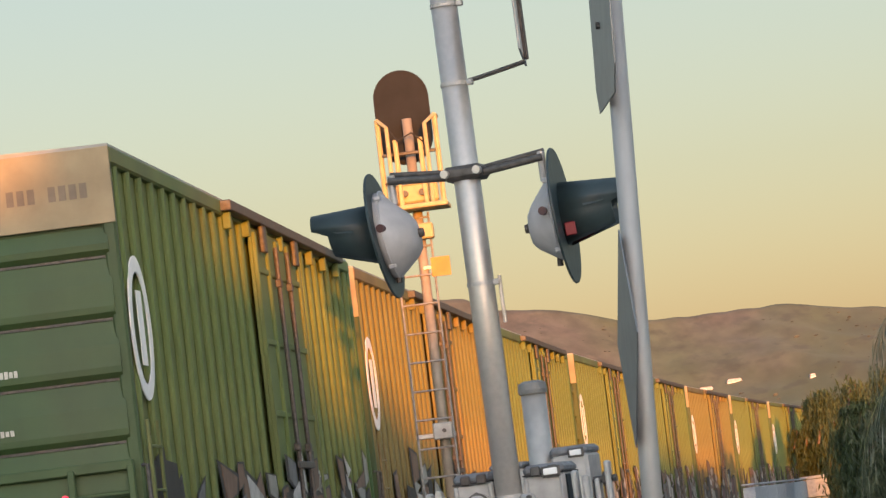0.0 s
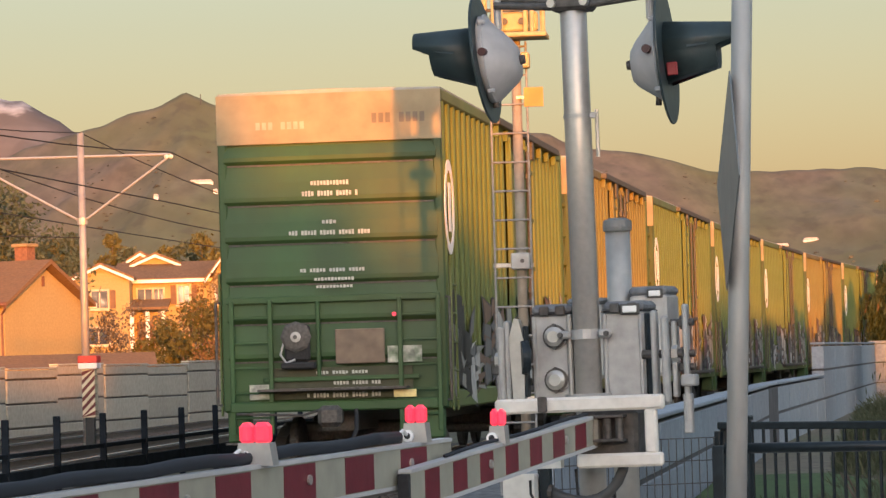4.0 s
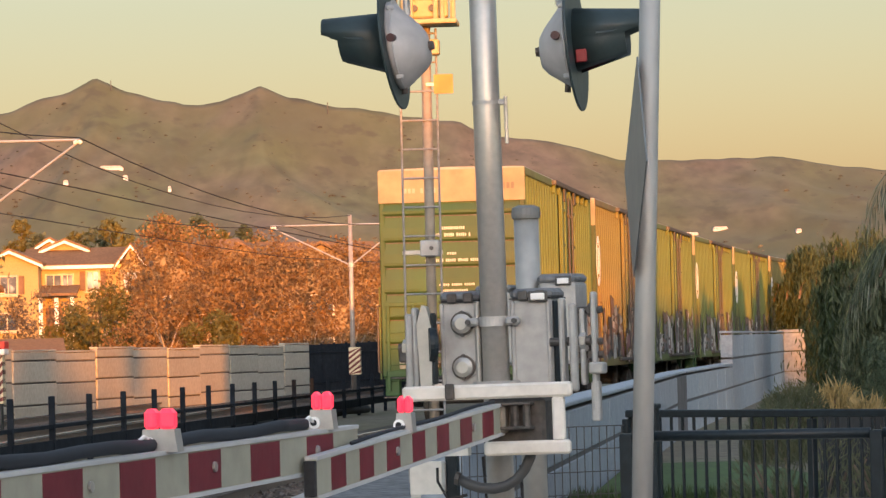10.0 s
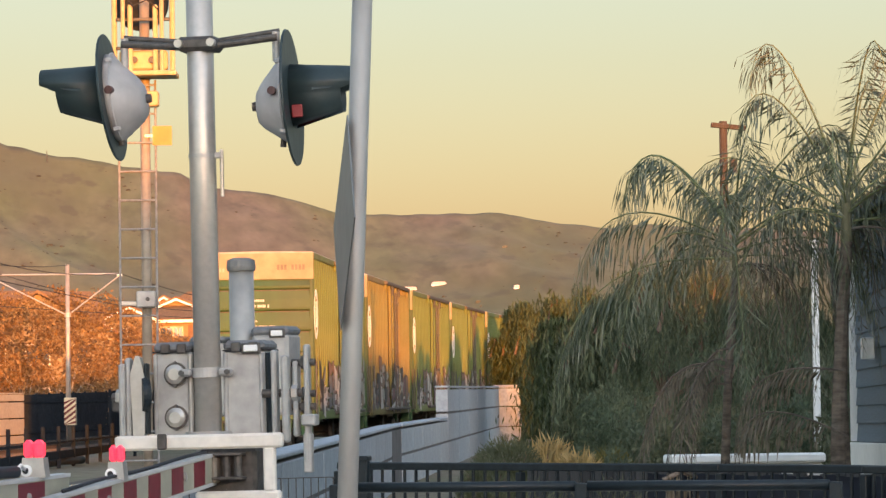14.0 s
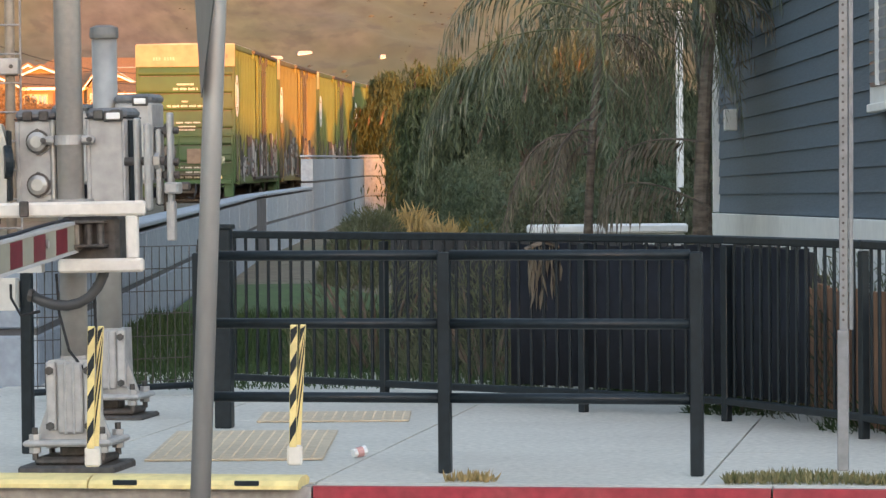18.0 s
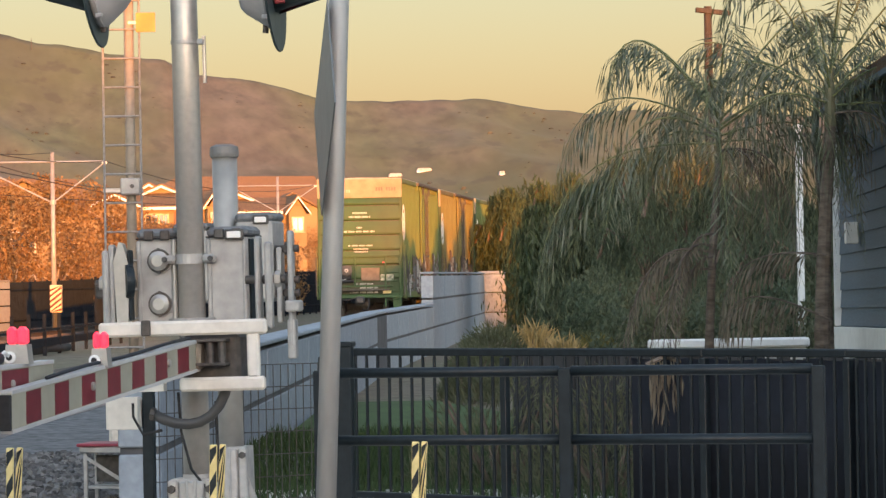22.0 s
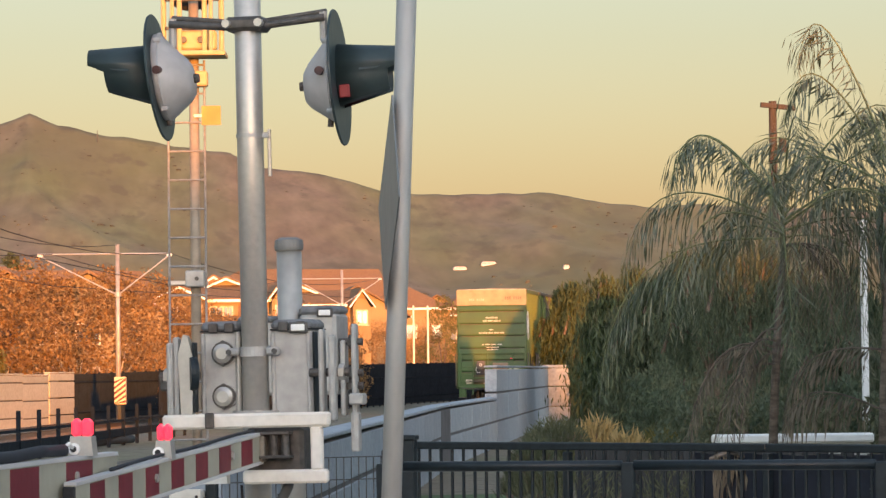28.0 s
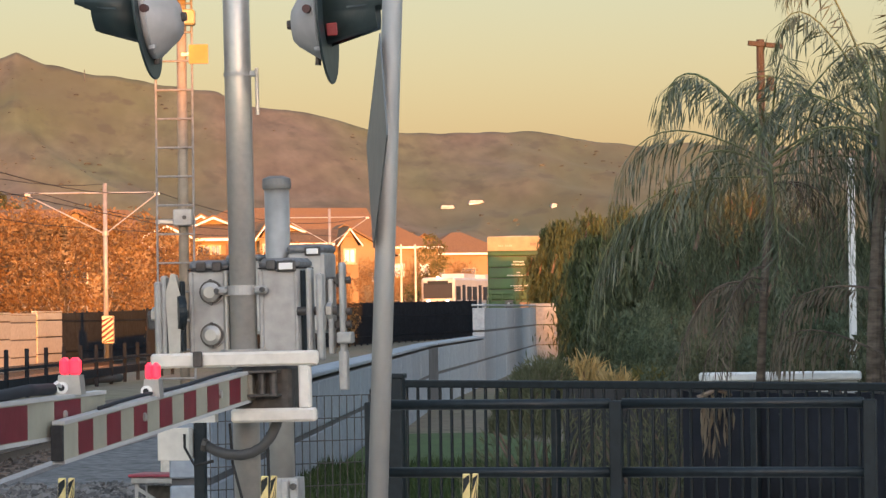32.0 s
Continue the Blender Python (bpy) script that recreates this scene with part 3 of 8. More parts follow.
def picket_fence(pts, z_top, gap=0.1, label="black steel picket fence behind the pavement"):
    r = root("picket_fence", Matrix(), label, "fence", "black picket fences")
    picket = bx(B(), (0, 0, 0), (0.018, 0.018, z_top - 0.17), None, 0.003)
    me = bpy.data.meshes.new("picket")
    picket.to_mesh(me)
    picket.free()
    me.materials.append(M_BLACKP)
    for a, b in zip(pts, pts[1:]):
        a, b = Vector(a), Vector(b)
        d = b - a
        rz = math.degrees(math.atan2(d.y, d.x))
        k = max(1, round(d.length / 1.35))
        for i in range(0 if a == Vector(pts[0]) else 1, k + 1):
            q = a + d * i / k
            part("post", bx(B(), (0, 0, 0), (0.05, 0.05, z_top - 0.03), pose(q.x, q.y, (z_top - 0.04) / 2, 0, 0, rz), 0.005), M_BLACKP, r)
        for z, h in ((z_top, 0.05), (0.12, 0.045)):
            part("rail", bx(B(), (0, 0, 0), (d.length, 0.045, h), Matrix.Translation((a + b) / 2 + Vector((0, 0, z))) @ pose(0, 0, 0, 0, 0, rz), 0.008), M_BLACKP, r)
        n = int(d.length / gap)
        for i in range(1, n):
            ob = new("picket", me)
            q = a + d * i / n
            ob.matrix_basis = pose(q.x, q.y, 0.12 + (z_top - 0.12) / 2, 0, 0, rz)
            ob.parent = r


railing()
picket_fence([(1.62, 23.6, 0), (3.8, 21.2, 0), (4.49, 20.25, 0), (4.94, 18.78, 0), (5.3, 16.9, 0)], 1.075)
gp = root("gate_post", pose(1.53, 20.45, 0, 0, 0, STREET_RZ), "thick black square steel gate post with flat cap", "post")
part("shaft", bx(B(), (0, 0, 0.585), (0.1, 0.1, 1.17), None, 0.008), M_BLACKP, gp)
part("cap", bx(B(), (0, 0, 1.18), (0.12, 0.12, 0.03), None, 0.006), M_BLACKP, gp)


# ---- crossing gate mast ----
M_HEAD = mat("light_head_grey", (0.41, 0.405, 0.405), 0.55, 0.1, var=0.12, scale=9, stain=(0.2, 0.21, 0.22), stain_scale=3)
def flasher(parent, x, side, aim, rise):
    """One light head on the cross arm: it faces outwards (side -1 or 1 along local x)."""
    z = 3.15 if side < 0 else 3.11
    m = Matrix.Translation((x, 0, z)) @ pose(0, 0, 0, 0, 0, 5) @ pose(0, 0, 0, 0, 90 * side + aim, 0)
    rd = 0.33 if side < 0 else 0.35
    head = part("light_head", lathe(B(), [(0.035, -0.175), (0.08, -0.17), (0.115, -0.145), (0.185, -0.07), (0.218, -0.034), (0.226, -0.02), (0.226, 0.0)], 28, m @ Matrix(((1, 0, -0.22 * side, 0), (0, 1, 0, 0), (0, 0, 1, 0), (0, 0, 0, 1)))), M_HEAD, parent, "grey cone-shaped light housing", True)
    part("housing_seam", lathe(B(), [(0.222, -0.034), (0.231, -0.03), (0.231, -0.022), (0.222, -0.018)], 28, m), M_HEAD, head)
    for ang in (40, 140, 220, 320):
        part("latch", bx(B(), (0.232 * math.cos(radians(ang)), 0.232 * math.sin(radians(ang)), -0.03), (0.026, 0.026, 0.04), m, 0.006), M_HEAD, head)
    part("background_disc", lathe(B(), [(0.17, 0.0), (rd - 0.003, 0.0), (rd, 0.004), (rd - 0.003, 0.012), (0.17, 0.012)], 40, m), M_HOOD, head, "round black background plate")
    # visor: an open hood with a slanting front edge
    bm = B()
    n = 28
    r0, r1 = 0.17, 0.115
    ring = []
    for i in range(n + 1):
        a = math.pi * (-0.36 + 1.72 * i / n)
        u = math.sin(max(0, min(math.pi, a)))
        length = 0.3 + 0.05 * (1 if math.sin(a) > 0.1 else -0.6)
        c, s = math.cos(a), math.sin(a)
        # local -x of the head's own frame is up
        up, across = s, c
        ring.append([m @ Vector((-side * (r * up + rise * h), r * across, h)) for r, h in ((r0, 0.01), (r1, length), (r1 - 0.006, length), (r0 - 0.006, 0.01))])
    vr = [[bm.verts.new(p) for p in q] for q in ring]
    for a, b in zip(vr, vr[1:]):
        for i in range(4):
            bm.faces.new((a[i], a[(i + 1) % 4], b[(i + 1) % 4], b[i]))
    bm.faces.new(vr[0])
    bm.faces.new(vr[-1][::-1])
    bmesh.ops.recalc_face_normals(bm, faces=bm.faces[:])
    part("visor", bm, M_HOOD, head, "dark open visor", True)
    part("lens", lathe(B(), [(0.01, 0.035), (0.08, 0.03), (0.14, 0.014), (0.14, 0.005)], 24, m), M_LAMPDIM, head, "round red lens")
    if side > 0:
        # faintly glowing block stands in for the lens's red reflection on the disc
        part("red_reflector", bx(B(), (0.085, -0.156, 0.05), (0.066, 0.012, 0.055), m, 0.005), mat("dull_red", (0.22, 0.012, 0.018), 0.45, emit=0.03), head, "dull red lens glow at the visor, put on as a glowing block")
    part("rear_boss", lathe(B(), [(0.022, -0.2), (0.026, -0.175), (0.03, -0.165)], 12, m @ Matrix.Translation((0.03 * side, 0, 0))), M_STEELD, head)
    part("hinge_screw", cy(B(), (x - 0.045 * side, -0.19, z + 0.02), (x - 0.045 * side, -0.232, z + 0.02), 0.022, None, 12), mat("dark_cap", (0.07, 0.025, 0.025), 0.5), head, "small dark red cap")
    part("drain_nut", cy(B(), (x - 0.04 * side, 0, z - 0.19), (x - 0.045 * side, 0, z - 0.25), 0.016, None, 10), M_STEELD, head)


def bolt_boss(parent, x, y, z):
    m = Matrix.Translation((x, y, z)) @ pose(0, 0, 0, 90, 0, 0)
    bm = B()
    prism(bm, [(0.075 * math.cos(a), 0.065 * math.sin(a)) if i % 2 else (0.05 * math.cos(a), 0.07 * math.sin(a)) for i, a in enumerate([k * math.pi / 6 for k in range(12)])], 0, 0.014, m)
    plate = part("boss_plate", bm, M_ALU, parent, "cast bearing cover")
    part("boss_gasket", cy(B(), (x, y - 0.012, z), (x, y - 0.018, z), 0.062, None, 20), M_STEELD, plate)
    part("boss", lathe(B(), [(0.05, 0.014), (0.05, 0.035), (0.03, 0.048)], 20, m), M_GALV, plate)
    for dz in (-0.056, 0.056):
        part("bolt", cy(B(), (x, y - 0.01, z + dz), (x, y - 0.032, z + dz), 0.011, None, 6), M_STEELD, plate)


def mast_base(parent, up):
    """Cast socket on a flange that stands on four levelling bolts over a stepped foundation plate."""
    base_m = Matrix.Translation((0, 0, up))
    part("foundation", bx(B(), (0, 0, 0.0), (0.5, 0.46, 0.05), None, 0.012), M_STEELD, parent, "dark weathered foundation plate")
    part("foundation_step", bx(B(), (0, 0, 0.045), (0.36, 0.34, 0.04), None, 0.012), M_STEELD, parent)
    part("pedestal", bx(B(), (0, 0, 0.09), (0.14, 0.16, 0.06), None, 0.01), M_STEELD, parent)
    fl = part("flange", bx(B(), (0, 0, 0.135), (0.46, 0.42, 0.032), None, 0.012), M_ZINC, parent, "thick bolted flange")
    for sx in (-1, 1):
        for sy in (-1, 1):
            part("anchor_bolt", cy(B(), (sx * 0.175, sy * 0.16, 0.05), (sx * 0.175, sy * 0.16, 0.215), 0.016, None, 8), M_STEELD, fl)
            for z in (0.1, 0.165):
                part("nut", cy(B(), (sx * 0.175, sy * 0.16, z - 0.014), (sx * 0.175, sy * 0.16, z + 0.016), 0.031, None, 6), M_ZINC, fl)
    bm = B()
    prism(bm, [(-0.15, 0), (0.15, 0), (0.118, 0.06), (0.112, 0.4), (-0.112, 0.4), (-0.118, 0.06)], -0.1, 0.1, Matrix.Translation((0, 0, 0.15)) @ pose(0, 0, 0, 90, 0, 0))
    sleeve = part("base_casting", bm, M_ZINC, parent, "cast steel mast socket")
    part("front_panel", bx(B(), (0, -0.112, 0.36), (0.13, 0.03, 0.36), None, 0.01), M_ZINC, sleeve)
    for sx in (-1, 1):
        part("rib", bx(B(), (sx * 0.022, -0.13, 0.36), (0.014, 0.022, 0.37), None, 0.005), M_ZINC, sleeve)
        part("clamp_flange", bx(B(), (sx * 0.098, -0.1, 0.37), (0.05, 0.05, 0.35), None, 0.008), M_ZINC, sleeve)
        part("gusset", prism(B(), [(0, 0), (0.08, 0), (0, 0.22)], -0.014, 0.014, Matrix.Translation((sx * 0.115, -0.05, 0.15)) @ pose(0, 0, 0, 90, 0, 0 if sx > 0 else 180)), M_ZINC, sleeve)
        for z in (0.22, 0.5):
            part("clamp_bolt", cy(B(), (sx * 0.1, -0.12, z), (sx * 0.1, -0.155, z), 0.021, None, 6), M_STEELD, sleeve)
    for ob in parent.children:
        ob.matrix_basis = base_m


M_LID = mat("dark_cast_lid", (0.17, 0.175, 0.185), 0.6, 0.3, var=0.25, scale=20)


def gate_mast():
    g = root("gate_mast", pose(0.587, 17.86, -0.05, 0, -0.75, STREET_RZ), "silver crossing gate mast with twin flashing light heads", "crossing signal")
    mast_base(g, 0.06)
    part("pole", cy(B(), (0, 0, 0.5), (0, 0, 5.0), 0.0685, None, 28), M_GALV, g, "galvanised round pole", True)
    for z in (2.83, 3.86, 4.27, 0.62):
        band = part("band", cy(B(), (0, 0, z - 0.01), (0, 0, z + 0.01), 0.0725, None, 24), M_ZINC, g)
        part("band_lug", bx(B(), (0.085, -0.01, z), (0.035, 0.03, 0.03), None, 0.005), M_ZINC, band)
    part("antenna_stub", cy(B(), (0.1, 0, 2.86), (0.1, 0, 2.62), 0.01, None, 8), M_GALV, g)
    # cross arm with its clamp
    arm = part("cross_arm", bx(B(), (0, 0, 3.4), (0.21, 0.18, 0.075), None, 0.02), M_STEELD, g, "dark clamp with two arms")
    for sx in (-1, 1):
        part("arm_tube", cy(B(), (sx * 0.09, -0.03, 3.39), (sx * 0.41, -0.02, 3.42), 0.019, None, 12), M_STEELD, arm)
        part("arm_tube", cy(B(), (sx * 0.09, 0.03, 3.42), (sx * 0.41, 0.03, 3.455), 0.015, None, 12), M_STEELD, arm)
        part("clamp_bolt", cy(B(), (sx * 0.085, -0.08, 3.4), (sx * 0.085, -0.125, 3.4), 0.022, None, 8), M_GALV, arm)
        part("hanger", cy(B(), (sx * 0.4, 0, 3.45), (sx * 0.4, 0, 3.3), 0.02, None, 10), M_ZINC, arm)
        flasher(g, sx * 0.47, sx, -6 if sx < 0 else -3, 0.22 if sx < 0 else 0.05)
    # bracket with a small sign plate high up
    br = part("sign_bracket", tube(B(), [(0.08, 0, 3.87), (0.13, 0, 3.875), (0.38, 0.02, 3.92)], 0.012), M_STEELD, g)
    part("bracket_arm", tube(B(), [(0.08, 0, 4.28), (0.12, 0, 4.33), (0.38, 0.02, 4.36)], 0.012), M_STEELD, br)
    plate = part("sign_plate", bx(B(), (0, 0, 0), (0.012, 0.7, 0.72), pose(0.37, 0.02, 4.3, 0, 0, 12), 0.004), M_ALU, g, "flat sign plate seen on its edge")
    part("sign_stiffener", bx(B(), (0.388, 0.02, 4.3), (0.02, 0.04, 0.74), None, 0.003), M_STEELD, plate)
    # mechanism housings
    for x0, x1, y0, dep in ((-0.285, -0.08, 0.1, 0.3), (0.085, 0.295, 0.1, 0.3)):
        box = part("mechanism_box", bx(B(), ((x0 + x1) / 2, y0 + 0.05, 1.605), (x1 - x0, dep, 0.48), None, 0.022), M_ALU, g, "cast aluminium gate mechanism box")
        part("box_lid", bx(B(), ((x0 + x1) / 2, y0 + 0.05, 1.855), (x1 - x0 + 0.004, dep + 0.012, 0.06), None, 0.022), M_LID, box)
        for xe in (x0 + 0.012, x1 - 0.012):
            part("casting_rim", bx(B(), (xe, y0 + 0.05 - dep / 2 - 0.004, 1.605), (0.022, 0.02, 0.44), None, 0.006), M_ALU, box)
        part("casting_rim", bx(B(), ((x0 + x1) / 2, y0 + 0.05 - dep / 2 - 0.004, 1.385), (x1 - x0, 0.02, 0.03), None, 0.006), M_ALU, box)
        part("lid_gasket", bx(B(), ((x0 + x1) / 2, y0 + 0.05, 1.834), (x1 - x0 + 0.006, dep + 0.012, 0.008)), M_BLACKR, box)
        part("lid_hinge", bx(B(), (x0 + 0.07, y0 + 0.05 - dep / 2 - 0.02, 1.85), (0.05, 0.02, 0.05), None, 0.006), M_STEELD, box)
        part("lid_hinge", bx(B(), (x1 - 0.05, y0 + 0.05 - dep / 2 - 0.02, 1.85), (0.05, 0.02, 0.05), None, 0.006), M_STEELD, box)
        if x0 < 0:
            for z in (1.72, 1.5):
                bolt_boss(box, -0.165, y0 + 0.05 - dep / 2, z)
            part("side_rib", bx(B(), (-0.085, y0 + 0.04 - dep / 2, 1.6), (0.025, 0.03, 0.46), None, 0.008), M_GALV, box)
        else:
            part("tag_frame", bx(B(), (0.235, y0 + 0.05 - dep / 2 - 0.02, 1.842), (0.1, 0.012, 0.055), None, 0.004), M_STEELD, box)
            part("paper_tag", bx(B(), (0.235, y0 + 0.05 - dep / 2 - 0.03, 1.842), (0.072, 0.012, 0.034), None, 0.004), M_WTRIM, box, "small pale label plate")
            part("cover_seam", bx(B(), (0.299, y0 - 0.02, 1.6), (0.012, 0.1, 0.44), None, 0.003), M_BLACKP, box)
    col = part("collar", cy(B(), (0, 0, 1.7), (0, 0, 1.75), 0.081, None, 24), M_ALU, g, "cast pole clamp with bolted ears")
    for sx in (-1, 1):
        part("collar_ear", bx(B(), (sx * 0.105, -0.04, 1.725), (0.07, 0.05, 0.042), None, 0.012), M_ALU, col)
        part("ear_bolt", cy(B(), (sx * 0.12, -0.06, 1.725), (sx * 0.12, -0.085, 1.725), 0.014, None, 6), M_STEELD, col)
    part("pole_foot_ring", cy(B(), (0, 0, 1.4), (0, 0, 1.425), 0.12, None, 24), M_ALU, g)
    # arm carrier frame
    fr = part("carrier_frame", bx(B(), (0.0, -0.2, 1.375), (0.87, 0.06, 0.075), None, 0.012), M_CREAM, g, "cream painted carrier bars")
    part("carrier_bar", bx(B(), (0.2, -0.2, 1.09), (0.44, 0.06, 0.07), None, 0.012), M_CREAM, fr)
    bm = B()
    prism(bm, [(-0.42, 0.02), (-0.1, 0.07), (-0.1, 0.0), (-0.36, 0.0)], -0.03, 0.03, Matrix.Translation((0, -0.2, 1.06)) @ pose(0, 0, 0, 90, 0, 0))
    part("carrier_wing", bm, M_CREAM, fr)
    part("carrier_upright", bx(B(), (0.365, -0.2, 1.23), (0.06, 0.055, 0.22), None, 0.01), M_CREAM, fr)
    part("clip", bx(B(), (-0.18, -0.245, 1.38), (0.045, 0.03, 0.08), None, 0.006), M_STEELD, fr)
    # hub where the arm is held
    hub = part("arm_hub", bx(B(), (0.03, -0.17, 1.235), (0.13, 0.12, 0.14), None, 0.012), mat("worn_brown_steel", (0.2, 0.17, 0.14), 0.6, 0.3, var=0.3, scale=20), g, "worn steel arm hub")
    for z in (1.19, 1.31):
        part("hub_plate", bx(B(), (0.1, -0.17, z), (0.26, 0.14, 0.015), None, 0.003), M_STEELD, hub)
    for x in (0.14, 0.2):
        part("hub_spring", cy(B(), (x, -0.2, 1.19), (x, -0.2, 1.31), 0.02, None, 10), M_STEELD, hub)
    part("mount_bracket", bx(B(), (0.13, -0.05, 1.22), (0.3, 0.2, 0.24), None, 0.02), M_STEELD, g, "dark steel bracket behind the hub")
    # counterweights, left and right
    for sx, wz in ((-1, 1.58), (1, 1.6)):
        cw = part("counterweight_arm", bx(B(), (sx * (0.365 if sx > 0 else 0.4), -0.05, wz), (0.028, 0.08, 0.46), None, 0.01), M_ALU, g, "pale counterweight arm")
        part("outer_arm", bx(B(), (sx * 0.425, -0.08, wz - 0.02), (0.032, 0.07, 0.44), None, 0.01), M_ALU, cw)
        part("shaft", cy(B(), (sx * 0.29, -0.02, 1.61), (sx * 0.5, -0.02, 1.61), 0.022, None, 12), M_STEELD, cw)
        part("nut", cy(B(), (sx * 0.445, -0.02, 1.61), (sx * 0.475, -0.02, 1.61), 0.042, None, 6), M_GALV, cw)
    lever = part("cam_lever", prism(B(), [(-0.03, -0.21), (0.03, -0.21), (0.038, 0.08), (0.012, 0.19), (-0.012, 0.2), (-0.042, 0.1)], -0.025, 0.025, Matrix.Translation((-0.345, -0.06, 1.62)) @ pose(0, 0, 0, 90, 0, 0)), M_GALV, g, "worn grey pointed cam lever")
    part("lever_edge", bx(B(), (-0.306, -0.05, 1.6), (0.016, 0.06, 0.36), None, 0.005), M_BLACKP, lever)
    part("cam_disc", lathe(B(), [(0.02, -0.02), (0.085, -0.02), (0.092, 0.0), (0.085, 0.02), (0.02, 0.02)], 24, Matrix.Translation((-0.315, -0.06, 1.62)) @ pose(0, 0, 0, 0, 0, 25) @ pose(0, 0, 0, 0, 90, 0)), M_BLACKP, g, "black round cam disc")
    part("wedge_lug", bx(B(), (-0.47, -0.03, 1.57), (0.06, 0.03, 0.07), pose(0, 0, 0, 0, 0, 0), 0.01), M_STEELD, g)
    # cables
    part("conduit", tube(B(), [(x, -0.12, z) for x, z in ((-0.19, 0.945), (-0.13, 0.912), (-0.07, 0.893), (0.0, 0.888), (0.06, 0.9), (0.115, 0.93), (0.16, 0.98), (0.19, 1.04), (0.2, 1.09))], 0.027, 10), mat("conduit_grey", (0.06, 0.06, 0.062), 0.55), g, "sagging grey flexible conduit", True)
    for x in (-0.19, 0.2):
        part("conduit_nut", cy(B(), (x - 0.01, -0.12, 0.945 if x < 0 else 1.07), (x + 0.012, -0.12, 0.94 if x < 0 else 1.1), 0.034, None, 8), M_STEELD, g)
    part("cable", tube(B(), [(-0.06, -0.1, 1.05), (-0.05, -0.1, 0.85), (0.0, -0.11, 0.66), (0.07, -0.11, 0.57), (0.14, -0.1, 0.6), (0.13, -0.08, 1.0)], 0.008, 6), M_BLACKR, g)
    part("cable", tube(B(), [(-0.3, -0.1, 1.0), (-0.3, -0.1, 0.93), (-0.25, -0.1, 0.84), (-0.15, -0.1, 0.86)], 0.008, 6), M_BLACKR, g)
    return g


gate_mast()


def second_mast():
    g = root("second_gate_mast", pose(0.91, 21.46, 0, 0, -0.5, STREET_RZ), "shorter silver gate mast with capped pole and mechanism box", "crossing signal")
    mast_base(g, 0.0)
    part("pole", cy(B(), (0, 0, 0.5), (0, 0, 2.36), 0.0765, None, 28), mat("dull_pole_zinc", (0.4, 0.38, 0.345), 0.42, 0.5, var=0.1, scale=12, bump=0.03), g, "weathered zinc-grey round pole", True)
    part("cap", lathe(B(), [(0.086, 2.32), (0.09, 2.345), (0.085, 2.385), (0.05, 2.4)], 24), mat("dark_cap_zinc", (0.2, 0.195, 0.185), 0.6, 0.2), g, "darker cast cap")
    box = part("mechanism_box", bx(B(), (0.2, 0.05, 1.68), (0.23, 0.34, 0.5), None, 0.022), M_ALU, g, "cast aluminium gate mechanism box")
    part("box_lid", bx(B(), (0.2, 0.05, 1.945), (0.234, 0.35, 0.06), None, 0.022), M_LID, box)
    part("tag_frame", bx(B(), (0.25, -0.13, 1.93), (0.1, 0.012, 0.055), None, 0.004), M_STEELD, box)
    part("paper_tag", bx(B(), (0.25, -0.14, 1.93), (0.072, 0.012, 0.034), None, 0.004), M_WTRIM, box, "small pale label plate")
    box2 = part("mechanism_box", bx(B(), (-0.2, 0.05, 1.66), (0.2, 0.3, 0.46), None, 0.022), M_ALU, g, "cast aluminium gate mechanism box")
    part("box_lid", bx(B(), (-0.2, 0.05, 1.9), (0.22, 0.32, 0.04), None, 0.016), M_LID, box2)
    for x, z0, z1 in ((0.345, 1.3, 1.76), (0.415, 1.15, 1.86)):
        part("counterweight_arm", bx(B(), (x, -0.05, (z0 + z1) / 2), (0.03, 0.09, z1 - z0), None, 0.01), M_ALU, g, "grey counterweight arm")
    for z in (1.48, 1.56, 1.75):
        part("shaft", cy(B(), (0.3, -0.03, z), (0.46, -0.03, z), 0.022, None, 12), M_STEELD, g)
        part("nut", cy(B(), (0.375, -0.03, z), (0.395, -0.03, z), 0.042, None, 6), M_STEELD, g)
    part("weight_block", bx(B(), (0.43, -0.06, 1.4), (0.09, 0.12, 0.07), None, 0.01), M_ALU, g)
    part("weight_tail", bx(B(), (0.415, -0.05, 1.2), (0.05, 0.08, 0.24), None, 0.008), M_ALU, g)
    part("collar", cy(B(), (0, 0, 1.55), (0, 0, 1.61), 0.09, None, 24), M_ALU, g)


second_mast()


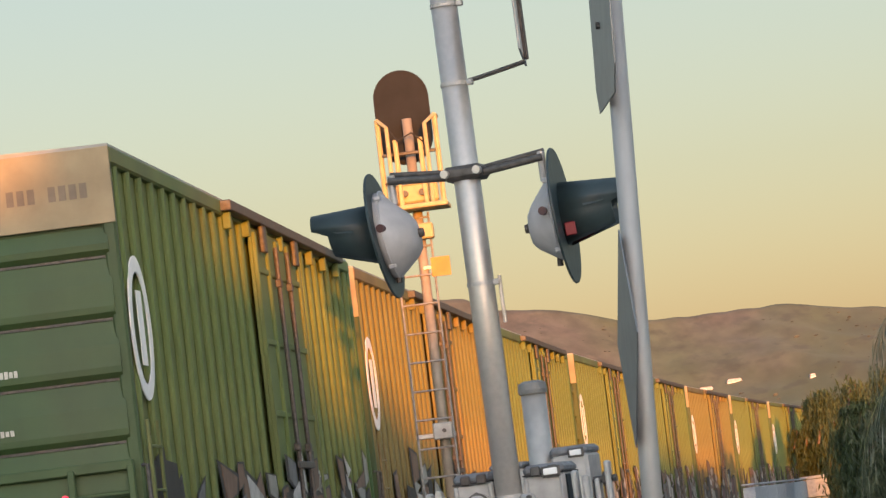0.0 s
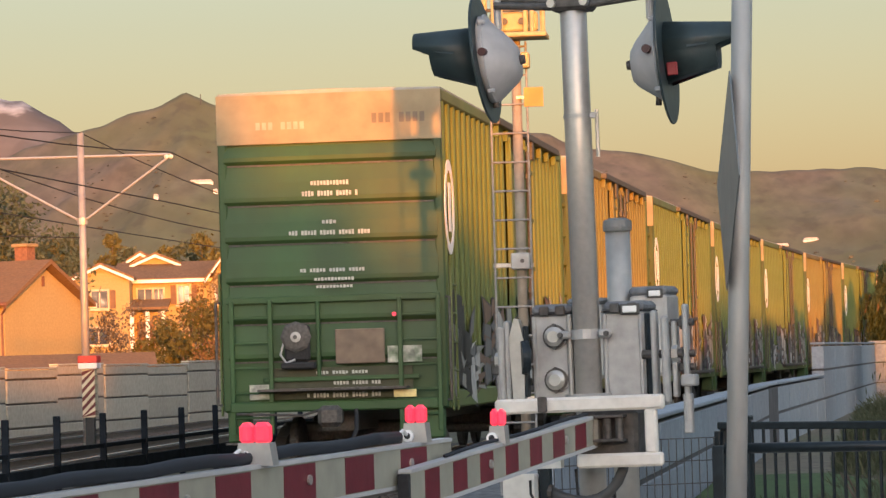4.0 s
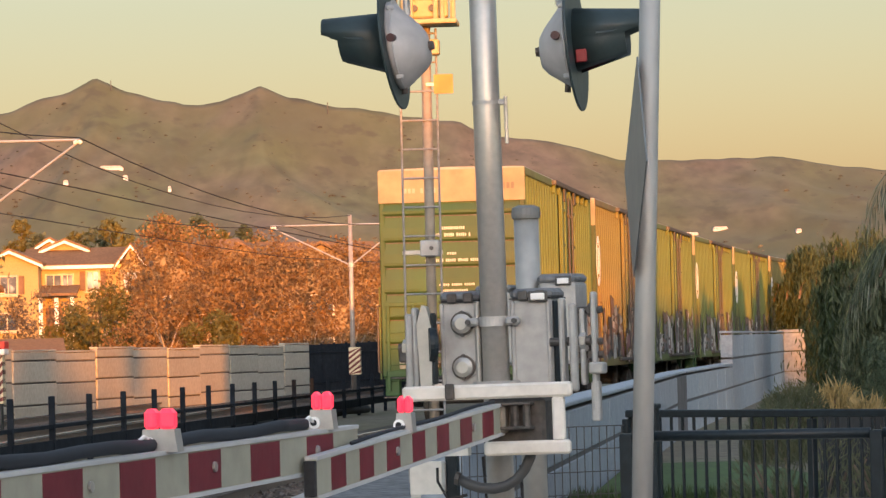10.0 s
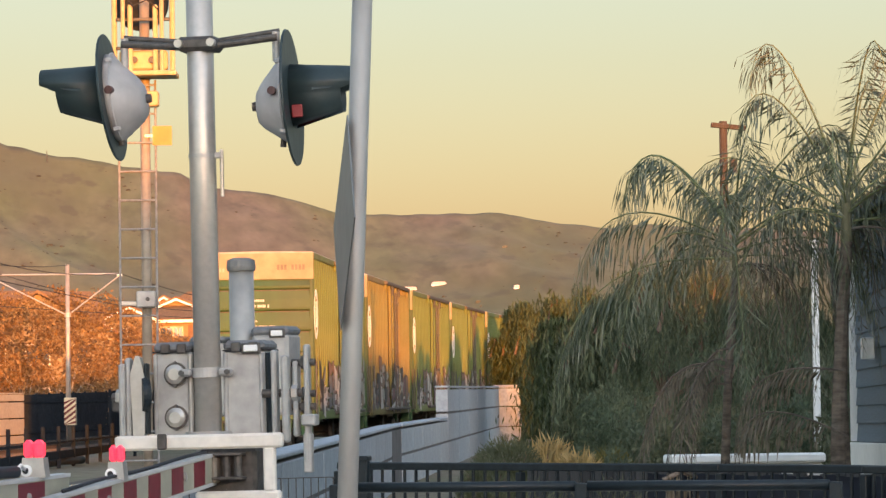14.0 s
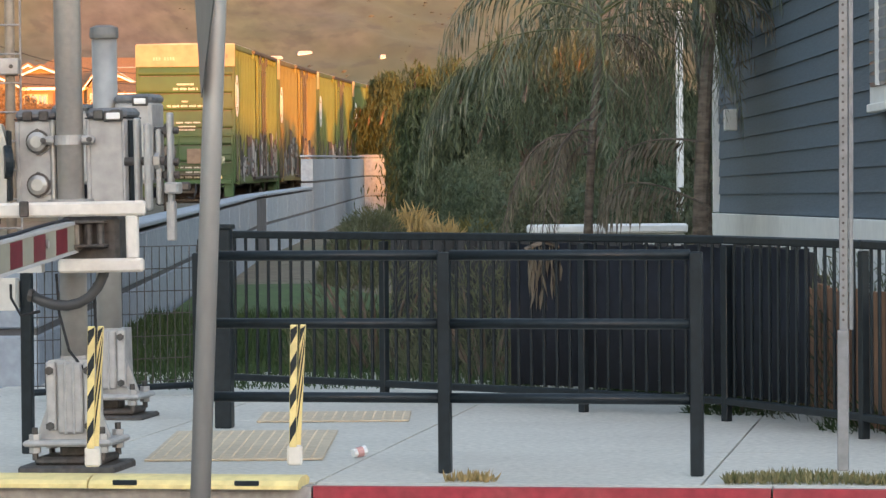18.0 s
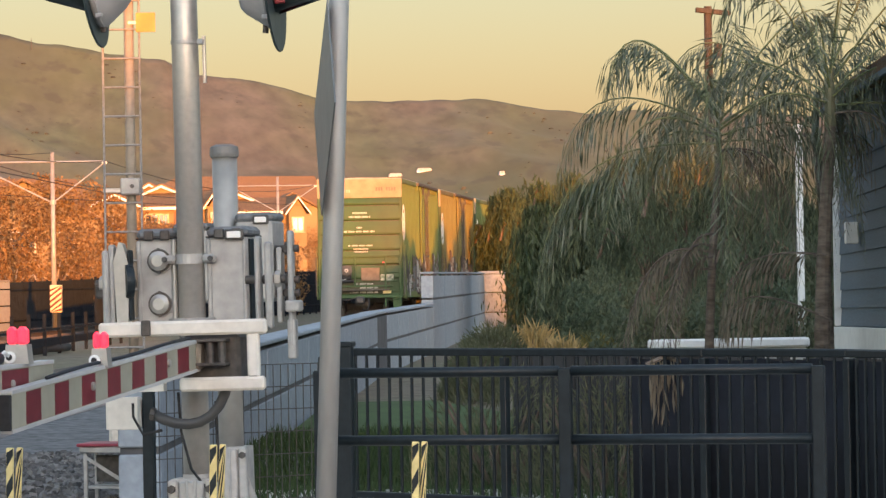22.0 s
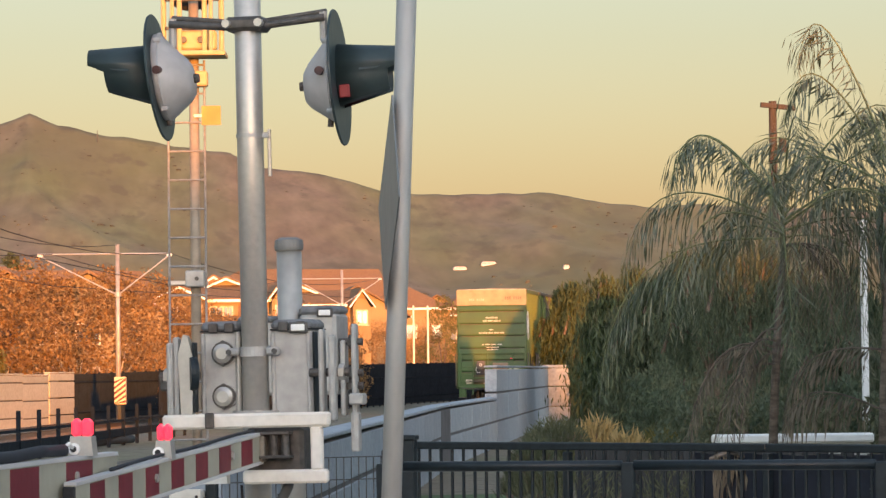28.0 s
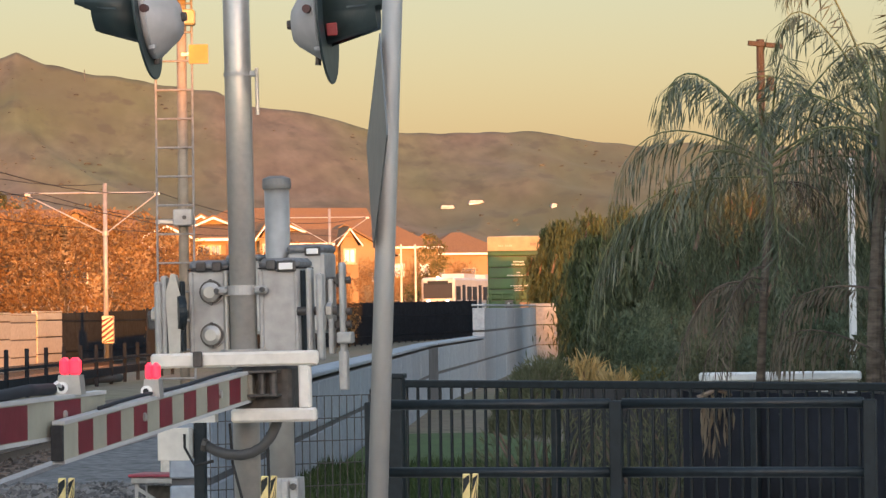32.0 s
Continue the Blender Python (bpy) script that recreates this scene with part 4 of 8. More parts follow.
# ---- gate arm ----
def gate_arm():
    d = ACROSS
    rz = math.degrees(math.atan2(d.y, d.x))
    a = root("crossing_gate", pose(0.553, 17.8, -0.02, 0, 0, rz), "lowered crossing gate arm with red and white stripes", "gate arm")

    def section(name, s0, s1, zt0, zt1, h0, h1, y, first_red, label, pitch):
        """A box section from s0 to s1 with sloping top; stripes are bevelled sheets on both faces."""
        sec = None
        n = int(round((s1 - s0) / pitch))
        step = (s1 - s0) / n

        def zt(s):
            return zt0 + (zt1 - zt0) * (s - s0) / (s1 - s0)

        def hh(s):
            return h0 + (h1 - h0) * (s - s0) / (s1 - s0)
        bm = B()
        prism(bm, [(s0, zt(s0) - 0.004), (s1, zt(s1) - 0.004), (s1, zt(s1) - hh(s1) + 0.004), (s0, zt(s0) - hh(s0) + 0.004)], -0.022, 0.022, Matrix.Translation((0, y, 0)) @ pose(0, 0, 0, 90, 0, 0))
        sec = part(name, bm, M_ARMW, a, label)
        for i in range(n):
            u0, u1 = s0 + i * step, s0 + (i + 1) * step
            red = (i % 2 == 0) == first_red
            if red:
                bm = B()
                prism(bm, [(u0, zt(u0) - 0.014), (u1, zt(u1) - 0.014), (u1, zt(u1) - hh(u1) + 0.012), (u0, zt(u0) - hh(u0) + 0.012)], -0.0245, 0.0245, Matrix.Translation((0, y, 0)) @ pose(0, 0, 0, 90, 0, 0))
                part("red_stripe", bm, M_ARMR, sec, "dark red reflective stripe")
        for k, o in ((0, 0.0), (1, 0.0)):
            bm = B()
            za, zb = (zt(s0), zt(s1)) if k == 0 else (zt(s0) - hh(s0), zt(s1) - hh(s1))
            prism(bm, [(s0, za - 0.008), (s1, zb - 0.008), (s1, zb + 0.008), (s0, za + 0.008)], -0.028, 0.028, Matrix.Translation((0, y, 0)) @ pose(0, 0, 0, 90, 0, 0))
            part("edge_strip", bm, M_ARMEDGE, sec, "pale metal edge strip")
        for s in np.arange(s0 + 0.6, s1, 1.3):
            part("rivet", cy(B(), (s, y + 0.026, zt(s) - hh(s) * 0.45), (s, y + 0.036, zt(s) - hh(s) * 0.45), 0.02, None, 10), M_GALV, sec)
        return sec

    # local y points to the right-hand side of the arm; the nearer face is the inner one
    sec = section("inner_section", 0.1, 3.17, 1.28, 1.125, 0.145, 0.165, 0.05, False, "inner arm section with red and white stripes", 0.205)
    part("end_opening", bx(B(), (3.185, 0.05, 1.04), (0.03, 0.05, 0.15), None, 0.004), M_BLACKR, sec, "dark hollow end")
    sec = section("outer_section", 2.35, 9.6, 1.235, 1.15, 0.165, 0.2, -0.02, False, "outer arm section with red and white stripes", 0.365)
    for s, z in ((1.76, 1.195), (2.77, 1.235), (4.75, 1.21), (7.87, 1.17)):
        f = 0.55 if s < 2 else 0.75 if s < 3 else 1.0
        lamp = part("lamp", prism(B(), [(-0.075 * f, 0), (0.075 * f, 0), (0.062 * f, 0.085), (-0.062 * f, 0.085)], -0.035, 0.035, Matrix.Translation((s, 0.05 if s < 2 else -0.02, z)) @ pose(0, 0, 0, 0, 0, 90) @ pose(0, 0, 0, 90, 0, 0)), M_GALV, a, "grey tapered lamp base")
        yy = 0.05 if s < 2 else -0.02
        for dx in (-1, 1):
            part("red_lens", bx(B(), (s, yy + (0.026 if dx > 0 else -0.036) * f, z + 0.12), (0.07, (0.06 if dx > 0 else 0.05) * f, 0.082), None, 0.016), M_LAMPRED, lamp, "lit red lens")
        part("cable_gland", lathe(B(), [(0.018, 0), (0.026, 0.002), (0.026, 0.016), (0.018, 0.018)], 14, Matrix.Translation((s + 0.036, yy - 0.035 * f, z + 0.03)) @ pose(0, 0, 0, 0, 90, 0)), M_WTRIM, lamp)
        part("gland_hole", cy(B(), (s + 0.04, yy - 0.035 * f, z + 0.03), (s + 0.057, yy - 0.035 * f, z + 0.03), 0.014, None, 12), M_BLACKR, lamp)
    part("arm_cable", tube(B(), [(2.95 + 0.32 * i, -0.05, 1.225 - 0.0117 * (0.6 + 0.32 * i) + 0.045 + 0.006 * math.sin(i * 1.9)) for i in range(21)], 0.026, 10), mat("navy_sleeve", (0.012, 0.015, 0.022), 0.7), a, "fat black cable sleeve along the arm", True)
    part("arm_cable", tube(B(), [(0.2 + 0.3 * i, 0.05, 1.295 - 0.0152 * i + 0.004 * math.sin(i * 1.3)) for i in range(9)], 0.009, 8), MATS["navy_sleeve"], a, "black cable beside the hub", True)
    for s, z in ((2.77, 1.24), (4.75, 1.22)):
        part("cable_tail", tube(B(), [(s + 0.05, -0.05, z + 0.03), (s + 0.12, -0.045, z + 0.05), (s + 0.2, -0.05, z + 0.025)], 0.008, 6), M_WTRIM, a, "thin pale lamp lead")
    return a


gate_arm()

# small cream box on a black post beside the mast
jb = root("junction_post", pose(0.3, 18.9, 0, 0, 0, STREET_RZ), "cream junction box on a black square post", "junction box")
part("post", bx(B(), (0.06, 0, 0.54), (0.06, 0.06, 1.08), None, 0.006), M_BLACKP, jb)
part("box", bx(B(), (-0.06, -0.04, 0.86), (0.17, 0.12, 0.17), None, 0.012), M_CREAM, jb, "cream painted steel box")
part("box_lid", bx(B(), (-0.06, -0.105, 0.86), (0.175, 0.012, 0.175), None, 0.003), M_CREAM, jb)


# ---- delineators on the yellow kerb block ----
def striped_blade(parent, x, y, w, h, lean, rise=0.06):
    m = Matrix.Translation((x, y, 0.09)) @ pose(0, 0, 0, 0, lean, 0)
    blade = part("blade", bx(B(), (0, 0, h / 2), (w, 0.02, h), m, 0.004), M_YEL, parent, "yellow blade with black diagonal stripes")
    k = 0
    while k * 0.16 < h:
        z = k * 0.16 + 0.02
        zz = [min(h - 0.005, max(0.005, q)) for q in (z, z + 0.09, z + 0.02 + 0.09, z + 0.02)]
        bm = B()
        prism(bm, [(-w / 2 + 0.002, zz[0] + 0.0), (w / 2 - 0.002, min(h - .005, zz[0] + rise)), (w / 2 - 0.002, min(h - .004, zz[0] + rise + 0.075)), (-w / 2 + 0.002, min(h - .006, zz[0] + 0.075))], -0.0125, 0.0125, m @ pose(0, 0, 0, 90, 0, 0))
        part("black_stripe", bm, M_BLACKP, blade)
        k += 1


yb = root("kerb_block", pose(0.3, 17.16, -0.012, 0, 0, -17), "long low yellow lane separator block", "separator kerb")
for x0, x1 in ((-3.2, -0.75), (-0.74, 0.36), (0.37, 1.4)):
    bm = B()
    prism(bm, [(-0.16, 0), (0.12, 0), (0.12, 0.035), (0.05, 0.055), (-0.07, 0.055), (-0.14, 0.04), (-0.16, 0.02)], x0, x1, pose(0, 0, 0, 90, 0, 90))
    part("block", bm, M_YEL, yb)
for x in (0.55, 1.15, -0.45):
    part("reflector", bx(B(), (x, -0.16, 0.03), (0.12, 0.014, 0.025), None, 0.004), M_BLACKP, yb, "black slot")
for dx, p in enumerate(((-0.35, 17.3), (0.64, 17.17), (1.62, 17.03))):
    dl = root("delineator", pose(p[0], p[1], 0.07, 0, 0, -9), "black and yellow striped flexible delineator post", "delineator", "striped delineators")
    part("socket", bx(B(), (0, 0, 0.05), (0.075, 0.075, 0.1), None, 0.01), M_CREAM, dl)
    striped_blade(dl, -0.008, -0.03, 0.036, 0.6, 1.0)
    striped_blade(dl, 0.014, 0.0, 0.03, 0.6, 3.0, 0.3)


# ---- near sign post ----
sp = root("sign_post", pose(0.636, 9.7, ROAD_Z, 0, 2.4, 0), "grey steel sign post with two road signs seen edge-on", "sign post")
part("post", cy(B(), (0, 0, 0.0), (0, 0, 3.6), 0.0285, None, 20), mat("post_grey", (0.37, 0.36, 0.34), 0.55, 0.4, var=0.1, scale=20, stretch=(1, 1, 0.3)), sp, "dull galvanised tube", True)
bm = B()
prism(bm, [(-0.3, 0), (0, -0.3), (0.3, 0), (0, 0.3)], -0.002, 0.002, Matrix.Translation((-0.034, -0.03, 2.03 - ROAD_Z)) @ pose(0, 0, 0, 90, 0, 91.5))
part("diamond_sign", bm, mat("sign_back", (0.2, 0.21, 0.21), 0.5, 0.4, var=0.1, scale=10), sp, "grey back of a diamond warning sign")
bm = B()
prism(bm, [(-0.3, 0.07), (-0.24, 0), (0.24, 0), (0.3, 0.07), (0.3, 0.8), (-0.3, 0.8)], -0.002, 0.002, Matrix.Translation((-0.036, -0.03, 2.68 - ROAD_Z)) @ pose(0, 0, 0, 90, 0, 91.5))
part("upper_sign", bm, MATS["sign_back"], sp, "grey back of a rectangular sign")
for z in (2.9, 3.3):
    part("bolt", cy(B(), (-0.03, 0, z - ROAD_Z), (-0.05, 0, z - ROAD_Z), 0.01, None, 6), M_STEELD, sp)
isl = slab([Vector((0.645 + dx, 9.7 + dy, 0)) for dx, dy in ((-0.3, -0.3), (0.3, -0.3), (0.3, 0.3), (-0.3, 0.3))], -0.2, ROAD_Z + 0.004)
tagged(part("post_footing", isl, M_CONC), "square concrete footing in the road", "footing", kind="structure")


# ---- wayside signal ----
M_SIGPOLE = mat("signal_grey", (0.27, 0.225, 0.175), 0.6, 0.0, var=0.15, scale=12)
M_LADDER = mat("ladder_steel", (0.26, 0.25, 0.24), 0.6, 0.2, var=0.2, scale=20)


M_GUARD = mat("guard_cream", (0.44, 0.36, 0.19), 0.6, var=0.12, scale=12)


def wayside_signal():
    g = root("wayside_signal", pose(0.53, 36.5, -0.15, 0, 0, -5), "tall railway signal mast with ladder and oval backing", "railway signal")
    part("pole", cy(B(), (0, 0, 0), (0, 0, 6.0), 0.052, None, 18), M_SIGPOLE, g, "grey painted tube", True)
    part("base", bx(B(), (0, 0, 0.12), (0.5, 0.5, 0.24), None, 0.03), M_CONC, g, "concrete base")
    part("ladder_rail", tube(B(), [(-0.27, -0.05, 0.3), (-0.27, -0.05, 5.0)], 0.012), M_LADDER, g)
    part("ladder_rail", tube(B(), [(0.11, -0.05, 0.3), (0.11, -0.05, 5.0)], 0.012), M_LADDER, g)
    for i in range(16):
        part("rung", cy(B(), (-0.27, -0.05, 0.45 + i * 0.3), (0.11, -0.05, 0.45 + i * 0.3), 0.011, None, 8), M_LADDER, g)
    for z in (1.3, 2.68):
        part("standoff", bx(B(), (-0.08, -0.03, z), (0.42, 0.04, 0.05), None, 0.008), M_GALV, g)
    jb = part("junction_box", bx(B(), (0.0, -0.07, 2.72), (0.2, 0.16, 0.17), None, 0.012), M_ALU, g, "grey junction box on the pole")
    part("box_knob", cy(B(), (0.02, -0.15, 2.72), (0.02, -0.17, 2.72), 0.022, None, 10), M_STEELD, jb)
    m = Matrix.Translation((-0.04, 0.1, 6.02)) @ pose(0, 0, 0, 90, 0, 0)
    pts = [(0.29 * math.cos(a), 0.22 + 0.29 * math.sin(a)) for a in [math.pi * k / 16 for k in range(17)]] + [(0.29 * math.cos(a), -0.2 + 0.29 * math.sin(a)) for a in [math.pi + math.pi * k / 16 for k in range(17)]]
    back = part("backing_plate", prism(B(), pts, -0.012, 0.012, m), mat("brown_backing", (0.012, 0.013, 0.015), 0.9, var=0.25, scale=6), g, "dark brown oval backing plate")
    for z in (5.7, 6.05, 6.35):
        part("lamp_case", lathe(B(), [(0.05, 0), (0.09, 0.03), (0.1, 0.1)], 16, Matrix.Translation((-0.04, 0.22, z)) @ pose(0, 0, 0, 90, 0, 0)), M_BLACKP, back)
    for sx in (-1, 1):
        part("guard_rail", tube(B(), [(sx * 0.3, -0.15, 5.05), (sx * 0.3, -0.15, 6.0), (sx * 0.3, 0.1, 6.0)], 0.028, 8), M_GUARD, g, "pale guard rail")
        part("guard_rail", tube(B(), [(sx * 0.2, -0.3, 5.05), (sx * 0.2, -0.3, 5.9), (sx * 0.3, -0.15, 6.0)], 0.022, 8), M_GUARD, g, "pale guard rail")
    for z in (5.32, 5.62):
        part("rail_tie", bx(B(), (0, -0.2, z), (0.56, 0.03, 0.035), None, 0.006), M_STEELD, g)
    for sx in (-1, 1):
        part("rail_post", bx(B(), (sx * 0.13, -0.22, 5.42), (0.05, 0.06, 0.7), None, 0.01), M_GUARD, g, "pale upright bracket")
        part("terminal", cy(B(), (sx * 0.09, -0.2, 5.2), (sx * 0.09, -0.24, 5.2), 0.035, None, 10), M_STEELD, g)
    part("lower_box", bx(B(), (0, -0.08, 4.8), (0.3, 0.2, 0.16), None, 0.015), M_GUARD, g, "pale terminal box below the platform")
    part("wire_loop", tube(B(), [(-0.2, -0.25, 5.9), (-0.1, -0.28, 5.75), (0.05, -0.26, 5.82), (0.18, -0.24, 5.7), (0.1, -0.22, 5.5)], 0.01, 6), M_BLACKR, g)
    part("platform", bx(B(), (0, -0.12, 5.05), (0.7, 0.5, 0.05), None, 0.01), M_GUARD, g, "small service platform")
    part("bracket_box", bx(B(), (0.0, -0.1, 5.2), (0.5, 0.16, 0.2), None, 0.02), M_GUARD, g)
    part("blank_plate", bx(B(), (0.18, -0.07, 4.47 - 0.05), (0.2, 0.014, 0.2), None, 0.003), mat("plate_amber", (0.5, 0.3, 0.07), 0.6), g, "blank yellow plate")
    part("plate_arm", bx(B(), (0.06, -0.06, 4.42), (0.12, 0.02, 0.03)), M_GALV, g)
    return g


wayside_signal()

# ---- boxcars ----
CAR_L, CAR_W = 15.9, 3.0
PITCH = 17.0
SILL, EAVE = 0.95, 5.17
DOOR_Y = 1.25


def car_mats(tag, col, stain):
    return mat("boxcar_paint_" + tag, col, 0.6, var=0.18, scale=1.6, bump=0.05, stain=stain, stain_scale=0.35, stain_amt=0.7, stretch=(1, 1, 0.5))


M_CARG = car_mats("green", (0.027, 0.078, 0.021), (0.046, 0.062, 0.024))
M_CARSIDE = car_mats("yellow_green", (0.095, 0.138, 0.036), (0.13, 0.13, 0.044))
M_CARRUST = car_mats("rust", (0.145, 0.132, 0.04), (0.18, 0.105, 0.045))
M_CARWHITE = mat("boxcar_white_band", (0.29, 0.235, 0.145), 0.7, var=0.16, scale=3, stain=(0.2, 0.15, 0.09), stain_scale=0.9, stain_amt=0.6)
M_CARROOF = mat("boxcar_roof", (0.3, 0.3, 0.28), 0.6, 0.3, var=0.2, scale=2)


shared_car = {}
GRAF = [mat("spray_white", (0.42, 0.41, 0.39), 0.7, var=0.2, scale=6), mat("spray_black", (0.02, 0.02, 0.022), 0.6, var=0.2, scale=6),
        mat("spray_grey", (0.13, 0.13, 0.13), 0.7, var=0.2, scale=6), mat("spray_black", (0.02, 0.02, 0.022)), mat("spray_brown", (0.16, 0.1, 0.07), 0.7, var=0.2, scale=6),
        mat("spray_magenta", (0.12, 0.06, 0.07), 0.7, var=0.2, scale=6), mat("spray_silver", (0.24, 0.24, 0.22), 0.6, var=0.2, scale=6)]


def graffiti(car, w, l, detail, seed):
    """Blocky sprayed letters in a band along the lower side, each with a dark outline behind it."""
    rg = random.Random(seed)
    strokes = {}
    y = -l + 0.75
    while y < l - 0.5:
        lw = rg.uniform(0.35, 0.9)
        tall = rg.uniform(0.8, 1.5) if rg.random() < 0.72 else rg.uniform(0.35, 0.8)
        z0 = SILL + rg.uniform(0.04, 0.3)
        off = 0.012 if abs(y - DOOR_Y) > 1.75 else 0.075
        cuts = sorted([0.0, 1.0] + [rg.uniform(0.1, 0.9) for _ in range(rg.choice((2, 3, 4, 5)))])
        tint = rg.randrange(len(GRAF))
        for k, (a, b) in enumerate(zip(cuts, cuts[1:])):
            q = lambda: rg.uniform(-0.16, 0.16)
            h0, h1 = z0 + a * tall, z0 + b * tall
            pts = [(-lw / 2 + q(), h0), (lw / 2 + q(), h0 + q()), (lw / 2 + q(), h1), (-lw / 2 + q(), h1 + q())]
            for grow, lift, m_ in ((1.2, 0.0, GRAF[1]), (0.85, 0.006, GRAF[(tint + (k % 2) * 2) % len(GRAF)])):
                mid = (h0 + h1) / 2
                strokes.setdefault(m_.name, []).append(([(px * grow, mid + (pz - mid) * (1.06 if grow > 1 else 0.9)) for px, pz in pts], off + lift + 0.0015 * (k % 3), y, m_))
        y += lw * rg.uniform(0.55, 0.95)
    for group in strokes.values():
        bm = B()
        outline = group[0][3] is GRAF[1]
        for pts, o, yy, m_ in group:
            prism(bm, pts, 0, 0.006, Matrix.Translation((w + o, yy, 0)) @ pose(0, 0, 0, 90, 0, 90))
            if detail and not outline:
                part("graffiti_letter", bm, m_, car)
                bm = B()
        if outline or not detail:
            tagged(part("graffiti", bm, group[0][3], car), kind="stuff")
        else:
            bm.free()


def boxcar(side_mat, label, detail=True):
    """Origin on the rail top below the car's middle; the rear end faces -y."""
    car = root("boxcar", Matrix(), label, "boxcar", "coupled boxcars")
    w, l = CAR_W / 2, CAR_L / 2
    # body shell
    part("body", bx(B(), (0, 0, (SILL + EAVE) / 2), (CAR_W - 0.12, CAR_L - 0.12, EAVE - SILL - 0.02)), M_CARG, car)
    for sx in (-1, 1):
        # side sheets with upright ribs
        if "rib" not in shared_car:
            bm = bx(B(), (0, 0, 0), (0.07, 0.11, EAVE - SILL - 0.35), None, 0.02)
            shared_car["rib"] = bpy.data.meshes.new("side_rib")
            bm.to_mesh(shared_car["rib"])
            bm.free()
        me = shared_car["rib"] if side_mat.name not in shared_car else shared_car[side_mat.name]
        if side_mat.name not in shared_car:
            me = shared_car["rib"].copy()
            me.materials.append(side_mat)
            shared_car[side_mat.name] = me
        n = 28
        for i in range(n):
            y = -l + 0.3 + i * (CAR_L - 0.6) / (n - 1)
            if abs(y - DOOR_Y) < 1.85:
                continue
            ob = new("side_rib", me)
            ob.matrix_basis = pose(sx * (w - 0.03), y, (SILL + EAVE) / 2 + 0.1)
            ob.parent = car
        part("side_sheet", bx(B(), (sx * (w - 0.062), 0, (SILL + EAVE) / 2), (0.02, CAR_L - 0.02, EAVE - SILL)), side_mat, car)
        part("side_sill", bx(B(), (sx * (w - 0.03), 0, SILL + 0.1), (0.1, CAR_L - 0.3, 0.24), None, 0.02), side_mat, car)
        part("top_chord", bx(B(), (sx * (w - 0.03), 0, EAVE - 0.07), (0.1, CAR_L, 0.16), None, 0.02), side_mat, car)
        zm = (SILL + EAVE) / 2
        door = part("door", bx(B(), (sx * (w + 0.01), DOOR_Y, zm), (0.05, 3.3, EAVE - SILL - 0.3), None, 0.01), side_mat, car, "sliding plug door")
        for yy in (-1.6, -0.78, 0.0, 0.78, 1.6):
            part("door_stile", bx(B(), (sx * (w + 0.05), DOOR_Y + yy, zm), (0.05, 0.09 if yy else 0.16, EAVE - SILL - 0.4), None, 0.012), side_mat, door)
        for k in range(5):
            part("door_rib", bx(B(), (sx * (w + 0.045), DOOR_Y, SILL + 0.5 + k * 0.78), (0.03, 3.1, 0.07), None, 0.01), side_mat, door)
        for yy in (-0.42, 0.42):
            bar = part("lock_bar", cy(B(), (sx * (w + 0.1), DOOR_Y + yy, SILL + 0.2), (sx * (w + 0.1), DOOR_Y + yy, EAVE - 0.3), 0.028, None, 8), M_STEELD, door, "dark upright lock bar")
            for z in (SILL + 0.5, SILL + 1.7, EAVE - 0.7):
                part("bar_keeper", bx(B(), (sx * (w + 0.1), DOOR_Y + yy, z), (0.07, 0.13, 0.09), None, 0.01), M_STEELD, bar)
        part("lock_lever", bx(B(), (sx * (w + 0.11), DOOR_Y, SILL + 1.5), (0.04, 1.2, 0.08), None, 0.012), M_STEELD, door)
        part("notice_panel", bx(B(), (sx * (w + 0.052), DOOR_Y + 1.15, SILL + 1.15), (0.02, 0.5, 0.6), None, 0.004), mat("stencil_white", (0.5, 0.5, 0.44), 0.8, var=0.2, scale=20), door, "faded white notice panel")
        track = part("door_rail", bx(B(), (sx * (w + 0.07), 2.2, EAVE - 0.06), (0.12, 8.8, 0.11), None, 0.01), M_STEELD, car, "dark door track under the eave")
        for k in range(8):
            part("track_bracket", bx(B(), (sx * (w + 0.04), -2.0 + k * 1.2, EAVE - 0.19), (0.09, 0.08, 0.2), None, 0.01), side_mat, track)
        for yy in (-1.2, 1.2):
            part("door_hanger", bx(B(), (sx * (w + 0.09), DOOR_Y + yy, EAVE - 0.26), (0.06, 0.22, 0.3), None, 0.015), M_STEELD, door)
        part("door_sill_rail", bx(B(), (sx * (w + 0.07), 2.2, SILL + 0.14), (0.1, 8.8, 0.08), None, 0.01), M_STEELD, car)
    for sx in (-1, 1):
        ye = -l + 0.62
        ring = B()
        k = 28
        vs = []
        for j in range(k):
            t = 2 * math.pi * j / k
            for q in (1.0, 0.72):
                vs.append(ring.verts.new((sx * (w + 0.012), ye + 0.48 * q * math.cos(t), EAVE - 1.55 + 0.64 * (q if q == 1 else 0.78) * math.sin(t))))
        for j in range(k):
            a0, a1 = 2 * j, 2 * ((j + 1) % k)
            ring.faces.new((vs[a0], vs[a1], vs[a1 + 1], vs[a0 + 1]))
        ext = bmesh.ops.extrude_face_region(ring, geom=ring.faces[:])["geom"]
        bmesh.ops.translate(ring, verts=[v for v in ext if isinstance(v, bmesh.types.BMVert)], vec=(-sx * 0.012, 0, 0))
        bmesh.ops.recalc_face_normals(ring, faces=ring.faces[:])
        logo = part("emblem", ring, M_WTRIM, car, "white oval emblem outline")
        part("emblem_bar", bx(B(), (sx * (w + 0.01), ye, EAVE - 1.55), (0.012, 0.22, 0.66), None, 0.003), M_WTRIM, logo)
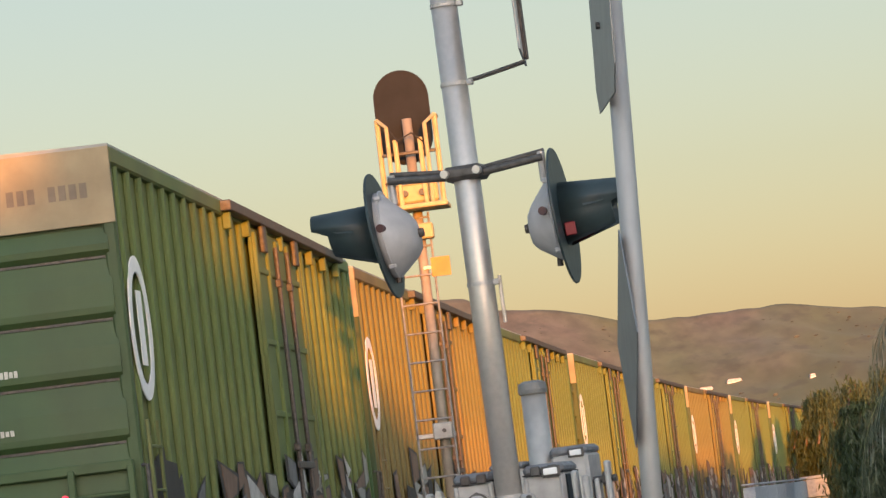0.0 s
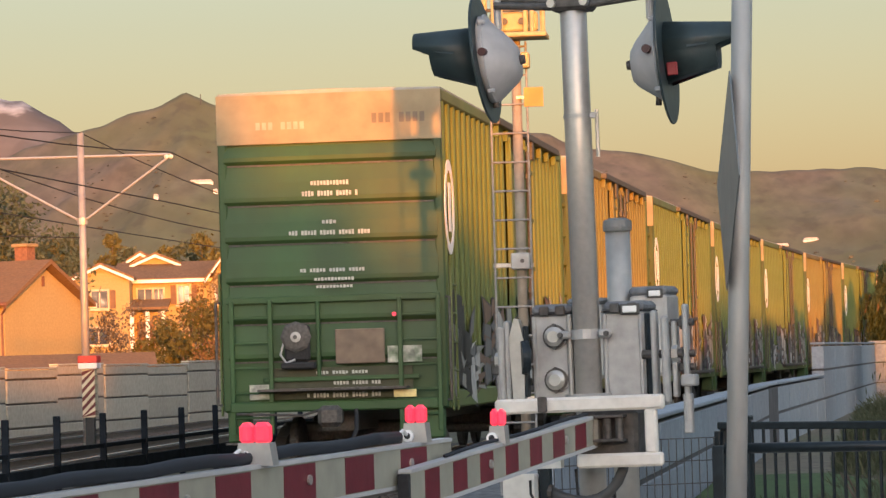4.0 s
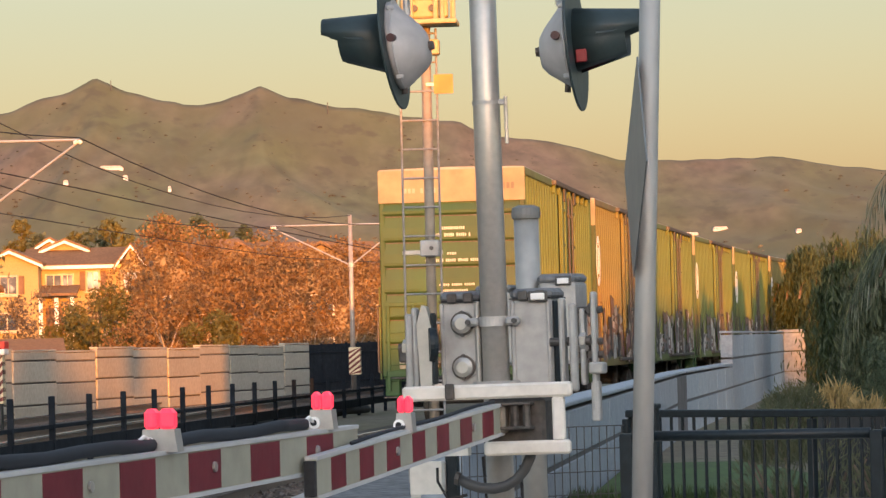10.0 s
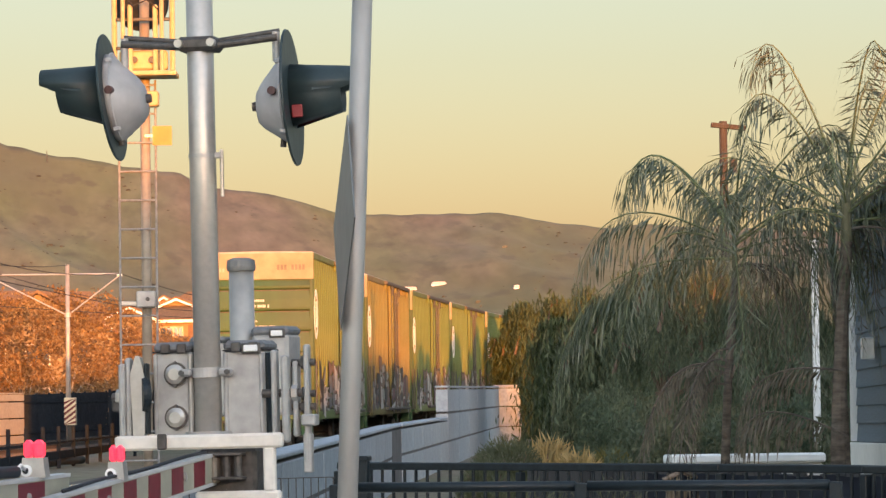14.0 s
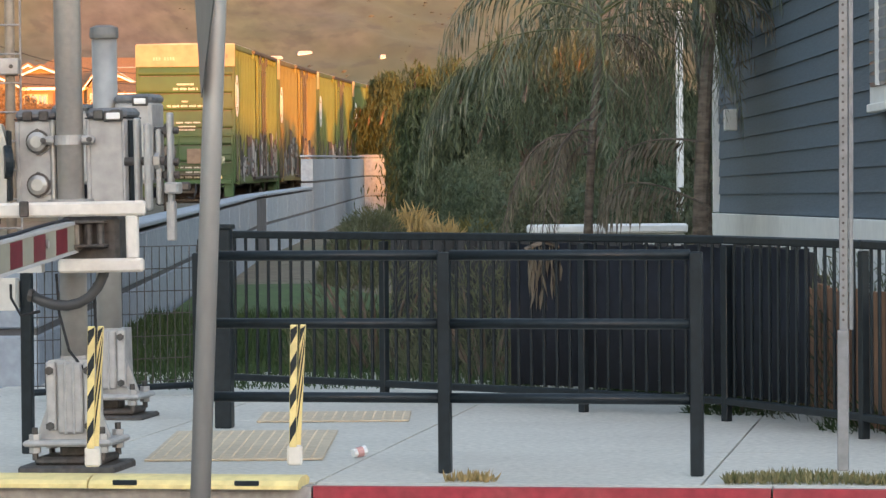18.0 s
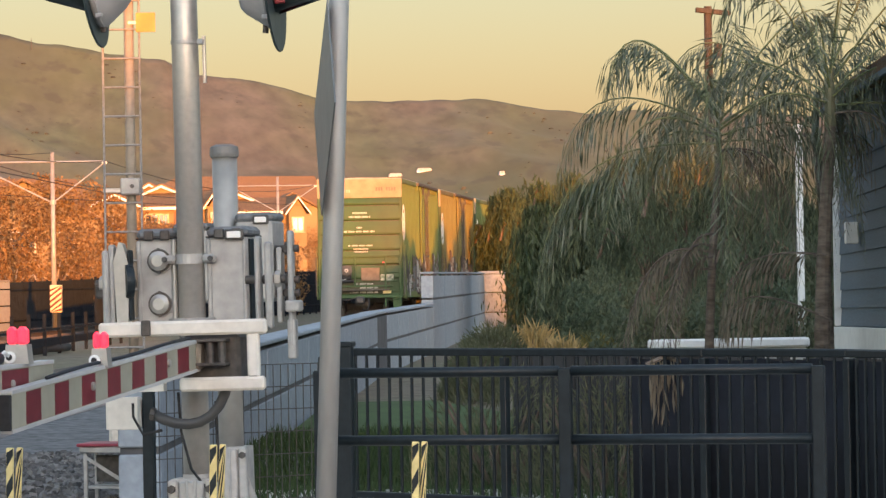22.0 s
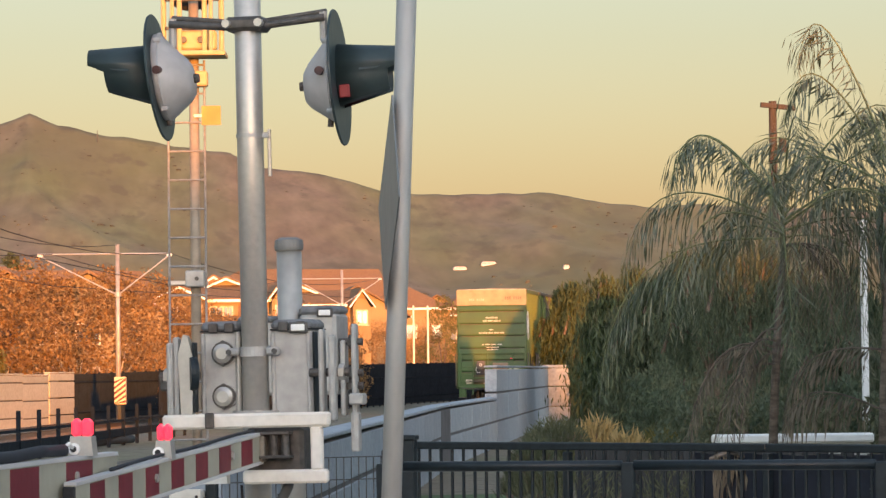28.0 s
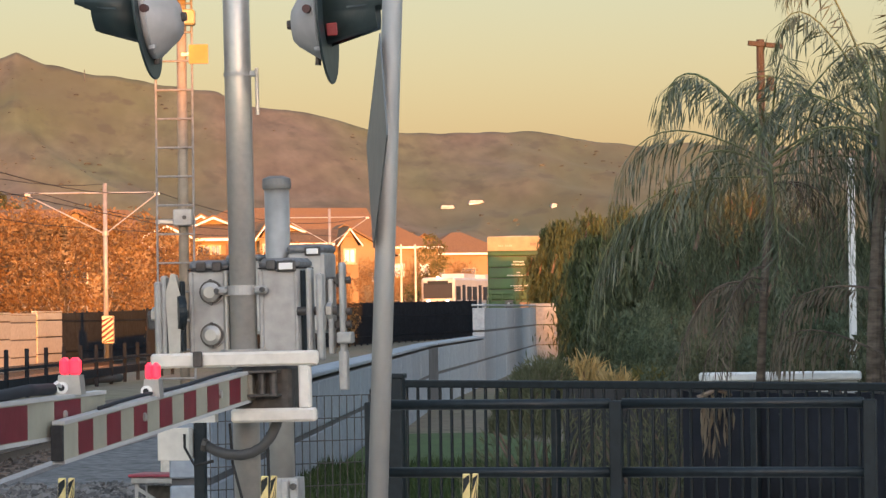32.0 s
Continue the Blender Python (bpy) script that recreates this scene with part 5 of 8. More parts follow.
        part("end_ladder_stile", bx(B(), (sx * (w + 0.06), -l + 0.12, SILL + 0.9), (0.03, 0.05, 1.9), None, 0.005), side_mat, car)
        part("end_ladder_stile", bx(B(), (sx * (w + 0.06), -l + 0.6, SILL + 0.9), (0.03, 0.05, 1.9), None, 0.005), side_mat, car)
        for k in range(5):
            part("side_rung", cy(B(), (sx * (w + 0.07), -l + 0.12, SILL + 0.1 + k * 0.38), (sx * (w + 0.07), -l + 0.6, SILL + 0.1 + k * 0.38), 0.013, None, 6), side_mat, car)
        if sx > 0:
            graffiti(car, w, l, detail, 11 if side_mat is M_CARSIDE else 23)
    # roof
    bm = B()
    prism(bm, [(-w, 0), (w, 0), (w, 0.03), (0, 0.055), (-w, 0.03)], -l, l, Matrix.Translation((0, 0, EAVE)) @ pose(0, 0, 0, 90, 0, 0))
    part("roof", bm, M_CARROOF, car)
    # end panels with horizontal corrugations
    for sy in (-1, 1):
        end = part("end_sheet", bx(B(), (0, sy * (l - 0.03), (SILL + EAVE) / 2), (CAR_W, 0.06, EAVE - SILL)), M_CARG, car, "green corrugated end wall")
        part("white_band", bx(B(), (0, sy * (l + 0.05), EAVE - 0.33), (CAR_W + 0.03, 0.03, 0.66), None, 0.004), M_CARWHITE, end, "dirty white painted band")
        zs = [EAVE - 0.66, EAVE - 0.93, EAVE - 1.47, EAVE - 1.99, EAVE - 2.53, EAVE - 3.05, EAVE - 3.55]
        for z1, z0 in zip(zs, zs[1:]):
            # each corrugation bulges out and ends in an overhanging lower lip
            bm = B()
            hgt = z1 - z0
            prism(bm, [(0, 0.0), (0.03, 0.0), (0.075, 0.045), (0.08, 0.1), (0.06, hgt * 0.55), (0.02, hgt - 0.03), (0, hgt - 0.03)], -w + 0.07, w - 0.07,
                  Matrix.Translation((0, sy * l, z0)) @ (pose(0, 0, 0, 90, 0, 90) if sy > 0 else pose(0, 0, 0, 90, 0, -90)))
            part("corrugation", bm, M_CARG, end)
            # dark strip paints the shade under the lip
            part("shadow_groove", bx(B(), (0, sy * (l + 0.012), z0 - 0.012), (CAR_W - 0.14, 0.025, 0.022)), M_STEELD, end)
        # end furniture
        zl, zh = SILL - 0.3, SILL + 1.48
        for x in (-w + 0.14, -w + 0.66, w - 0.6, w - 0.08):
            part("ladder_stile", bx(B(), (x, sy * (l + 0.14), (zl + zh) / 2), (0.06, 0.05, zh - zl), None, 0.008), M_CARG, end)
        for x in (-w + 0.4, w - 0.34):
            for k in range(5):
                part("rung", cy(B(), (x - 0.26, sy * (l + 0.15), zl + 0.22 + k * 0.33), (x + 0.26, sy * (l + 0.15), zl + 0.22 + k * 0.33), 0.014, None, 6), M_CARG, end)
        part("cross_bar", bx(B(), (0, sy * (l + 0.1), zh), (CAR_W - 0.12, 0.06, 0.09), None, 0.01), M_CARG, end)
        part("cross_bar", bx(B(), (0.1, sy * (l + 0.1), SILL + 0.42), (CAR_W - 0.9, 0.06, 0.06), None, 0.01), M_CARG, end)
        part("end_platform", bx(B(), (0, sy * (l + 0.2), SILL + 0.28), (CAR_W - 1.0, 0.28, 0.035), None, 0.005), M_STEELD, end, "narrow crossover platform")
        hb = part("hand_brake", bx(B(), (-0.48, sy * (l + 0.14), SILL + 0.9), (0.34, 0.13, 0.5), None, 0.04), M_BLACKR, end, "black hand brake housing")
        part("brake_wheel", lathe(B(), [(0.14, -0.014), (0.21, 0), (0.17, 0.014), (0.05, 0.02)], 8, Matrix.Translation((-0.48, sy * (l + 0.24), SILL + 0.98)) @ pose(0, 0, 0, -90 * sy, 0, 0)), M_STEELD, hb)
        part("wheel_hub", lathe(B(), [(0.07, 0), (0.07, 0.03), (0.03, 0.04)], 12, Matrix.Translation((-0.48, sy * (l + 0.25), SILL + 0.98)) @ pose(0, 0, 0, -90 * sy, 0, 0)), M_ZINC, hb, "pale wheel hub")
        part("hub_nut", cy(B(), (-0.48, sy * (l + 0.27), SILL + 0.98), (-0.48, sy * (l + 0.31), SILL + 0.98), 0.03, None, 6), M_STEELD, hb)
        part("brake_foot", bx(B(), (-0.46, sy * (l + 0.16), SILL + 0.6), (0.46, 0.18, 0.09), None, 0.02), M_BLACKR, hb)
        part("brake_chain", tube(B(), [(-0.66, sy * (l + 0.18), SILL + 0.9), (-0.7, sy * (l + 0.2), SILL + 0.75), (-0.62, sy * (l + 0.22), SILL + 0.64), (-0.5, sy * (l + 0.22), SILL + 0.68)], 0.016, 6), M_ZINC, hb)
        part("brake_bracket", bx(B(), (-0.2, sy * (l + 0.1), SILL + 0.95), (0.05, 0.08, 1.0), None, 0.01), M_CARG, end)
        part("placard_board", bx(B(), (0.36, sy * (l + 0.13), SILL + 0.84), (0.66, 0.04, 0.46), None, 0.012), mat("placard_wood", (0.19, 0.14, 0.1), 0.8, var=0.2, scale=6), end, "weathered brown placard board")
        part("lower_sheet", bx(B(), (0.1, sy * (l + 0.075), SILL + 0.36), (CAR_W - 1.1, 0.02, 0.42), None, 0.004), mat("brown_stained_green", (0.05, 0.052, 0.026), 0.7, var=0.25, scale=4, stain=(0.03, 0.03, 0.018), stain_scale=1.5), end, "brown-stained lower end sheet")
        part("defect_card", bx(B(), (0.95, sy * (l + 0.16), SILL + 0.2), (0.3, 0.03, 0.1), None, 0.004), M_YEL, end, "small yellowed card holder")
        part("red_marker", cy(B(), (0.83, sy * (l + 0.12), SILL + 1.25), (0.83, sy * (l + 0.16), SILL + 1.25), 0.028, None, 12), M_LAMPRED, end, "small lit red end marker") if sy < 0 and detail and side_mat is M_CARSIDE else None
        for x, z, ww, hh in ((-1.0, SILL + 0.26, 0.3, 0.2), (0.95, SILL + 0.72, 0.46, 0.22)):
            part("scrawl", bx(B(), (x, sy * (l + 0.085), z), (ww, 0.012, hh), None, 0.004), mat("faded_scrawl", (0.4, 0.4, 0.34), 0.8, var=0.5, scale=9, stain=(0.06, 0.12, 0.05), stain_scale=5, stain_amt=1.0), end, "faded painted scrawl")
        # stencilled lines that cannot be read
        for x, z, ww, hh in ((0.0, EAVE - 1.2, 0.52, 0.07), (0.0, EAVE - 1.34, 0.76, 0.08), (-0.02, EAVE - 1.72, 0.2, 0.06), (-0.02, EAVE - 1.86, 1.1, 0.07),
                             (0.03, EAVE - 2.36, 0.92, 0.06), (0.03, EAVE - 2.48, 0.54, 0.05), (0.03, EAVE - 2.58, 0.5, 0.045), (0.1, SILL + 0.5, 0.7, 0.05), (0.3, SILL + 0.36, 0.64, 0.06), (0.12, SILL + 0.2, 1.0, 0.07)):
            if sy > 0:
                continue
            k = max(4, int(ww / 0.042))
            bm = B()
            for j in range(k):
                if (j * 7 + int(z * 10)) % 6 == 0 and ww > 0.6:
                    continue
                bx(bm, (x - ww / 2 + (j + 0.5) * ww / k, sy * (l + 0.088), z), (ww / k * 0.72, 0.008, hh * (0.72 + 0.1 * (j % 3))))
            tagged(part("stencil_line", bm, mat("stencil_white", (0.5, 0.5, 0.44), 0.8, var=0.2, scale=20), end, "line of small white stencilled marks"), kind="stuff")
        for x, z, tall, pitch, m_ in ((0.62, EAVE - 0.36, 0.13, 0.092, mat("dark_stencil", (0.2, 0.16, 0.12), 0.8)), (-0.95, EAVE - 0.42, 0.1, 0.085, mat("faint_stencil", (0.42, 0.34, 0.26), 0.8))):
            bm = B()
            for j in range(8):
                if j != 3:
                    bx(bm, (x + j * pitch, sy * (l + 0.066), z), (pitch * 0.68, 0.01, tall))
            tagged(part("stencil", bm, m_, end, "row of plain stencilled bars"), kind="stuff")
        for sx in (-1, 1):
            part("corner_post", bx(B(), (sx * (w - 0.05), sy * (l + 0.0), (SILL + EAVE) / 2), (0.12, 0.1, EAVE - SILL), None, 0.02), M_CARG, car)
        part("end_sill", bx(B(), (0, sy * (l + 0.08), SILL + 0.06), (CAR_W - 0.2, 0.2, 0.14), None, 0.02), M_CARG, car)
        for sx in (-1, 1):
            step = part("corner_step", bx(B(), (sx * (w - 0.2), sy * (l - 0.02), SILL - 0.2), (0.3, 0.22, 0.4), None, 0.02), M_CARG, car, "green stirrup step under the corner")
            part("step_tread", bx(B(), (sx * (w - 0.2), sy * (l + 0.1), SILL - 0.42), (0.36, 0.1, 0.03), None, 0.006), M_STEELD, step)
            part("grab_iron", tube(B(), [(sx * (w + 0.02), sy * (l + 0.1), SILL + 0.1), (sx * (w + 0.07), sy * (l + 0.14), SILL + 0.1), (sx * (w + 0.07), sy * (l + 0.14), SILL + 1.46), (sx * (w + 0.02), sy * (l + 0.1), SILL + 1.46)], 0.02, 6), M_STEELD, car)
        part("brake_hose", tube(B(), [(0.3, sy * (l + 0.2), SILL), (0.32, sy * (l + 0.34), 0.7), (0.26, sy * (l + 0.5), 0.5), (0.1, sy * (l + 0.62), 0.55)], 0.03, 8), M_BLACKR, car, "black brake hose")
        part("cut_lever", tube(B(), [(-w + 0.2, sy * (l + 0.25), SILL - 0.02), (-0.4, sy * (l + 0.3), SILL - 0.06), (-0.1, sy * (l + 0.34), 0.98)], 0.018, 6), M_STEELD, car)
        cp = part("coupler", bx(B(), (0, sy * (l + 0.42), 0.88), (0.22, 0.75, 0.22), None, 0.04), M_STEELD, car, "rusty cast coupler")
        part("knuckle", bx(B(), (0.05, sy * (l + 0.8), 0.88), (0.32, 0.2, 0.28), None, 0.06), M_STEELD, cp)
    # underframe and bogies
    part("centre_sill", bx(B(), (0, 0, 0.82), (0.5, CAR_L - 0.6, 0.3)), M_STEELD, car)
    for sy in (-1, 1):
        bogie = part("bogie", bx(B(), (0, sy * (l - 2.2), 0.62), (2.2, 0.4, 0.3), None, 0.04), M_STEELD, car, "black cast bogie frame")
        for sx in (-1, 1):
            bm = B()
            prism(bm, [(-1.15, 0.38), (-0.8, 0.58), (-0.3, 0.72), (0.3, 0.72), (0.8, 0.58), (1.15, 0.38), (0.7, 0.3), (0.3, 0.28), (-0.3, 0.28), (-0.7, 0.3)], -0.08, 0.08,
                  Matrix.Translation((sx * 1.0, sy * (l - 2.2), 0)) @ pose(0, 0, 0, 90, 0, 90))
            part("side_frame", bm, M_STEELD, bogie)
            for dy in (-0.88, 0.88):
                part("wheel", lathe(B(), [(0.1, -0.07), (0.42, -0.07), (0.44, -0.05), (0.42, 0.05), (0.15, 0.07)], 20,
                                    Matrix.Translation((sx * 0.76, sy * (l - 2.2) + dy, 0.425)) @ pose(0, 0, 0, 0, 90 * sx, 0)), M_STEELD, bogie)
        for dy in (-0.88, 0.88):
            part("axle", cy(B(), (-0.8, sy * (l - 2.2) + dy, 0.43), (0.8, sy * (l - 2.2) + dy, 0.43), 0.08), M_STEELD, bogie)
    return car


LAST_CAR = [(0.0, 30.3), (1.8, 37.4), (3.5, 44.6), (6.0, 55.1), (13.5, 86.7), (21.0, 119.6), (25.5, 139.7), (32.0, 168.6)]
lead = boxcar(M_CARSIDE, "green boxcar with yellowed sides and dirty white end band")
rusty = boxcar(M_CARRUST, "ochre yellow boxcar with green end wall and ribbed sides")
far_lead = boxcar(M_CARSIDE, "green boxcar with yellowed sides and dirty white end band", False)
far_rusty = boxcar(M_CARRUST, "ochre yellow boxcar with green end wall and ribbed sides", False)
CARS = [lead, rusty, far_lead] + [None] * 7
for i in range(3, 10):
    CARS[i] = (far_rusty if i == 5 else copy_thing(far_lead, Matrix()))


def along(y0, s):
    """The y on the freight line s metres further on than y0."""
    y = y0
    for _ in range(16):
        y += s / 16 * freight_dir(y).y
    return y


# ---- leaves and trees ----
def quads(name, centre, along_v, across_v, material, parent=None, label=""):
    """Many small pointed leaves: centre + half-length and half-width vectors, each an own island."""
    n = len(centre)
    a, w = along_v, across_v
    vs = np.stack([centre - a, centre + w, centre + a, centre - w], 1).reshape(-1, 3)
    fs = np.arange(4 * n).reshape(n, 4)
    me = bpy.data.meshes.new(name)
    me.from_pydata(vs.tolist(), [], fs.tolist())
    me.materials.append(material)
    ob = new(name, me)
    ob.parent = parent
    if label:
        ob["label"] = label
    return ob


def leaf_points(clumps, n, rng, size, droop=0.0, aspect=0.5, shell=0.55):
    c = np.array(clumps, float)
    wgt = c[:, 3] ** 2
    pick = rng.choice(len(c), n, p=wgt / wgt.sum())
    d = rng.normal(size=(n, 3))
    d /= np.linalg.norm(d, axis=1)[:, None]
    r = c[pick, 3] * (shell + (1 - shell) * rng.random(n)) ** 0.8 * (0.75 + 0.5 * rng.random(n))
    p = c[pick, :3] + d * r[:, None] * np.array([1, 1, 0.85])
    a = rng.normal(size=(n, 3))
    a[:, 2] -= droop * 3
    a /= np.linalg.norm(a, axis=1)[:, None]
    b = np.cross(a, rng.normal(size=(n, 3)))
    b /= np.linalg.norm(b, axis=1)[:, None]
    s = size * (0.6 + 0.8 * rng.random(n))
    return p, a * s[:, None], b * (s * aspect)[:, None]


def tree(name, pos, height, spread, n, size, material, label, seed, trunk=0.16, droop=0.0, low=0.25, clump_n=14, aspect=0.5, bark=None, wide=1.0, tight=1.0):
    """A tapered trunk with forked limbs and a ragged crown of leaves in clumps."""
    rng = np.random.default_rng(seed)
    t = root(name, Matrix.Translation(pos), label, "tree", "trees")
    bark = bark or M_BARK
    top = height * (low + 0.12)
    part("trunk", cy(B(), (0, 0, -0.3), (rng.normal() * 0.15, rng.normal() * 0.15, top), trunk, trunk * 0.62, 10), bark, t)
    clumps = []
    for i in range(clump_n):
        ang = i * 2.399 + rng.random()
        u = (i + 0.5) / clump_n
        z = height * (low + (0.93 - low) * u)
        rad = spread * math.sqrt(max(0.05, 1 - (2 * u - 0.85) ** 2)) * (0.35 + 0.6 * rng.random())
        clumps.append((rad * math.cos(ang) * wide, rad * math.sin(ang), z, spread * tight * (0.26 + 0.2 * rng.random())))
    for x, y, z, r in clumps[:10]:
        a = Vector((0, 0, top * (0.75 + 0.25 * rng.random())))
        mid = a.lerp(Vector((x, y, z)), 0.5) + Vector((0, 0, 0.12 * height * rng.random()))
        bm = B()
        cy(bm, a, mid, trunk * 0.42, trunk * 0.25, 6)
        cy(bm, mid, (x, y, z), trunk * 0.25, trunk * 0.07, 6)
        part("limb", bm, bark, t)
    p, a, b = leaf_points(clumps, n, rng, size, droop, aspect)
    tagged(quads("crown", p, a, b, material, t), kind="stuff")
    return t


M_PALEBARK = mat("pale_bark", (0.42, 0.33, 0.24), 0.9, var=0.3, scale=8, bump=0.3)
L_AUTUMN = leafmat("autumn_leaves", (0.36, 0.22, 0.09), (0.15, 0.085, 0.04), 0.35)
L_OLIVE = leafmat("olive_leaves", (0.17, 0.15, 0.05), (0.09, 0.09, 0.03), 0.3)
L_DARK = leafmat("dark_leaves", (0.07, 0.09, 0.05), (0.155, 0.18, 0.115), 0.5, 0.5, 0.35)
L_SHRUB = leafmat("shade_leaves", (0.08, 0.09, 0.05), (0.15, 0.155, 0.09), 0.35)
L_PALM = leafmat("palm_leaves", (0.05, 0.066, 0.032), (0.2, 0.22, 0.135), 0.45, 0.3, 0.8)
L_DRY = leafmat("dry_leaves", (0.22, 0.185, 0.135), (0.11, 0.09, 0.065), 0.35)
L_GRASS = leafmat("green_grass", (0.032, 0.058, 0.018), (0.055, 0.088, 0.028))
L_STRAW = leafmat("straw_grass", (0.48, 0.34, 0.15), (0.3, 0.23, 0.1))
L_SAGE = leafmat("sage_leaves", (0.13, 0.14, 0.08), (0.08, 0.09, 0.045))


# ---- sound wall along the tram line ----
def sound_x(y):
    return -11.4 + (y - 90) * 0.204


sw = root("sound_wall", Matrix(), "pale concrete block sound wall in stepped panels", "wall", kind="structure")
i, y = 0, 52.0
shared = {}
while y < 129.5:
    step = 4.0
    lift = 0.04 * ((i * 5) % 3) - 0.03
    top = 1.64 + lift + (y - 52) * 0.0009
    z = -0.45 + lift
    k = 0
    while z < top - 0.05:
        h = min(0.62, top - z)
        key = round(h, 2)
        if key not in shared:
            bm = bx(B(), (0, 0, 0), (0.22, step * 1.02 - 0.04, h - 0.045), None, 0.016)
            me = bpy.data.meshes.new("panel")
            bm.to_mesh(me)
            bm.free()
            me.materials.append(M_SOUND)
            shared[key] = me
        ob = new("panel", shared[key])
        ob.matrix_basis = pose(sound_x(y + step / 2) + 0.03 * (i % 2), y + step / 2, z + h / 2, 0, 0, -11.5)
        ob.parent = sw
        z += h
        k += 1
    part("coping", bx(B(), (0, 0, 0), (0.26, step * 1.0, 0.05), pose(sound_x(y + step / 2) + 0.03 * (i % 2), y + step / 2, top + 0.015, 0, 0, -11.5), 0.01), M_SOUND, sw)
    y += step
    i += 1
bm = B()
ribbon(bm, sound_x, 52, 129.6, -0.08, 0.08, -0.4, 1.5, 20)
part("core", bm, mat("dark_joint", (0.12, 0.11, 0.1), 0.95), sw)


# ---- fences along the tram line ----
def low_fence_x(y):
    return -6.72 + 0.1234 * (y - 45)


M_SCREEN = mat("screen_mesh_black", (0.014, 0.018, 0.024), 0.9, var=0.3, scale=4, bump=0, spec=0.08)


lf = root("track_fence", Matrix(), "low black post and rail fence between the tracks", "fence", "track fences")
y = 30.3
while y < 112:
    part("post", bx(B(), (low_fence_x(y), y, 0.34 - (y - 50) * 0.002), (0.1, 0.1, 1.16), None, 0.01), M_SCREEN, lf)
    y += 2.91
for z, h in ((0.42, 0.06), (0.1, 0.2)):
    part("rail", ribbon(B(), low_fence_x, 30, 112, -0.03, 0.03, z - h / 2, z + h / 2, 20), M_SCREEN, lf)


def tall_fence(name, fx, y0, y1, z1, gap, label, m=None):
    m = m or M_BLACKP
    f = root(name, Matrix(), label, "fence", "track fences")
    n = int((y1 - y0) / 2.6)
    for i in range(n + 1):
        y = y0 + (y1 - y0) * i / n
        zz = z1(y)
        part("post", bx(B(), (fx(y), y, zz / 2 - 0.2), (0.09, 0.09, zz + 0.4), None, 0.008), m, f)
    bm = B()
    y = y0
    while y < y1:
        zz = z1(y)
        bx(bm, (fx(y), y, zz / 2 - 0.1), (0.03, 0.035, zz + 0.1))
        y += gap
    tagged(part("infill", bm, m, f), kind="stuff")
    for z in (0.15, 0.92):
        bm = B()
        ribbon(bm, fx, y0, y1, -0.025, 0.025, z * 1.5, z * 1.5 + 0.06, 8)
        part("rail", bm, m, f)


def right_fence_x(y):
    return tram_x(y) + 3.2


tall_fence("boundary_fence", lambda y: -3.2 + 0.17 * (y - 130), 130, 215, lambda y: 1.75 + (y - 130) * 0.006, 0.15, "tall black picket fence past the end of the sound wall", M_SCREEN)
tall_fence("screen_fence", right_fence_x, 118, 244, lambda y: 1.85 + (y - 118) * 0.0045, 0.062, "tall black screen fence beside the tram track", M_SCREEN)


# ---- overhead line poles ----
def line_pole(x, y, h, left, right, z_arm, label):
    p = root("overhead_line_pole", Matrix.Translation((x, y, -0.25)), label, "catenary pole", "overhead line poles")
    part("mast", cy(B(), (0, 0, 0), (0, 0, h + 0.25), 0.1, 0.075, 14), M_UTILM, p, "grey steel mast", True)
    for s, ln in ((-1, left), (1, right)):
        part("bracket_tube", cy(B(), (0, 0, z_arm + 0.25), (s * ln, 0, z_arm + 0.25), 0.03, None, 8), M_GALV, p)
        part("strut", cy(B(), (0, 0, z_arm - 1.25), (s * ln, 0, z_arm + 0.22), 0.026, None, 8), M_GALV, p)
        part("insulator", lathe(B(), [(0.03, 0), (0.06, 0.05), (0.03, 0.1), (0.06, 0.15), (0.03, 0.2)], 10, Matrix.Translation((s * ln * 0.93, 0, z_arm + 0.2)) @ pose(0, 0, 0, 0, 90 * s, 0)), M_WTRIM, p)
    part("collar", cy(B(), (0, 0, z_arm - 1.3), (0, 0, z_arm - 1.15), 0.12, None, 12), M_GALV, p)
    return p


M_UTILM = mat("pole_steel", (0.36, 0.33, 0.31), 0.55, 0.4, var=0.15, scale=4)
M_MARK = mat("marker_orange", (0.5, 0.05, 0.035), 0.6, var=0.1, scale=5)


def object_marker(x, y, w, z0, z1, cap):
    m = root("object_marker", pose(x, y, z0, 0, 0, -6), "orange and white striped hazard marker wrapped on the pole", "hazard marker", "hazard markers")
    h = z1 - z0
    part("panel", bx(B(), (0, 0, h / 2), (w, 0.3, h), None, 0.01), mat("marker_pale", (0.64, 0.54, 0.36), 0.6), m)
    k = 0
    while k * 0.2 < h + 0.2:
        za = k * 0.2
        pts = [(-w / 2, za + 0.06), (w / 2, za - 0.26), (w / 2, za - 0.16), (-w / 2, za + 0.16)]
        pts = [(px, min(h - 0.01, max(0.01, pz))) for px, pz in pts]
        if max(q[1] for q in pts) - min(q[1] for q in pts) > 0.05:
            bm = B()
            prism(bm, [(-px, pz) for px, pz in pts], -0.155, 0.155, pose(0, 0, 0, 90, 0, 0))
            part("stripe", bm, mat("stripe_red", (0.13, 0.018, 0.014), 0.6), m)
        k += 1
    if cap:
        part("top_box", bx(B(), (0, 0, h + 0.05), (w * 1.45, 0.45, 0.14), None, 0.02), M_WTRIM, m)
        part("orange_top", bx(B(), (0, 0, h + 0.2), (w * 1.5, 0.46, 0.17), None, 0.02), M_MARK, m, "orange cap")
    part("foot", bx(B(), (0, 0, -z0 / 2 - 0.12), (0.2, 0.2, z0 + 0.24)), M_BLACKP, m)


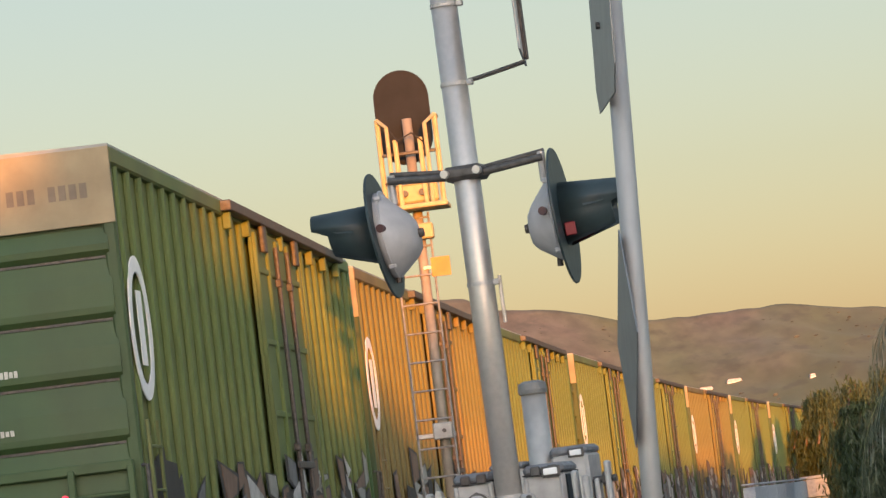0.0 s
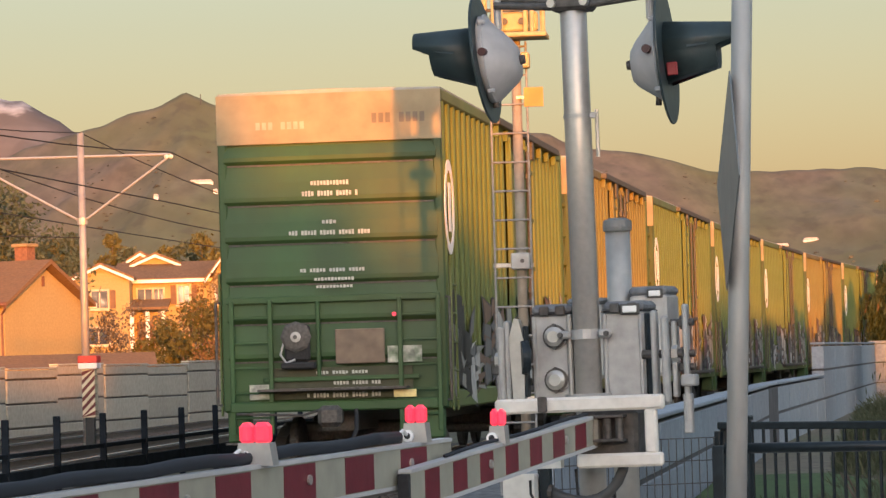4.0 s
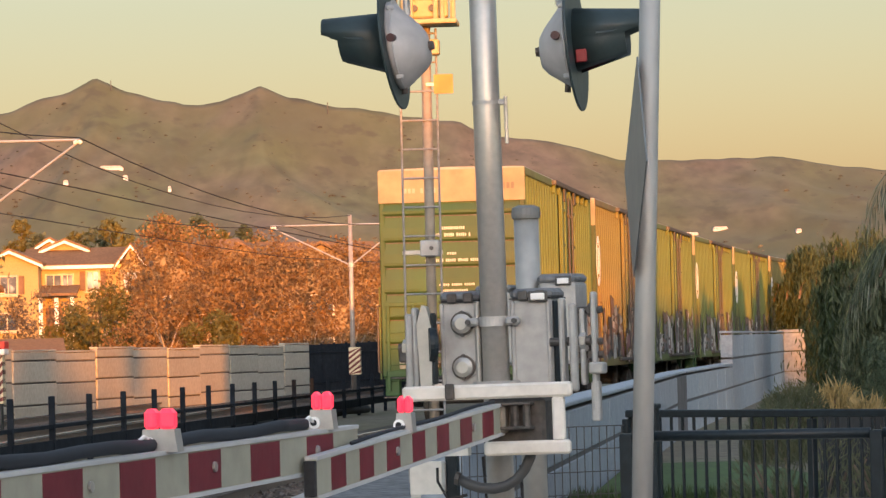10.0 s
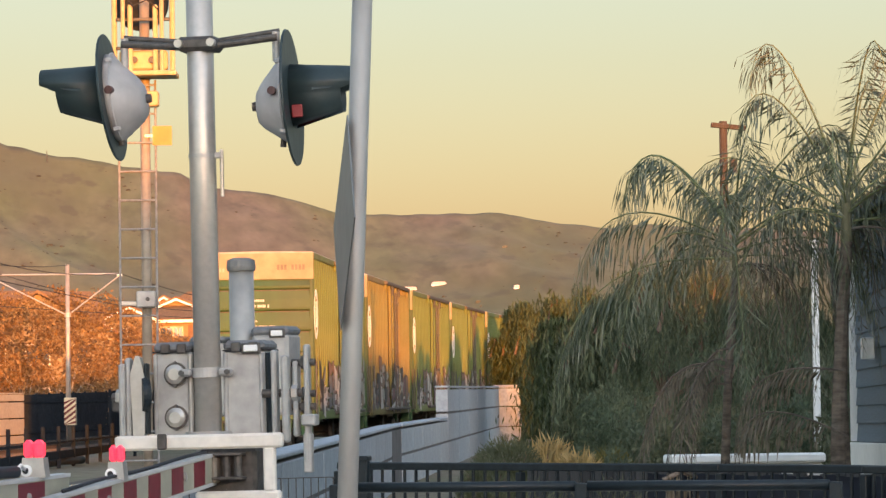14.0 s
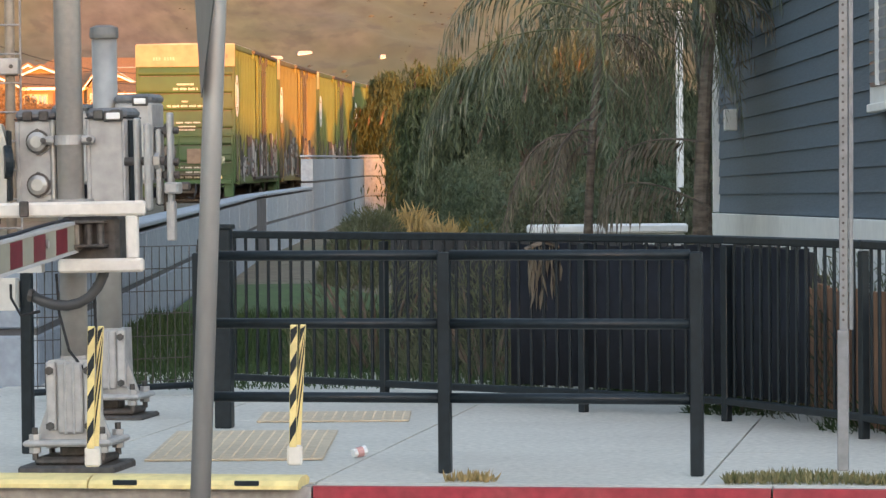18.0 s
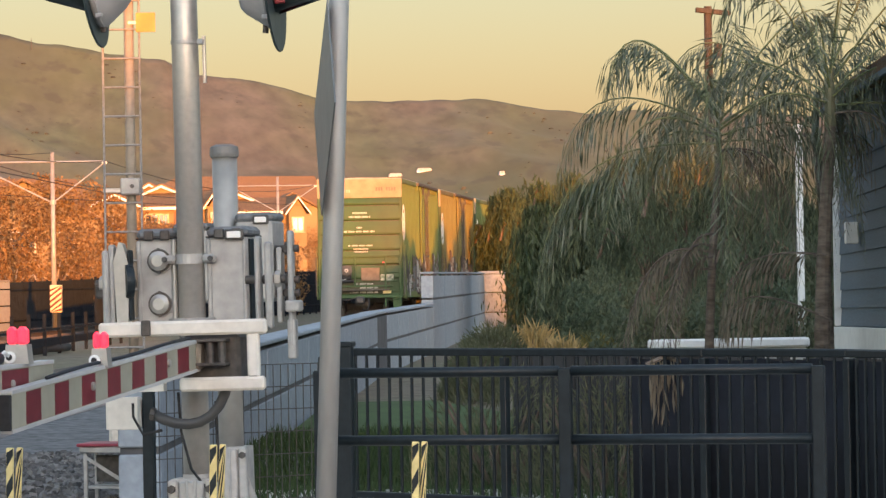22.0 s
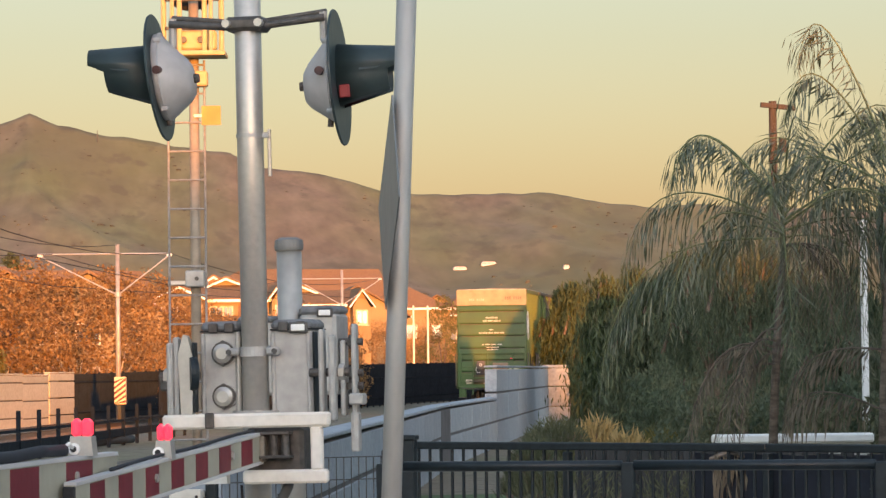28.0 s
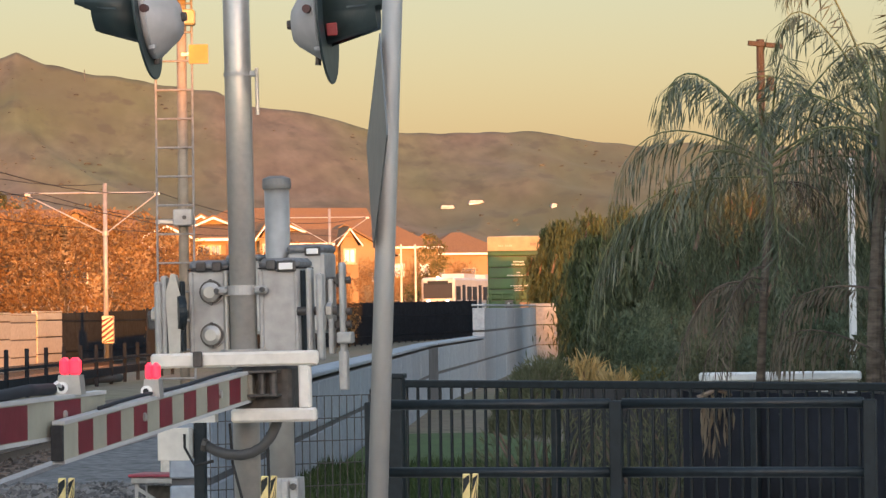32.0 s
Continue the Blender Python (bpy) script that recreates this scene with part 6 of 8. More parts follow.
line_pole(-8.8, 80, 7.0, 2.6, 2.05, 6.45, "grey steel overhead line pole with two bracket arms")
line_pole(-1.02, 128, 6.42, 2.9, 1.92, 6.07, "slim steel overhead line pole with two bracket arms")
line_pole(11.0, 197, 7.5, 2.6, 2.2, 7.0, "slim steel overhead line pole with two bracket arms")
line_pole(-14.9, 26, 6.9, 2.6, 2.2, 6.4, "grey steel overhead line pole with two bracket arms")
object_marker(-8.68, 79.6, 0.3, 0.5, 1.62, True)
object_marker(-0.95, 127.6, 0.42, 0.6, 1.59, False)
for n_, az_ in enumerate((0.0762, 0.0803)):
    y_ = 262 + 2 * n_
    lp = root("light_pole", Matrix.Translation((az_ * y_, y_, 0.0)), "short pale steel post beside the tram stop", "post", "pale posts")
    part("shaft", cy(B(), (0, 0, 0), (0, 0, 6.7), 0.09, 0.07, 10), M_CREAM, lp)
    part("cap", cy(B(), (0, 0, 6.7), (0, 0, 6.76), 0.075, 0.03, 10), M_GALV, lp)


def wire(pts, sag, r, label):
    bm = B()
    for a, b in zip(pts, pts[1:]):
        a, b = Vector(a), Vector(b)
        q = [a.lerp(b, k / 10) - Vector((0, 0, sag * 4 * (k / 10) * (1 - k / 10))) for k in range(11)]
        tube(bm, q, r, 5)
    thing("overhead_wire", bm, M_BLACKR, Matrix(), label, "wire", "overhead wires")


for dx, dz, sag in ((2.05, 6.5, 0.7), (2.0, 5.35, 0.05), (-2.55, 6.5, 0.7), (-2.5, 5.35, 0.05)):
    wire([(-14.9 + dx, 26, dz), (-8.8 + dx, 80, dz), (-1.02 + dx * 0.93, 128, dz - 0.42), (11.0 + dx, 197, dz + 0.5)], sag, 0.014, "thin black overhead tram wire")
wire([(-30, 60, 6.0), (-8.8, 80, 4.6)], 0.3, 0.012, "thin black cross-span wire")
wire([(-14.9, 26, 6.9), (-8.8, 80, 7.0), (-1.02, 128, 6.4)], 0.8, 0.012, "thin black feeder wire")


# ---- houses ----
def gable_house(m, L, D, eave, ridge, wall_m, roof_m, label, windows=(), chimney=None, over=0.45, hip=False):
    """Corner at the origin; long side along local x, gable side along local y, ridge along x."""
    h = root("house", m, label, "house", "houses")
    w = part("wall", bx(B(), (L / 2, D / 2, eave / 2), (L, D, eave)), wall_m, h)
    if not hip:
        for x in (0.0, L - 0.2):
            bm = B()
            prism(bm, [(0, eave - 0.01), (D, eave - 0.01), (D / 2, ridge - 0.08)], x, x + 0.2, pose(0, 0, 0, 90, 0, 90))
            part("gable", bm, wall_m, h)
    bm = B()
    t = 0.18
    slope = (ridge - eave) / (D / 2)
    if hip:
        o = over
        base = [(-o, -o), (L + o, -o), (L + o, D + o), (-o, D + o)]
        vs = [bm.verts.new((x, y, eave - 0.05)) for x, y in base] + [bm.verts.new((D / 2, D / 2, ridge)), bm.verts.new((max(D / 2 + 0.1, L - D / 2), D / 2, ridge))]
        for f in ((0, 1, 5, 4), (1, 2, 5), (2, 3, 4, 5), (3, 0, 4), (3, 2, 1, 0)):
            bm.faces.new([vs[i] for i in f])
    else:
        ze = eave - over * slope
        prism(bm, [(-over, ze), (D / 2, ridge), (D + over, ze), (D + over, ze + t), (D / 2, ridge + t), (-over, ze + t)], -over, L + over, pose(0, 0, 0, 90, 0, 90))
    part("roof", bm, roof_m, h)
    part("fascia", bx(B(), (L / 2, -over - 0.03, eave - over * (0 if hip else slope) + 0.06), (L + 2 * over, 0.05, 0.2)), M_WTRIM, h)
    for side, a, z, ww, hh in windows:
        if side == "b":
            c, s, g = (a, D + 0.02, z), (ww, 0.1, hh), (0, 0.06, 0)
        elif side == "f":
            c, s, g = (a, -0.02, z), (ww, 0.1, hh), (0, -0.06, 0)
        else:
            x0 = -0.02 if side == "l" else L + 0.02
            c, s, g = (x0, a, z), (0.1, ww, hh), (-0.06 if side == "l" else 0.06, 0, 0)
        fr = part("window", bx(B(), c, [q + (0.14 if i != (1 if side in "fb" else 0) else 0) for i, q in enumerate(s)], None, 0.02), mat("window_frame_tan", (0.5, 0.42, 0.32), 0.6), h, "pale framed window")
        part("pane", bx(B(), Vector(c) + Vector(g) * 0.55, [q * (0.96 if i != (1 if side in "fb" else 0) else 0.5) for i, q in enumerate(s)]), M_WINDOW, fr)
    if chimney:
        ch = part("chimney", bx(B(), (chimney[0], chimney[1], (eave + chimney[2]) / 2), (0.62, 0.62, chimney[2] - eave), None, 0.03), mat("chimney_brick", (0.22, 0.1, 0.06), 0.9, var=0.3, scale=9), h, "red-brown brick chimney")
        part("chimney_cap", bx(B(), (chimney[0], chimney[1], chimney[2] + 0.06), (0.8, 0.8, 0.14), None, 0.02), M_STUCCO2, ch)
    return h


# nearest house beyond the sound wall: gable end towards the line
near_house = gable_house(Matrix.Translation((-16.07, 144.8, -0.3)) @ pose(0, 0, 0, 0, 0, 152), 14, 5.4, 4.75, 6.25, M_STUCCO, M_ROOF,
                         "cream stucco house with a brown tiled gable roof", chimney=(1.2, 2.2, 7.0), windows=(("b", 2.4, 3.75, 2.0, 0.8),))
M_GUTTER_BROWN = mat("gutter_brown", (0.16, 0.07, 0.045), 0.6)
part("gutter", bx(B(), (7.0, 5.9, 4.62), (14.9, 0.12, 0.16), None, 0.03), M_GUTTER_BROWN, near_house, "dark brown eaves gutter")
part("downspout", tube(B(), [(-0.35, 5.88, 4.55), (-0.3, 5.8, 4.4), (0.06, 5.5, 4.2), (0.06, 5.48, 0.2)], 0.05, 8), M_GUTTER_BROWN, near_house, "brown downspout with an elbow")
part("gable_vent", bx(B(), (-0.02, 2.7, 5.55), (0.06, 0.16, 0.42), None, 0.01), M_GUTTER_BROWN, near_house, "narrow gable vent slot")
part("mullion", bx(B(), (2.4, 5.52, 3.75), (0.07, 0.08, 0.82), None, 0.01), M_WTRIM, near_house)
part("roof_vent", bx(B(), (6.2, 3.4, 6.2), (0.9, 0.5, 0.4), None, 0.08), M_ROOF, near_house, "low roof vent")
part("vent_pipe", cy(B(), (8.1, 3.2, 6.0), (8.1, 3.2, 6.75), 0.12, None, 10), M_WTRIM, near_house, "pale vent pipe")
gv = root("wall_lamp", Matrix.Translation((-22.20, 141.56, 3.42)), "small black lamp on a curved arm on the house wall", "wall lamp")
part("arm", tube(B(), [(0.35, 0.55, -0.5), (0.35, 0.5, 0.0), (0.15, 0.25, 0.14), (-0.1, 0.0, 0.08)], 0.025, 8), M_BLACKP, gv)
part("shade", lathe(B(), [(0.05, 0.1), (0.14, -0.05), (0.12, -0.07)], 12, Matrix.Translation((-0.1, 0, 0))), M_BLACKP, gv)
low = root("shed", Matrix.Translation((-19.5, 128, -0.3)) @ pose(0, 0, 0, 0, 0, 9), "long low shed roof in brown tile behind the wall", "shed")
part("shed_wall", bx(B(), (3.0, 0.5, 1.0), (9, 3, 2.0)), M_STUCCO2, low)
bm = B()
prism(bm, [(-0.5, 2.0), (1.0, 2.5), (2.5, 2.0), (2.5, 1.9), (-0.5, 1.9)], -1.8, 8.0, pose(0, 0, 0, 90, 0, 90))
part("roof", bm, M_ROOF, low)


def storey_windows(L, D, e):
    """Two rows of windows on the three sides that face the line."""
    out = []
    for z, hh in ((e * 0.3, 1.4), (e * 0.74, 1.2)):
        for side, w in (("f", L), ("l", D)):
            k = max(2, int(w / 2.6))
            for j in range(k):
                out.append((side, w * (j + 0.5) / k, z, 1.4 if (j + len(out)) % 3 else 0.9, hh))
    return out


def winged_house(place=Matrix.Translation((0, 200, -0.4)), stucco=M_STUCCO):
    """Two-storey house whose gabled wings of different depth face the line."""
    h = root("house", Matrix.Translation((0, 200, -0.4)), "two-storey cream house with several gabled wings and shuttered windows", "house", "houses")
    shutter, frame_m = mat("brown_shutter", (0.16, 0.085, 0.05), 0.7), mat("window_frame_tan", (0.5, 0.42, 0.32), 0.6)

    def wall(x0, x1, z1, y, deep):
        return part("wall", bx(B(), ((x0 + x1) / 2, y + deep / 2, z1 / 2), (x1 - x0, deep, z1)), stucco, h)

    def gable(x0, x1, ze, zp, y, deep):
        """Front gable with a roof that runs back from it."""
        xm = (x0 + x1) / 2
        wall(x0 + 0.3, x1 - 0.3, ze, y, deep)
        part("gable", prism(B(), [(x0 + 0.3, ze - 0.01), (x1 - 0.3, ze - 0.01), (xm, zp - 0.12)], -deep, 0, Matrix.Translation((0, y, 0)) @ pose(0, 0, 0, 90, 0, 0)), stucco, h)
        part("roof", prism(B(), [(x0, ze), (xm, zp), (x1, ze), (x1, ze + 0.16), (xm, zp + 0.16), (x0, ze + 0.16)], -deep, 0.4, Matrix.Translation((0, y, 0)) @ pose(0, 0, 0, 90, 0, 0)), M_ROOF2, h)
        for sx, xe in ((1, x0), (-1, x1)):
            part("barge_board", prism(B(), [(xe, ze - 0.14), (xm, zp - 0.14), (xm, zp + 0.02), (xe, ze + 0.02)], 0.41, 0.47, Matrix.Translation((0, y, 0)) @ pose(0, 0, 0, 90, 0, 0)), M_WTRIM, h)

    def win(x, z, ww, hh, y, shutters=True):
        f = part("window", bx(B(), (x, y - 0.03, z), (ww + 0.22, 0.12, hh + 0.22), None, 0.02), frame_m, h, "pale framed window")
        part("pane", bx(B(), (x, y - 0.1, z), (ww, 0.04, hh)), M_WINDOW, f)
        part("glazing_bar", bx(B(), (x, y - 0.13, z), (0.06, 0.03, hh)), frame_m, f)
        part("window_sill", bx(B(), (x, y - 0.1, z - hh / 2 - 0.14), (ww + 0.36, 0.2, 0.08), None, 0.01), frame_m, f)
        if shutters:
            for sx in (-1, 1):
                part("shutter", bx(B(), (x + sx * (ww / 2 + 0.3), y - 0.06, z), (0.3, 0.06, hh + 0.1), None, 0.01), shutter, f, "dark brown shutter")

    # main block, ridge along the street
    wall(-20.0, -14.6, 7.0, 2.0, 7.0)
    part("roof", prism(B(), [(1.5, 7.0), (5.5, 8.05), (9.5, 7.0), (9.5, 7.16), (5.5, 8.22), (1.5, 7.16)], -20.6, -14.2, pose(0, 0, 0, 90, 0, 90)), M_ROOF2, h)
    part("fascia", bx(B(), (-17.1, 1.46, 7.0), (6.0, 0.06, 0.2)), M_WTRIM, h, "white fascia board")
    gable(-22.9, -19.1, 7.1, 7.95, 0.0, 8.0)
    gable(-15.1, -13.2, 6.9, 8.15, 0.6, 8.0)
    gable(-19.8, -16.8, 8.0, 8.62, 5.0, 5.0)
    gable(-20.2, -18.5, 8.3, 8.8, 7.0, 4.0)
    win(-21.1, 6.0, 0.9, 0.95, 0.0)
    win(-18.7, 6.15, 0.8, 0.8, 2.0, False)
    win(-17.9, 6.15, 0.5, 0.8, 2.0, False)
    win(-16.45, 6.2, 0.62, 1.0, 2.0)
    win(-14.15, 6.1, 0.7, 0.9, 0.6, False)
    win(-21.2, 3.9, 1.2, 0.9, 0.0, False)
    win(-15.6, 3.8, 1.1, 1.1, 2.0, False)
    # porch between the wings
    part("porch_roof", prism(B(), [(-0.2, 5.35), (2.0, 5.85), (2.0, 6.0), (-0.2, 5.5)], -19.6, -17.2, pose(0, 0, 0, 90, 0, 90)), M_ROOF2, h)
    for x in (-19.3, -18.4, -17.5):
        part("porch_post", bx(B(), (x, 0.0, 2.6), (0.22, 0.22, 5.3), None, 0.02), M_WTRIM, h)
    h.matrix_basis = place
    part("door", bx(B(), (-18.7, 1.96, 3.6), (1.0, 0.1, 2.2), None, 0.01), shutter, h, "dark brown front door")
    return h


winged_house()
for x_, d_, rz_ in ((5.2, 236, -7), (12.0, 256, 5)):
    winged_house(Matrix.Translation((x_, d_, -0.3)) @ pose(0, 0, 0, 0, 0, rz_) @ Matrix.Translation((18.0, 0, 0)), M_STUCCO2)
HOUSES = [(-0.1185, 250, 11, 9, 6.6, 9.6, -14, True), (-0.082, 235, 10, 9, 6.2, 8.9, 60, False),
          (-0.045, 225, 9, 8, 6.6, 8.8, 98, False), (-0.022, 232, 9, 8, 6.6, 8.8, 80, False), (0.002, 215, 9, 8, 6.2, 8.2, 95, False),
          (0.05, 312, 9, 7, 8.0, 10.2, 94, False), (0.063, 330, 8, 7, 8.0, 10.2, 6, True),
          (0.074, 322, 8, 9, 7.4, 9.9, 92, False), (0.083, 345, 9, 8, 7.6, 9.8, 12, True), (0.0945, 350, 8, 8, 7.2, 9.6, 84, False), (0.104, 356, 9, 8, 7.0, 9.2, 5, True),
          (-0.065, 290, 12, 9, 8.4, 11.2, 5, True), (-0.03, 300, 12, 9, 8.4, 11.0, 30, False), (0.012, 310, 12, 9, 8.6, 11.2, 0, True), (0.035, 330, 12, 9, 9.0, 11.8, 15, False)]
for i, (az, d, L, D, e, r, rz, hip) in enumerate(HOUSES):
    if d > 214:
        e, r = e + 0.1, r + 0.2
    gable_house(Matrix.Translation((az * d, d, -0.4)) @ pose(0, 0, 0, 0, 0, rz), L, D, e, r, M_STUCCO if i % 2 == 0 and d < 214 else M_STUCCO2, M_ROOF2 if i % 3 == 1 else M_ROOF,
                "two-storey stucco house with a brown tiled roof", windows=storey_windows(L, D, e), hip=hip)

# ---- trees on the far side ----
for i, (az, d, h, sp) in enumerate(((-0.0605, 140, 7.4, 2.2), (-0.05, 146, 6.1, 2.3), (-0.068, 150, 5.6, 2.3), (-0.041, 142, 5.3, 2.2), (-0.031, 150, 5.9, 2.4),
                                    (-0.02, 145, 5.4, 2.3), (-0.008, 152, 5.9, 2.5), (0.004, 158, 5.7, 2.5), (0.016, 165, 6.1, 2.7), (0.028, 172, 5.7, 2.7),
                                    (0.04, 182, 6.2, 2.8), (0.053, 190, 6.3, 2.9), (0.066, 300, 6.2, 3.2), (0.08, 305, 6.0, 3.2), (0.094, 312, 6.4, 3.2), (0.058, 275, 6.2, 3.0))):
    tree("autumn_tree", (az * d, d, -0.3), h + (-1.1 if 0.012 < az < 0.06 else 0.9 if -0.055 < az < 0.06 else 0.1), sp, 7600, 0.07, L_AUTUMN, "thin autumn tree with orange-brown leaves", 20 + i, 0.1, 0.1, 0.12, 20, 0.6, M_PALEBARK)
for i, (az, d, h, sp) in enumerate(((0.0245, 216, 5.6, 2.6), (0.034, 222, 5.2, 2.6), (0.043, 226, 5.7, 2.7), (0.0525, 232, 5.0, 2.4))):
    tree("autumn_tree", (az * d, d, -0.3), h, sp, 5200, 0.085, L_AUTUMN, "thin autumn tree with orange-brown leaves", 90 + i, 0.1, 0.1, 0.12, 20, 0.6, M_PALEBARK)
for i, (az, d, h, sp) in enumerate(((-0.079, 143, 4.6, 2.0), (-0.088, 146, 3.6, 1.6), (-0.046, 138, 3.4, 1.6), (0.0845, 300, 9.0, 2.0))):
    tree("green_tree", (az * d, d, -0.3), h, sp, 4500, 0.09, L_OLIVE, "small olive-green tree behind the wall", 50 + i, 0.1, 0.0, 0.1, 12)
for i, (x, y, h, sp) in enumerate(((-15.9, 153, 4.6, 1.1), (-15.0, 156, 5.2, 1.3), (-13.9, 158, 4.5, 1.2))):
    tree("dry_tree", (x, y, -0.3), h, sp, 1700, 0.075, L_DRY, "half-bare small tree with pale branches beside the house", 70 + i, 0.09, 0.1, 0.1, 22, 0.5, M_PALEBARK)
tree("pine_tree", (-23.6, 172, -0.3), 11.0, 4.6, 11000, 0.14, L_DARK, "large dark green tree behind the house", 61, 0.3, 0.1, 0.2, 26)
tree("pine_tree", (-30.5, 165, -0.3), 11.5, 4.6, 9000, 0.14, L_DARK, "large dark green tree behind the house", 62, 0.3, 0.1, 0.2, 24)
for i in range(16):
    az = -0.15 + i * 0.0075
    tree("far_tree", (az * 350, 350 + (i * 37) % 23, -0.5), 15.2 + (i * 29 % 7) * 0.35, 2.8, 1800, 0.28, L_DARK if i % 2 else L_OLIVE, "distant green tree behind the roofs", 80 + i, 0.2, 0.1, 0.25, 10)

# overhead communication masts on the skyline
for az, el, h in ((-0.0752, 0.0745, 26), (-0.0135, 0.0675, 22)):
    bm = B()
    cy(bm, (0, 0, -12), (0, 0, h * 0.42), 0.8, 0.25, 6)
    thing("radio_mast", bm, M_STEELD, Matrix.Translation((az * 2580, 2580, el * 2580)), "slender radio mast on the hill crest", "radio mast", "radio masts")


# ---- grey house on the right ----
def grey_house():
    """Clapboard side wall receding from its far corner towards the road."""
    far, near = Vector((7.43, 34.0, 0)), Vector((5.5, 18.0, 0))
    d = (near - far).normalized()
    ang = math.degrees(math.atan2(d.y, d.x))
    h = root("grey_house", Matrix.Translation(far) @ pose(0, 0, 0, 0, -0.6, 0) @ pose(0, 0, 0, 0, 0, ang), "slate grey clapboard house with white trim", "house")
    h.matrix_basis = Matrix.Translation(far) @ pose(0, 0, 0, 0, 0, ang) @ pose(0, 0, 0, 0, -0.6, 0)
    L = 14.4
    zb, lap = 1.03, 0.175
    part("wall", bx(B(), (L / 2, 4.0, 1.6), (L, 7.9, 3.2)), M_SIDING, h)
    me = bpy.data.meshes.new("clapboard")
    bm = B()
    prism(bm, [(0, 0), (-0.024, 0), (-0.008, lap + 0.012), (0, lap + 0.012)], 0, L, pose(0, 0, 0, 90, 0, 90))
    bm.to_mesh(me)
    bm.free()
    me.materials.append(M_SIDING)
    for i in range(12):
        ob = new("clapboard", me)
        ob.matrix_basis = pose(0, 0.05, zb + i * lap)
        ob.parent = h
    part("skirt_board", bx(B(), (L / 2 - 0.06, 0.0, zb - 0.62), (L + 0.14, 0.1, 1.22), None, 0.006), M_WTRIM, h, "white skirting band")
    part("corner_board", bx(B(), (-0.02, 0.02, zb + 1.1), (0.05, 0.1, 2.2), None, 0.005), M_WTRIM, h)
    part("fascia", bx(B(), (L / 2, -0.12, zb + 2.16), (L + 0.1, 0.04, 0.14), None, 0.006), M_SIDING, h, "dark fascia board")
    bm = B()
    prism(bm, [(-0.14, zb + 2.24), (4.0, zb + 3.3), (8.0, zb + 2.24), (8.0, zb + 2.14), (-0.14, zb + 2.14)], -0.05, L + 0.05, pose(0, 0, 0, 90, 0, 90))
    part("roof", bm, M_ROOF2, h)
    w = part("window", bx(B(), (11.95, 0.0, 2.35), (1.1, 0.1, 1.16), None, 0.01), M_WTRIM, h, "white framed sash window")
    part("pane", bx(B(), (11.95, -0.025, 2.37), (0.88, 0.08, 0.94)), mat("dim_pane", (0.1, 0.115, 0.135), 0.3), w, "dim window glass with closed blinds")
    for k in range(13):
        part("blind_slat", bx(B(), (11.95, -0.066, 1.95 + k * 0.07), (0.84, 0.006, 0.05)), mat("blind_grey", (0.2, 0.215, 0.235), 0.7), w)
    part("mullion", bx(B(), (11.95, -0.075, 2.37), (0.04, 0.03, 0.94)), M_WTRIM, w)
    part("window_sill", bx(B(), (11.95, -0.04, 1.76), (1.14, 0.06, 0.06), None, 0.008), M_WTRIM, w)
    part("pipe_box", bx(B(), (2.0, -0.05, 1.9), (0.13, 0.12, 0.2), None, 0.01), M_WTRIM, h, "white vent box")
    return h


grey_house()


# ---- palms ----
def frond(bm_r, rng, base, ang, length, rise, droop, leaflets=50):
    """The midrib goes into bm_r; returns leaflet centres and vectors. It arches up and then hangs."""
    d = Vector((math.cos(ang), math.sin(ang), 0))
    side = Vector((-d.y, d.x, 0))
    pts = []
    for k in range(13):
        u = k / 12
        out = length * (math.sin(u * 1.45) * 0.72)
        z = rise * math.sin(min(1.0, u * 1.25) * math.pi / 2) - droop * u ** 2.6
        pts.append(Vector(base) + d * out + Vector((0, 0, z)) + side * 0.08 * length * u * u * math.sin(ang * 3))
    for k in range(12):
        cy(bm_r, pts[k], pts[k + 1], 0.012 * (1 - k / 14), 0.012 * (1 - (k + 1) / 14), 5)
    c, a, b = [], [], []
    for i in range(leaflets):
        u = 0.14 + 0.86 * i / (leaflets - 1)
        k = min(11, int(u * 12))
        p = pts[k].lerp(pts[k + 1], u * 12 - k)
        t = (pts[k + 1] - pts[k]).normalized()
        ln = length * 0.2 * math.sin(0.25 + u * 2.5) * (0.8 + 0.4 * rng.random())
        for s in (-1, 1):
            o = (side * s * (0.28 + 0.4 * rng.random()) + t * 0.35 + Vector((0, 0, -0.95 + 0.7 * rng.random()))).normalized()
            q = p + o * ln * 0.5
            c.append(q)
            a.append(o * ln * 0.5)
            b.append(t * 0.0082)
            # hanging tip
            o2 = (o * 0.45 + Vector((0, 0, -1))).normalized()
            e = p + o * ln * 0.96
            hang = ln * rng.uniform(0.16, 0.4)
            c.append(e + o2 * hang)
            a.append(o2 * hang * 1.04)
            b.append(t * 0.007)
    return c, a, b


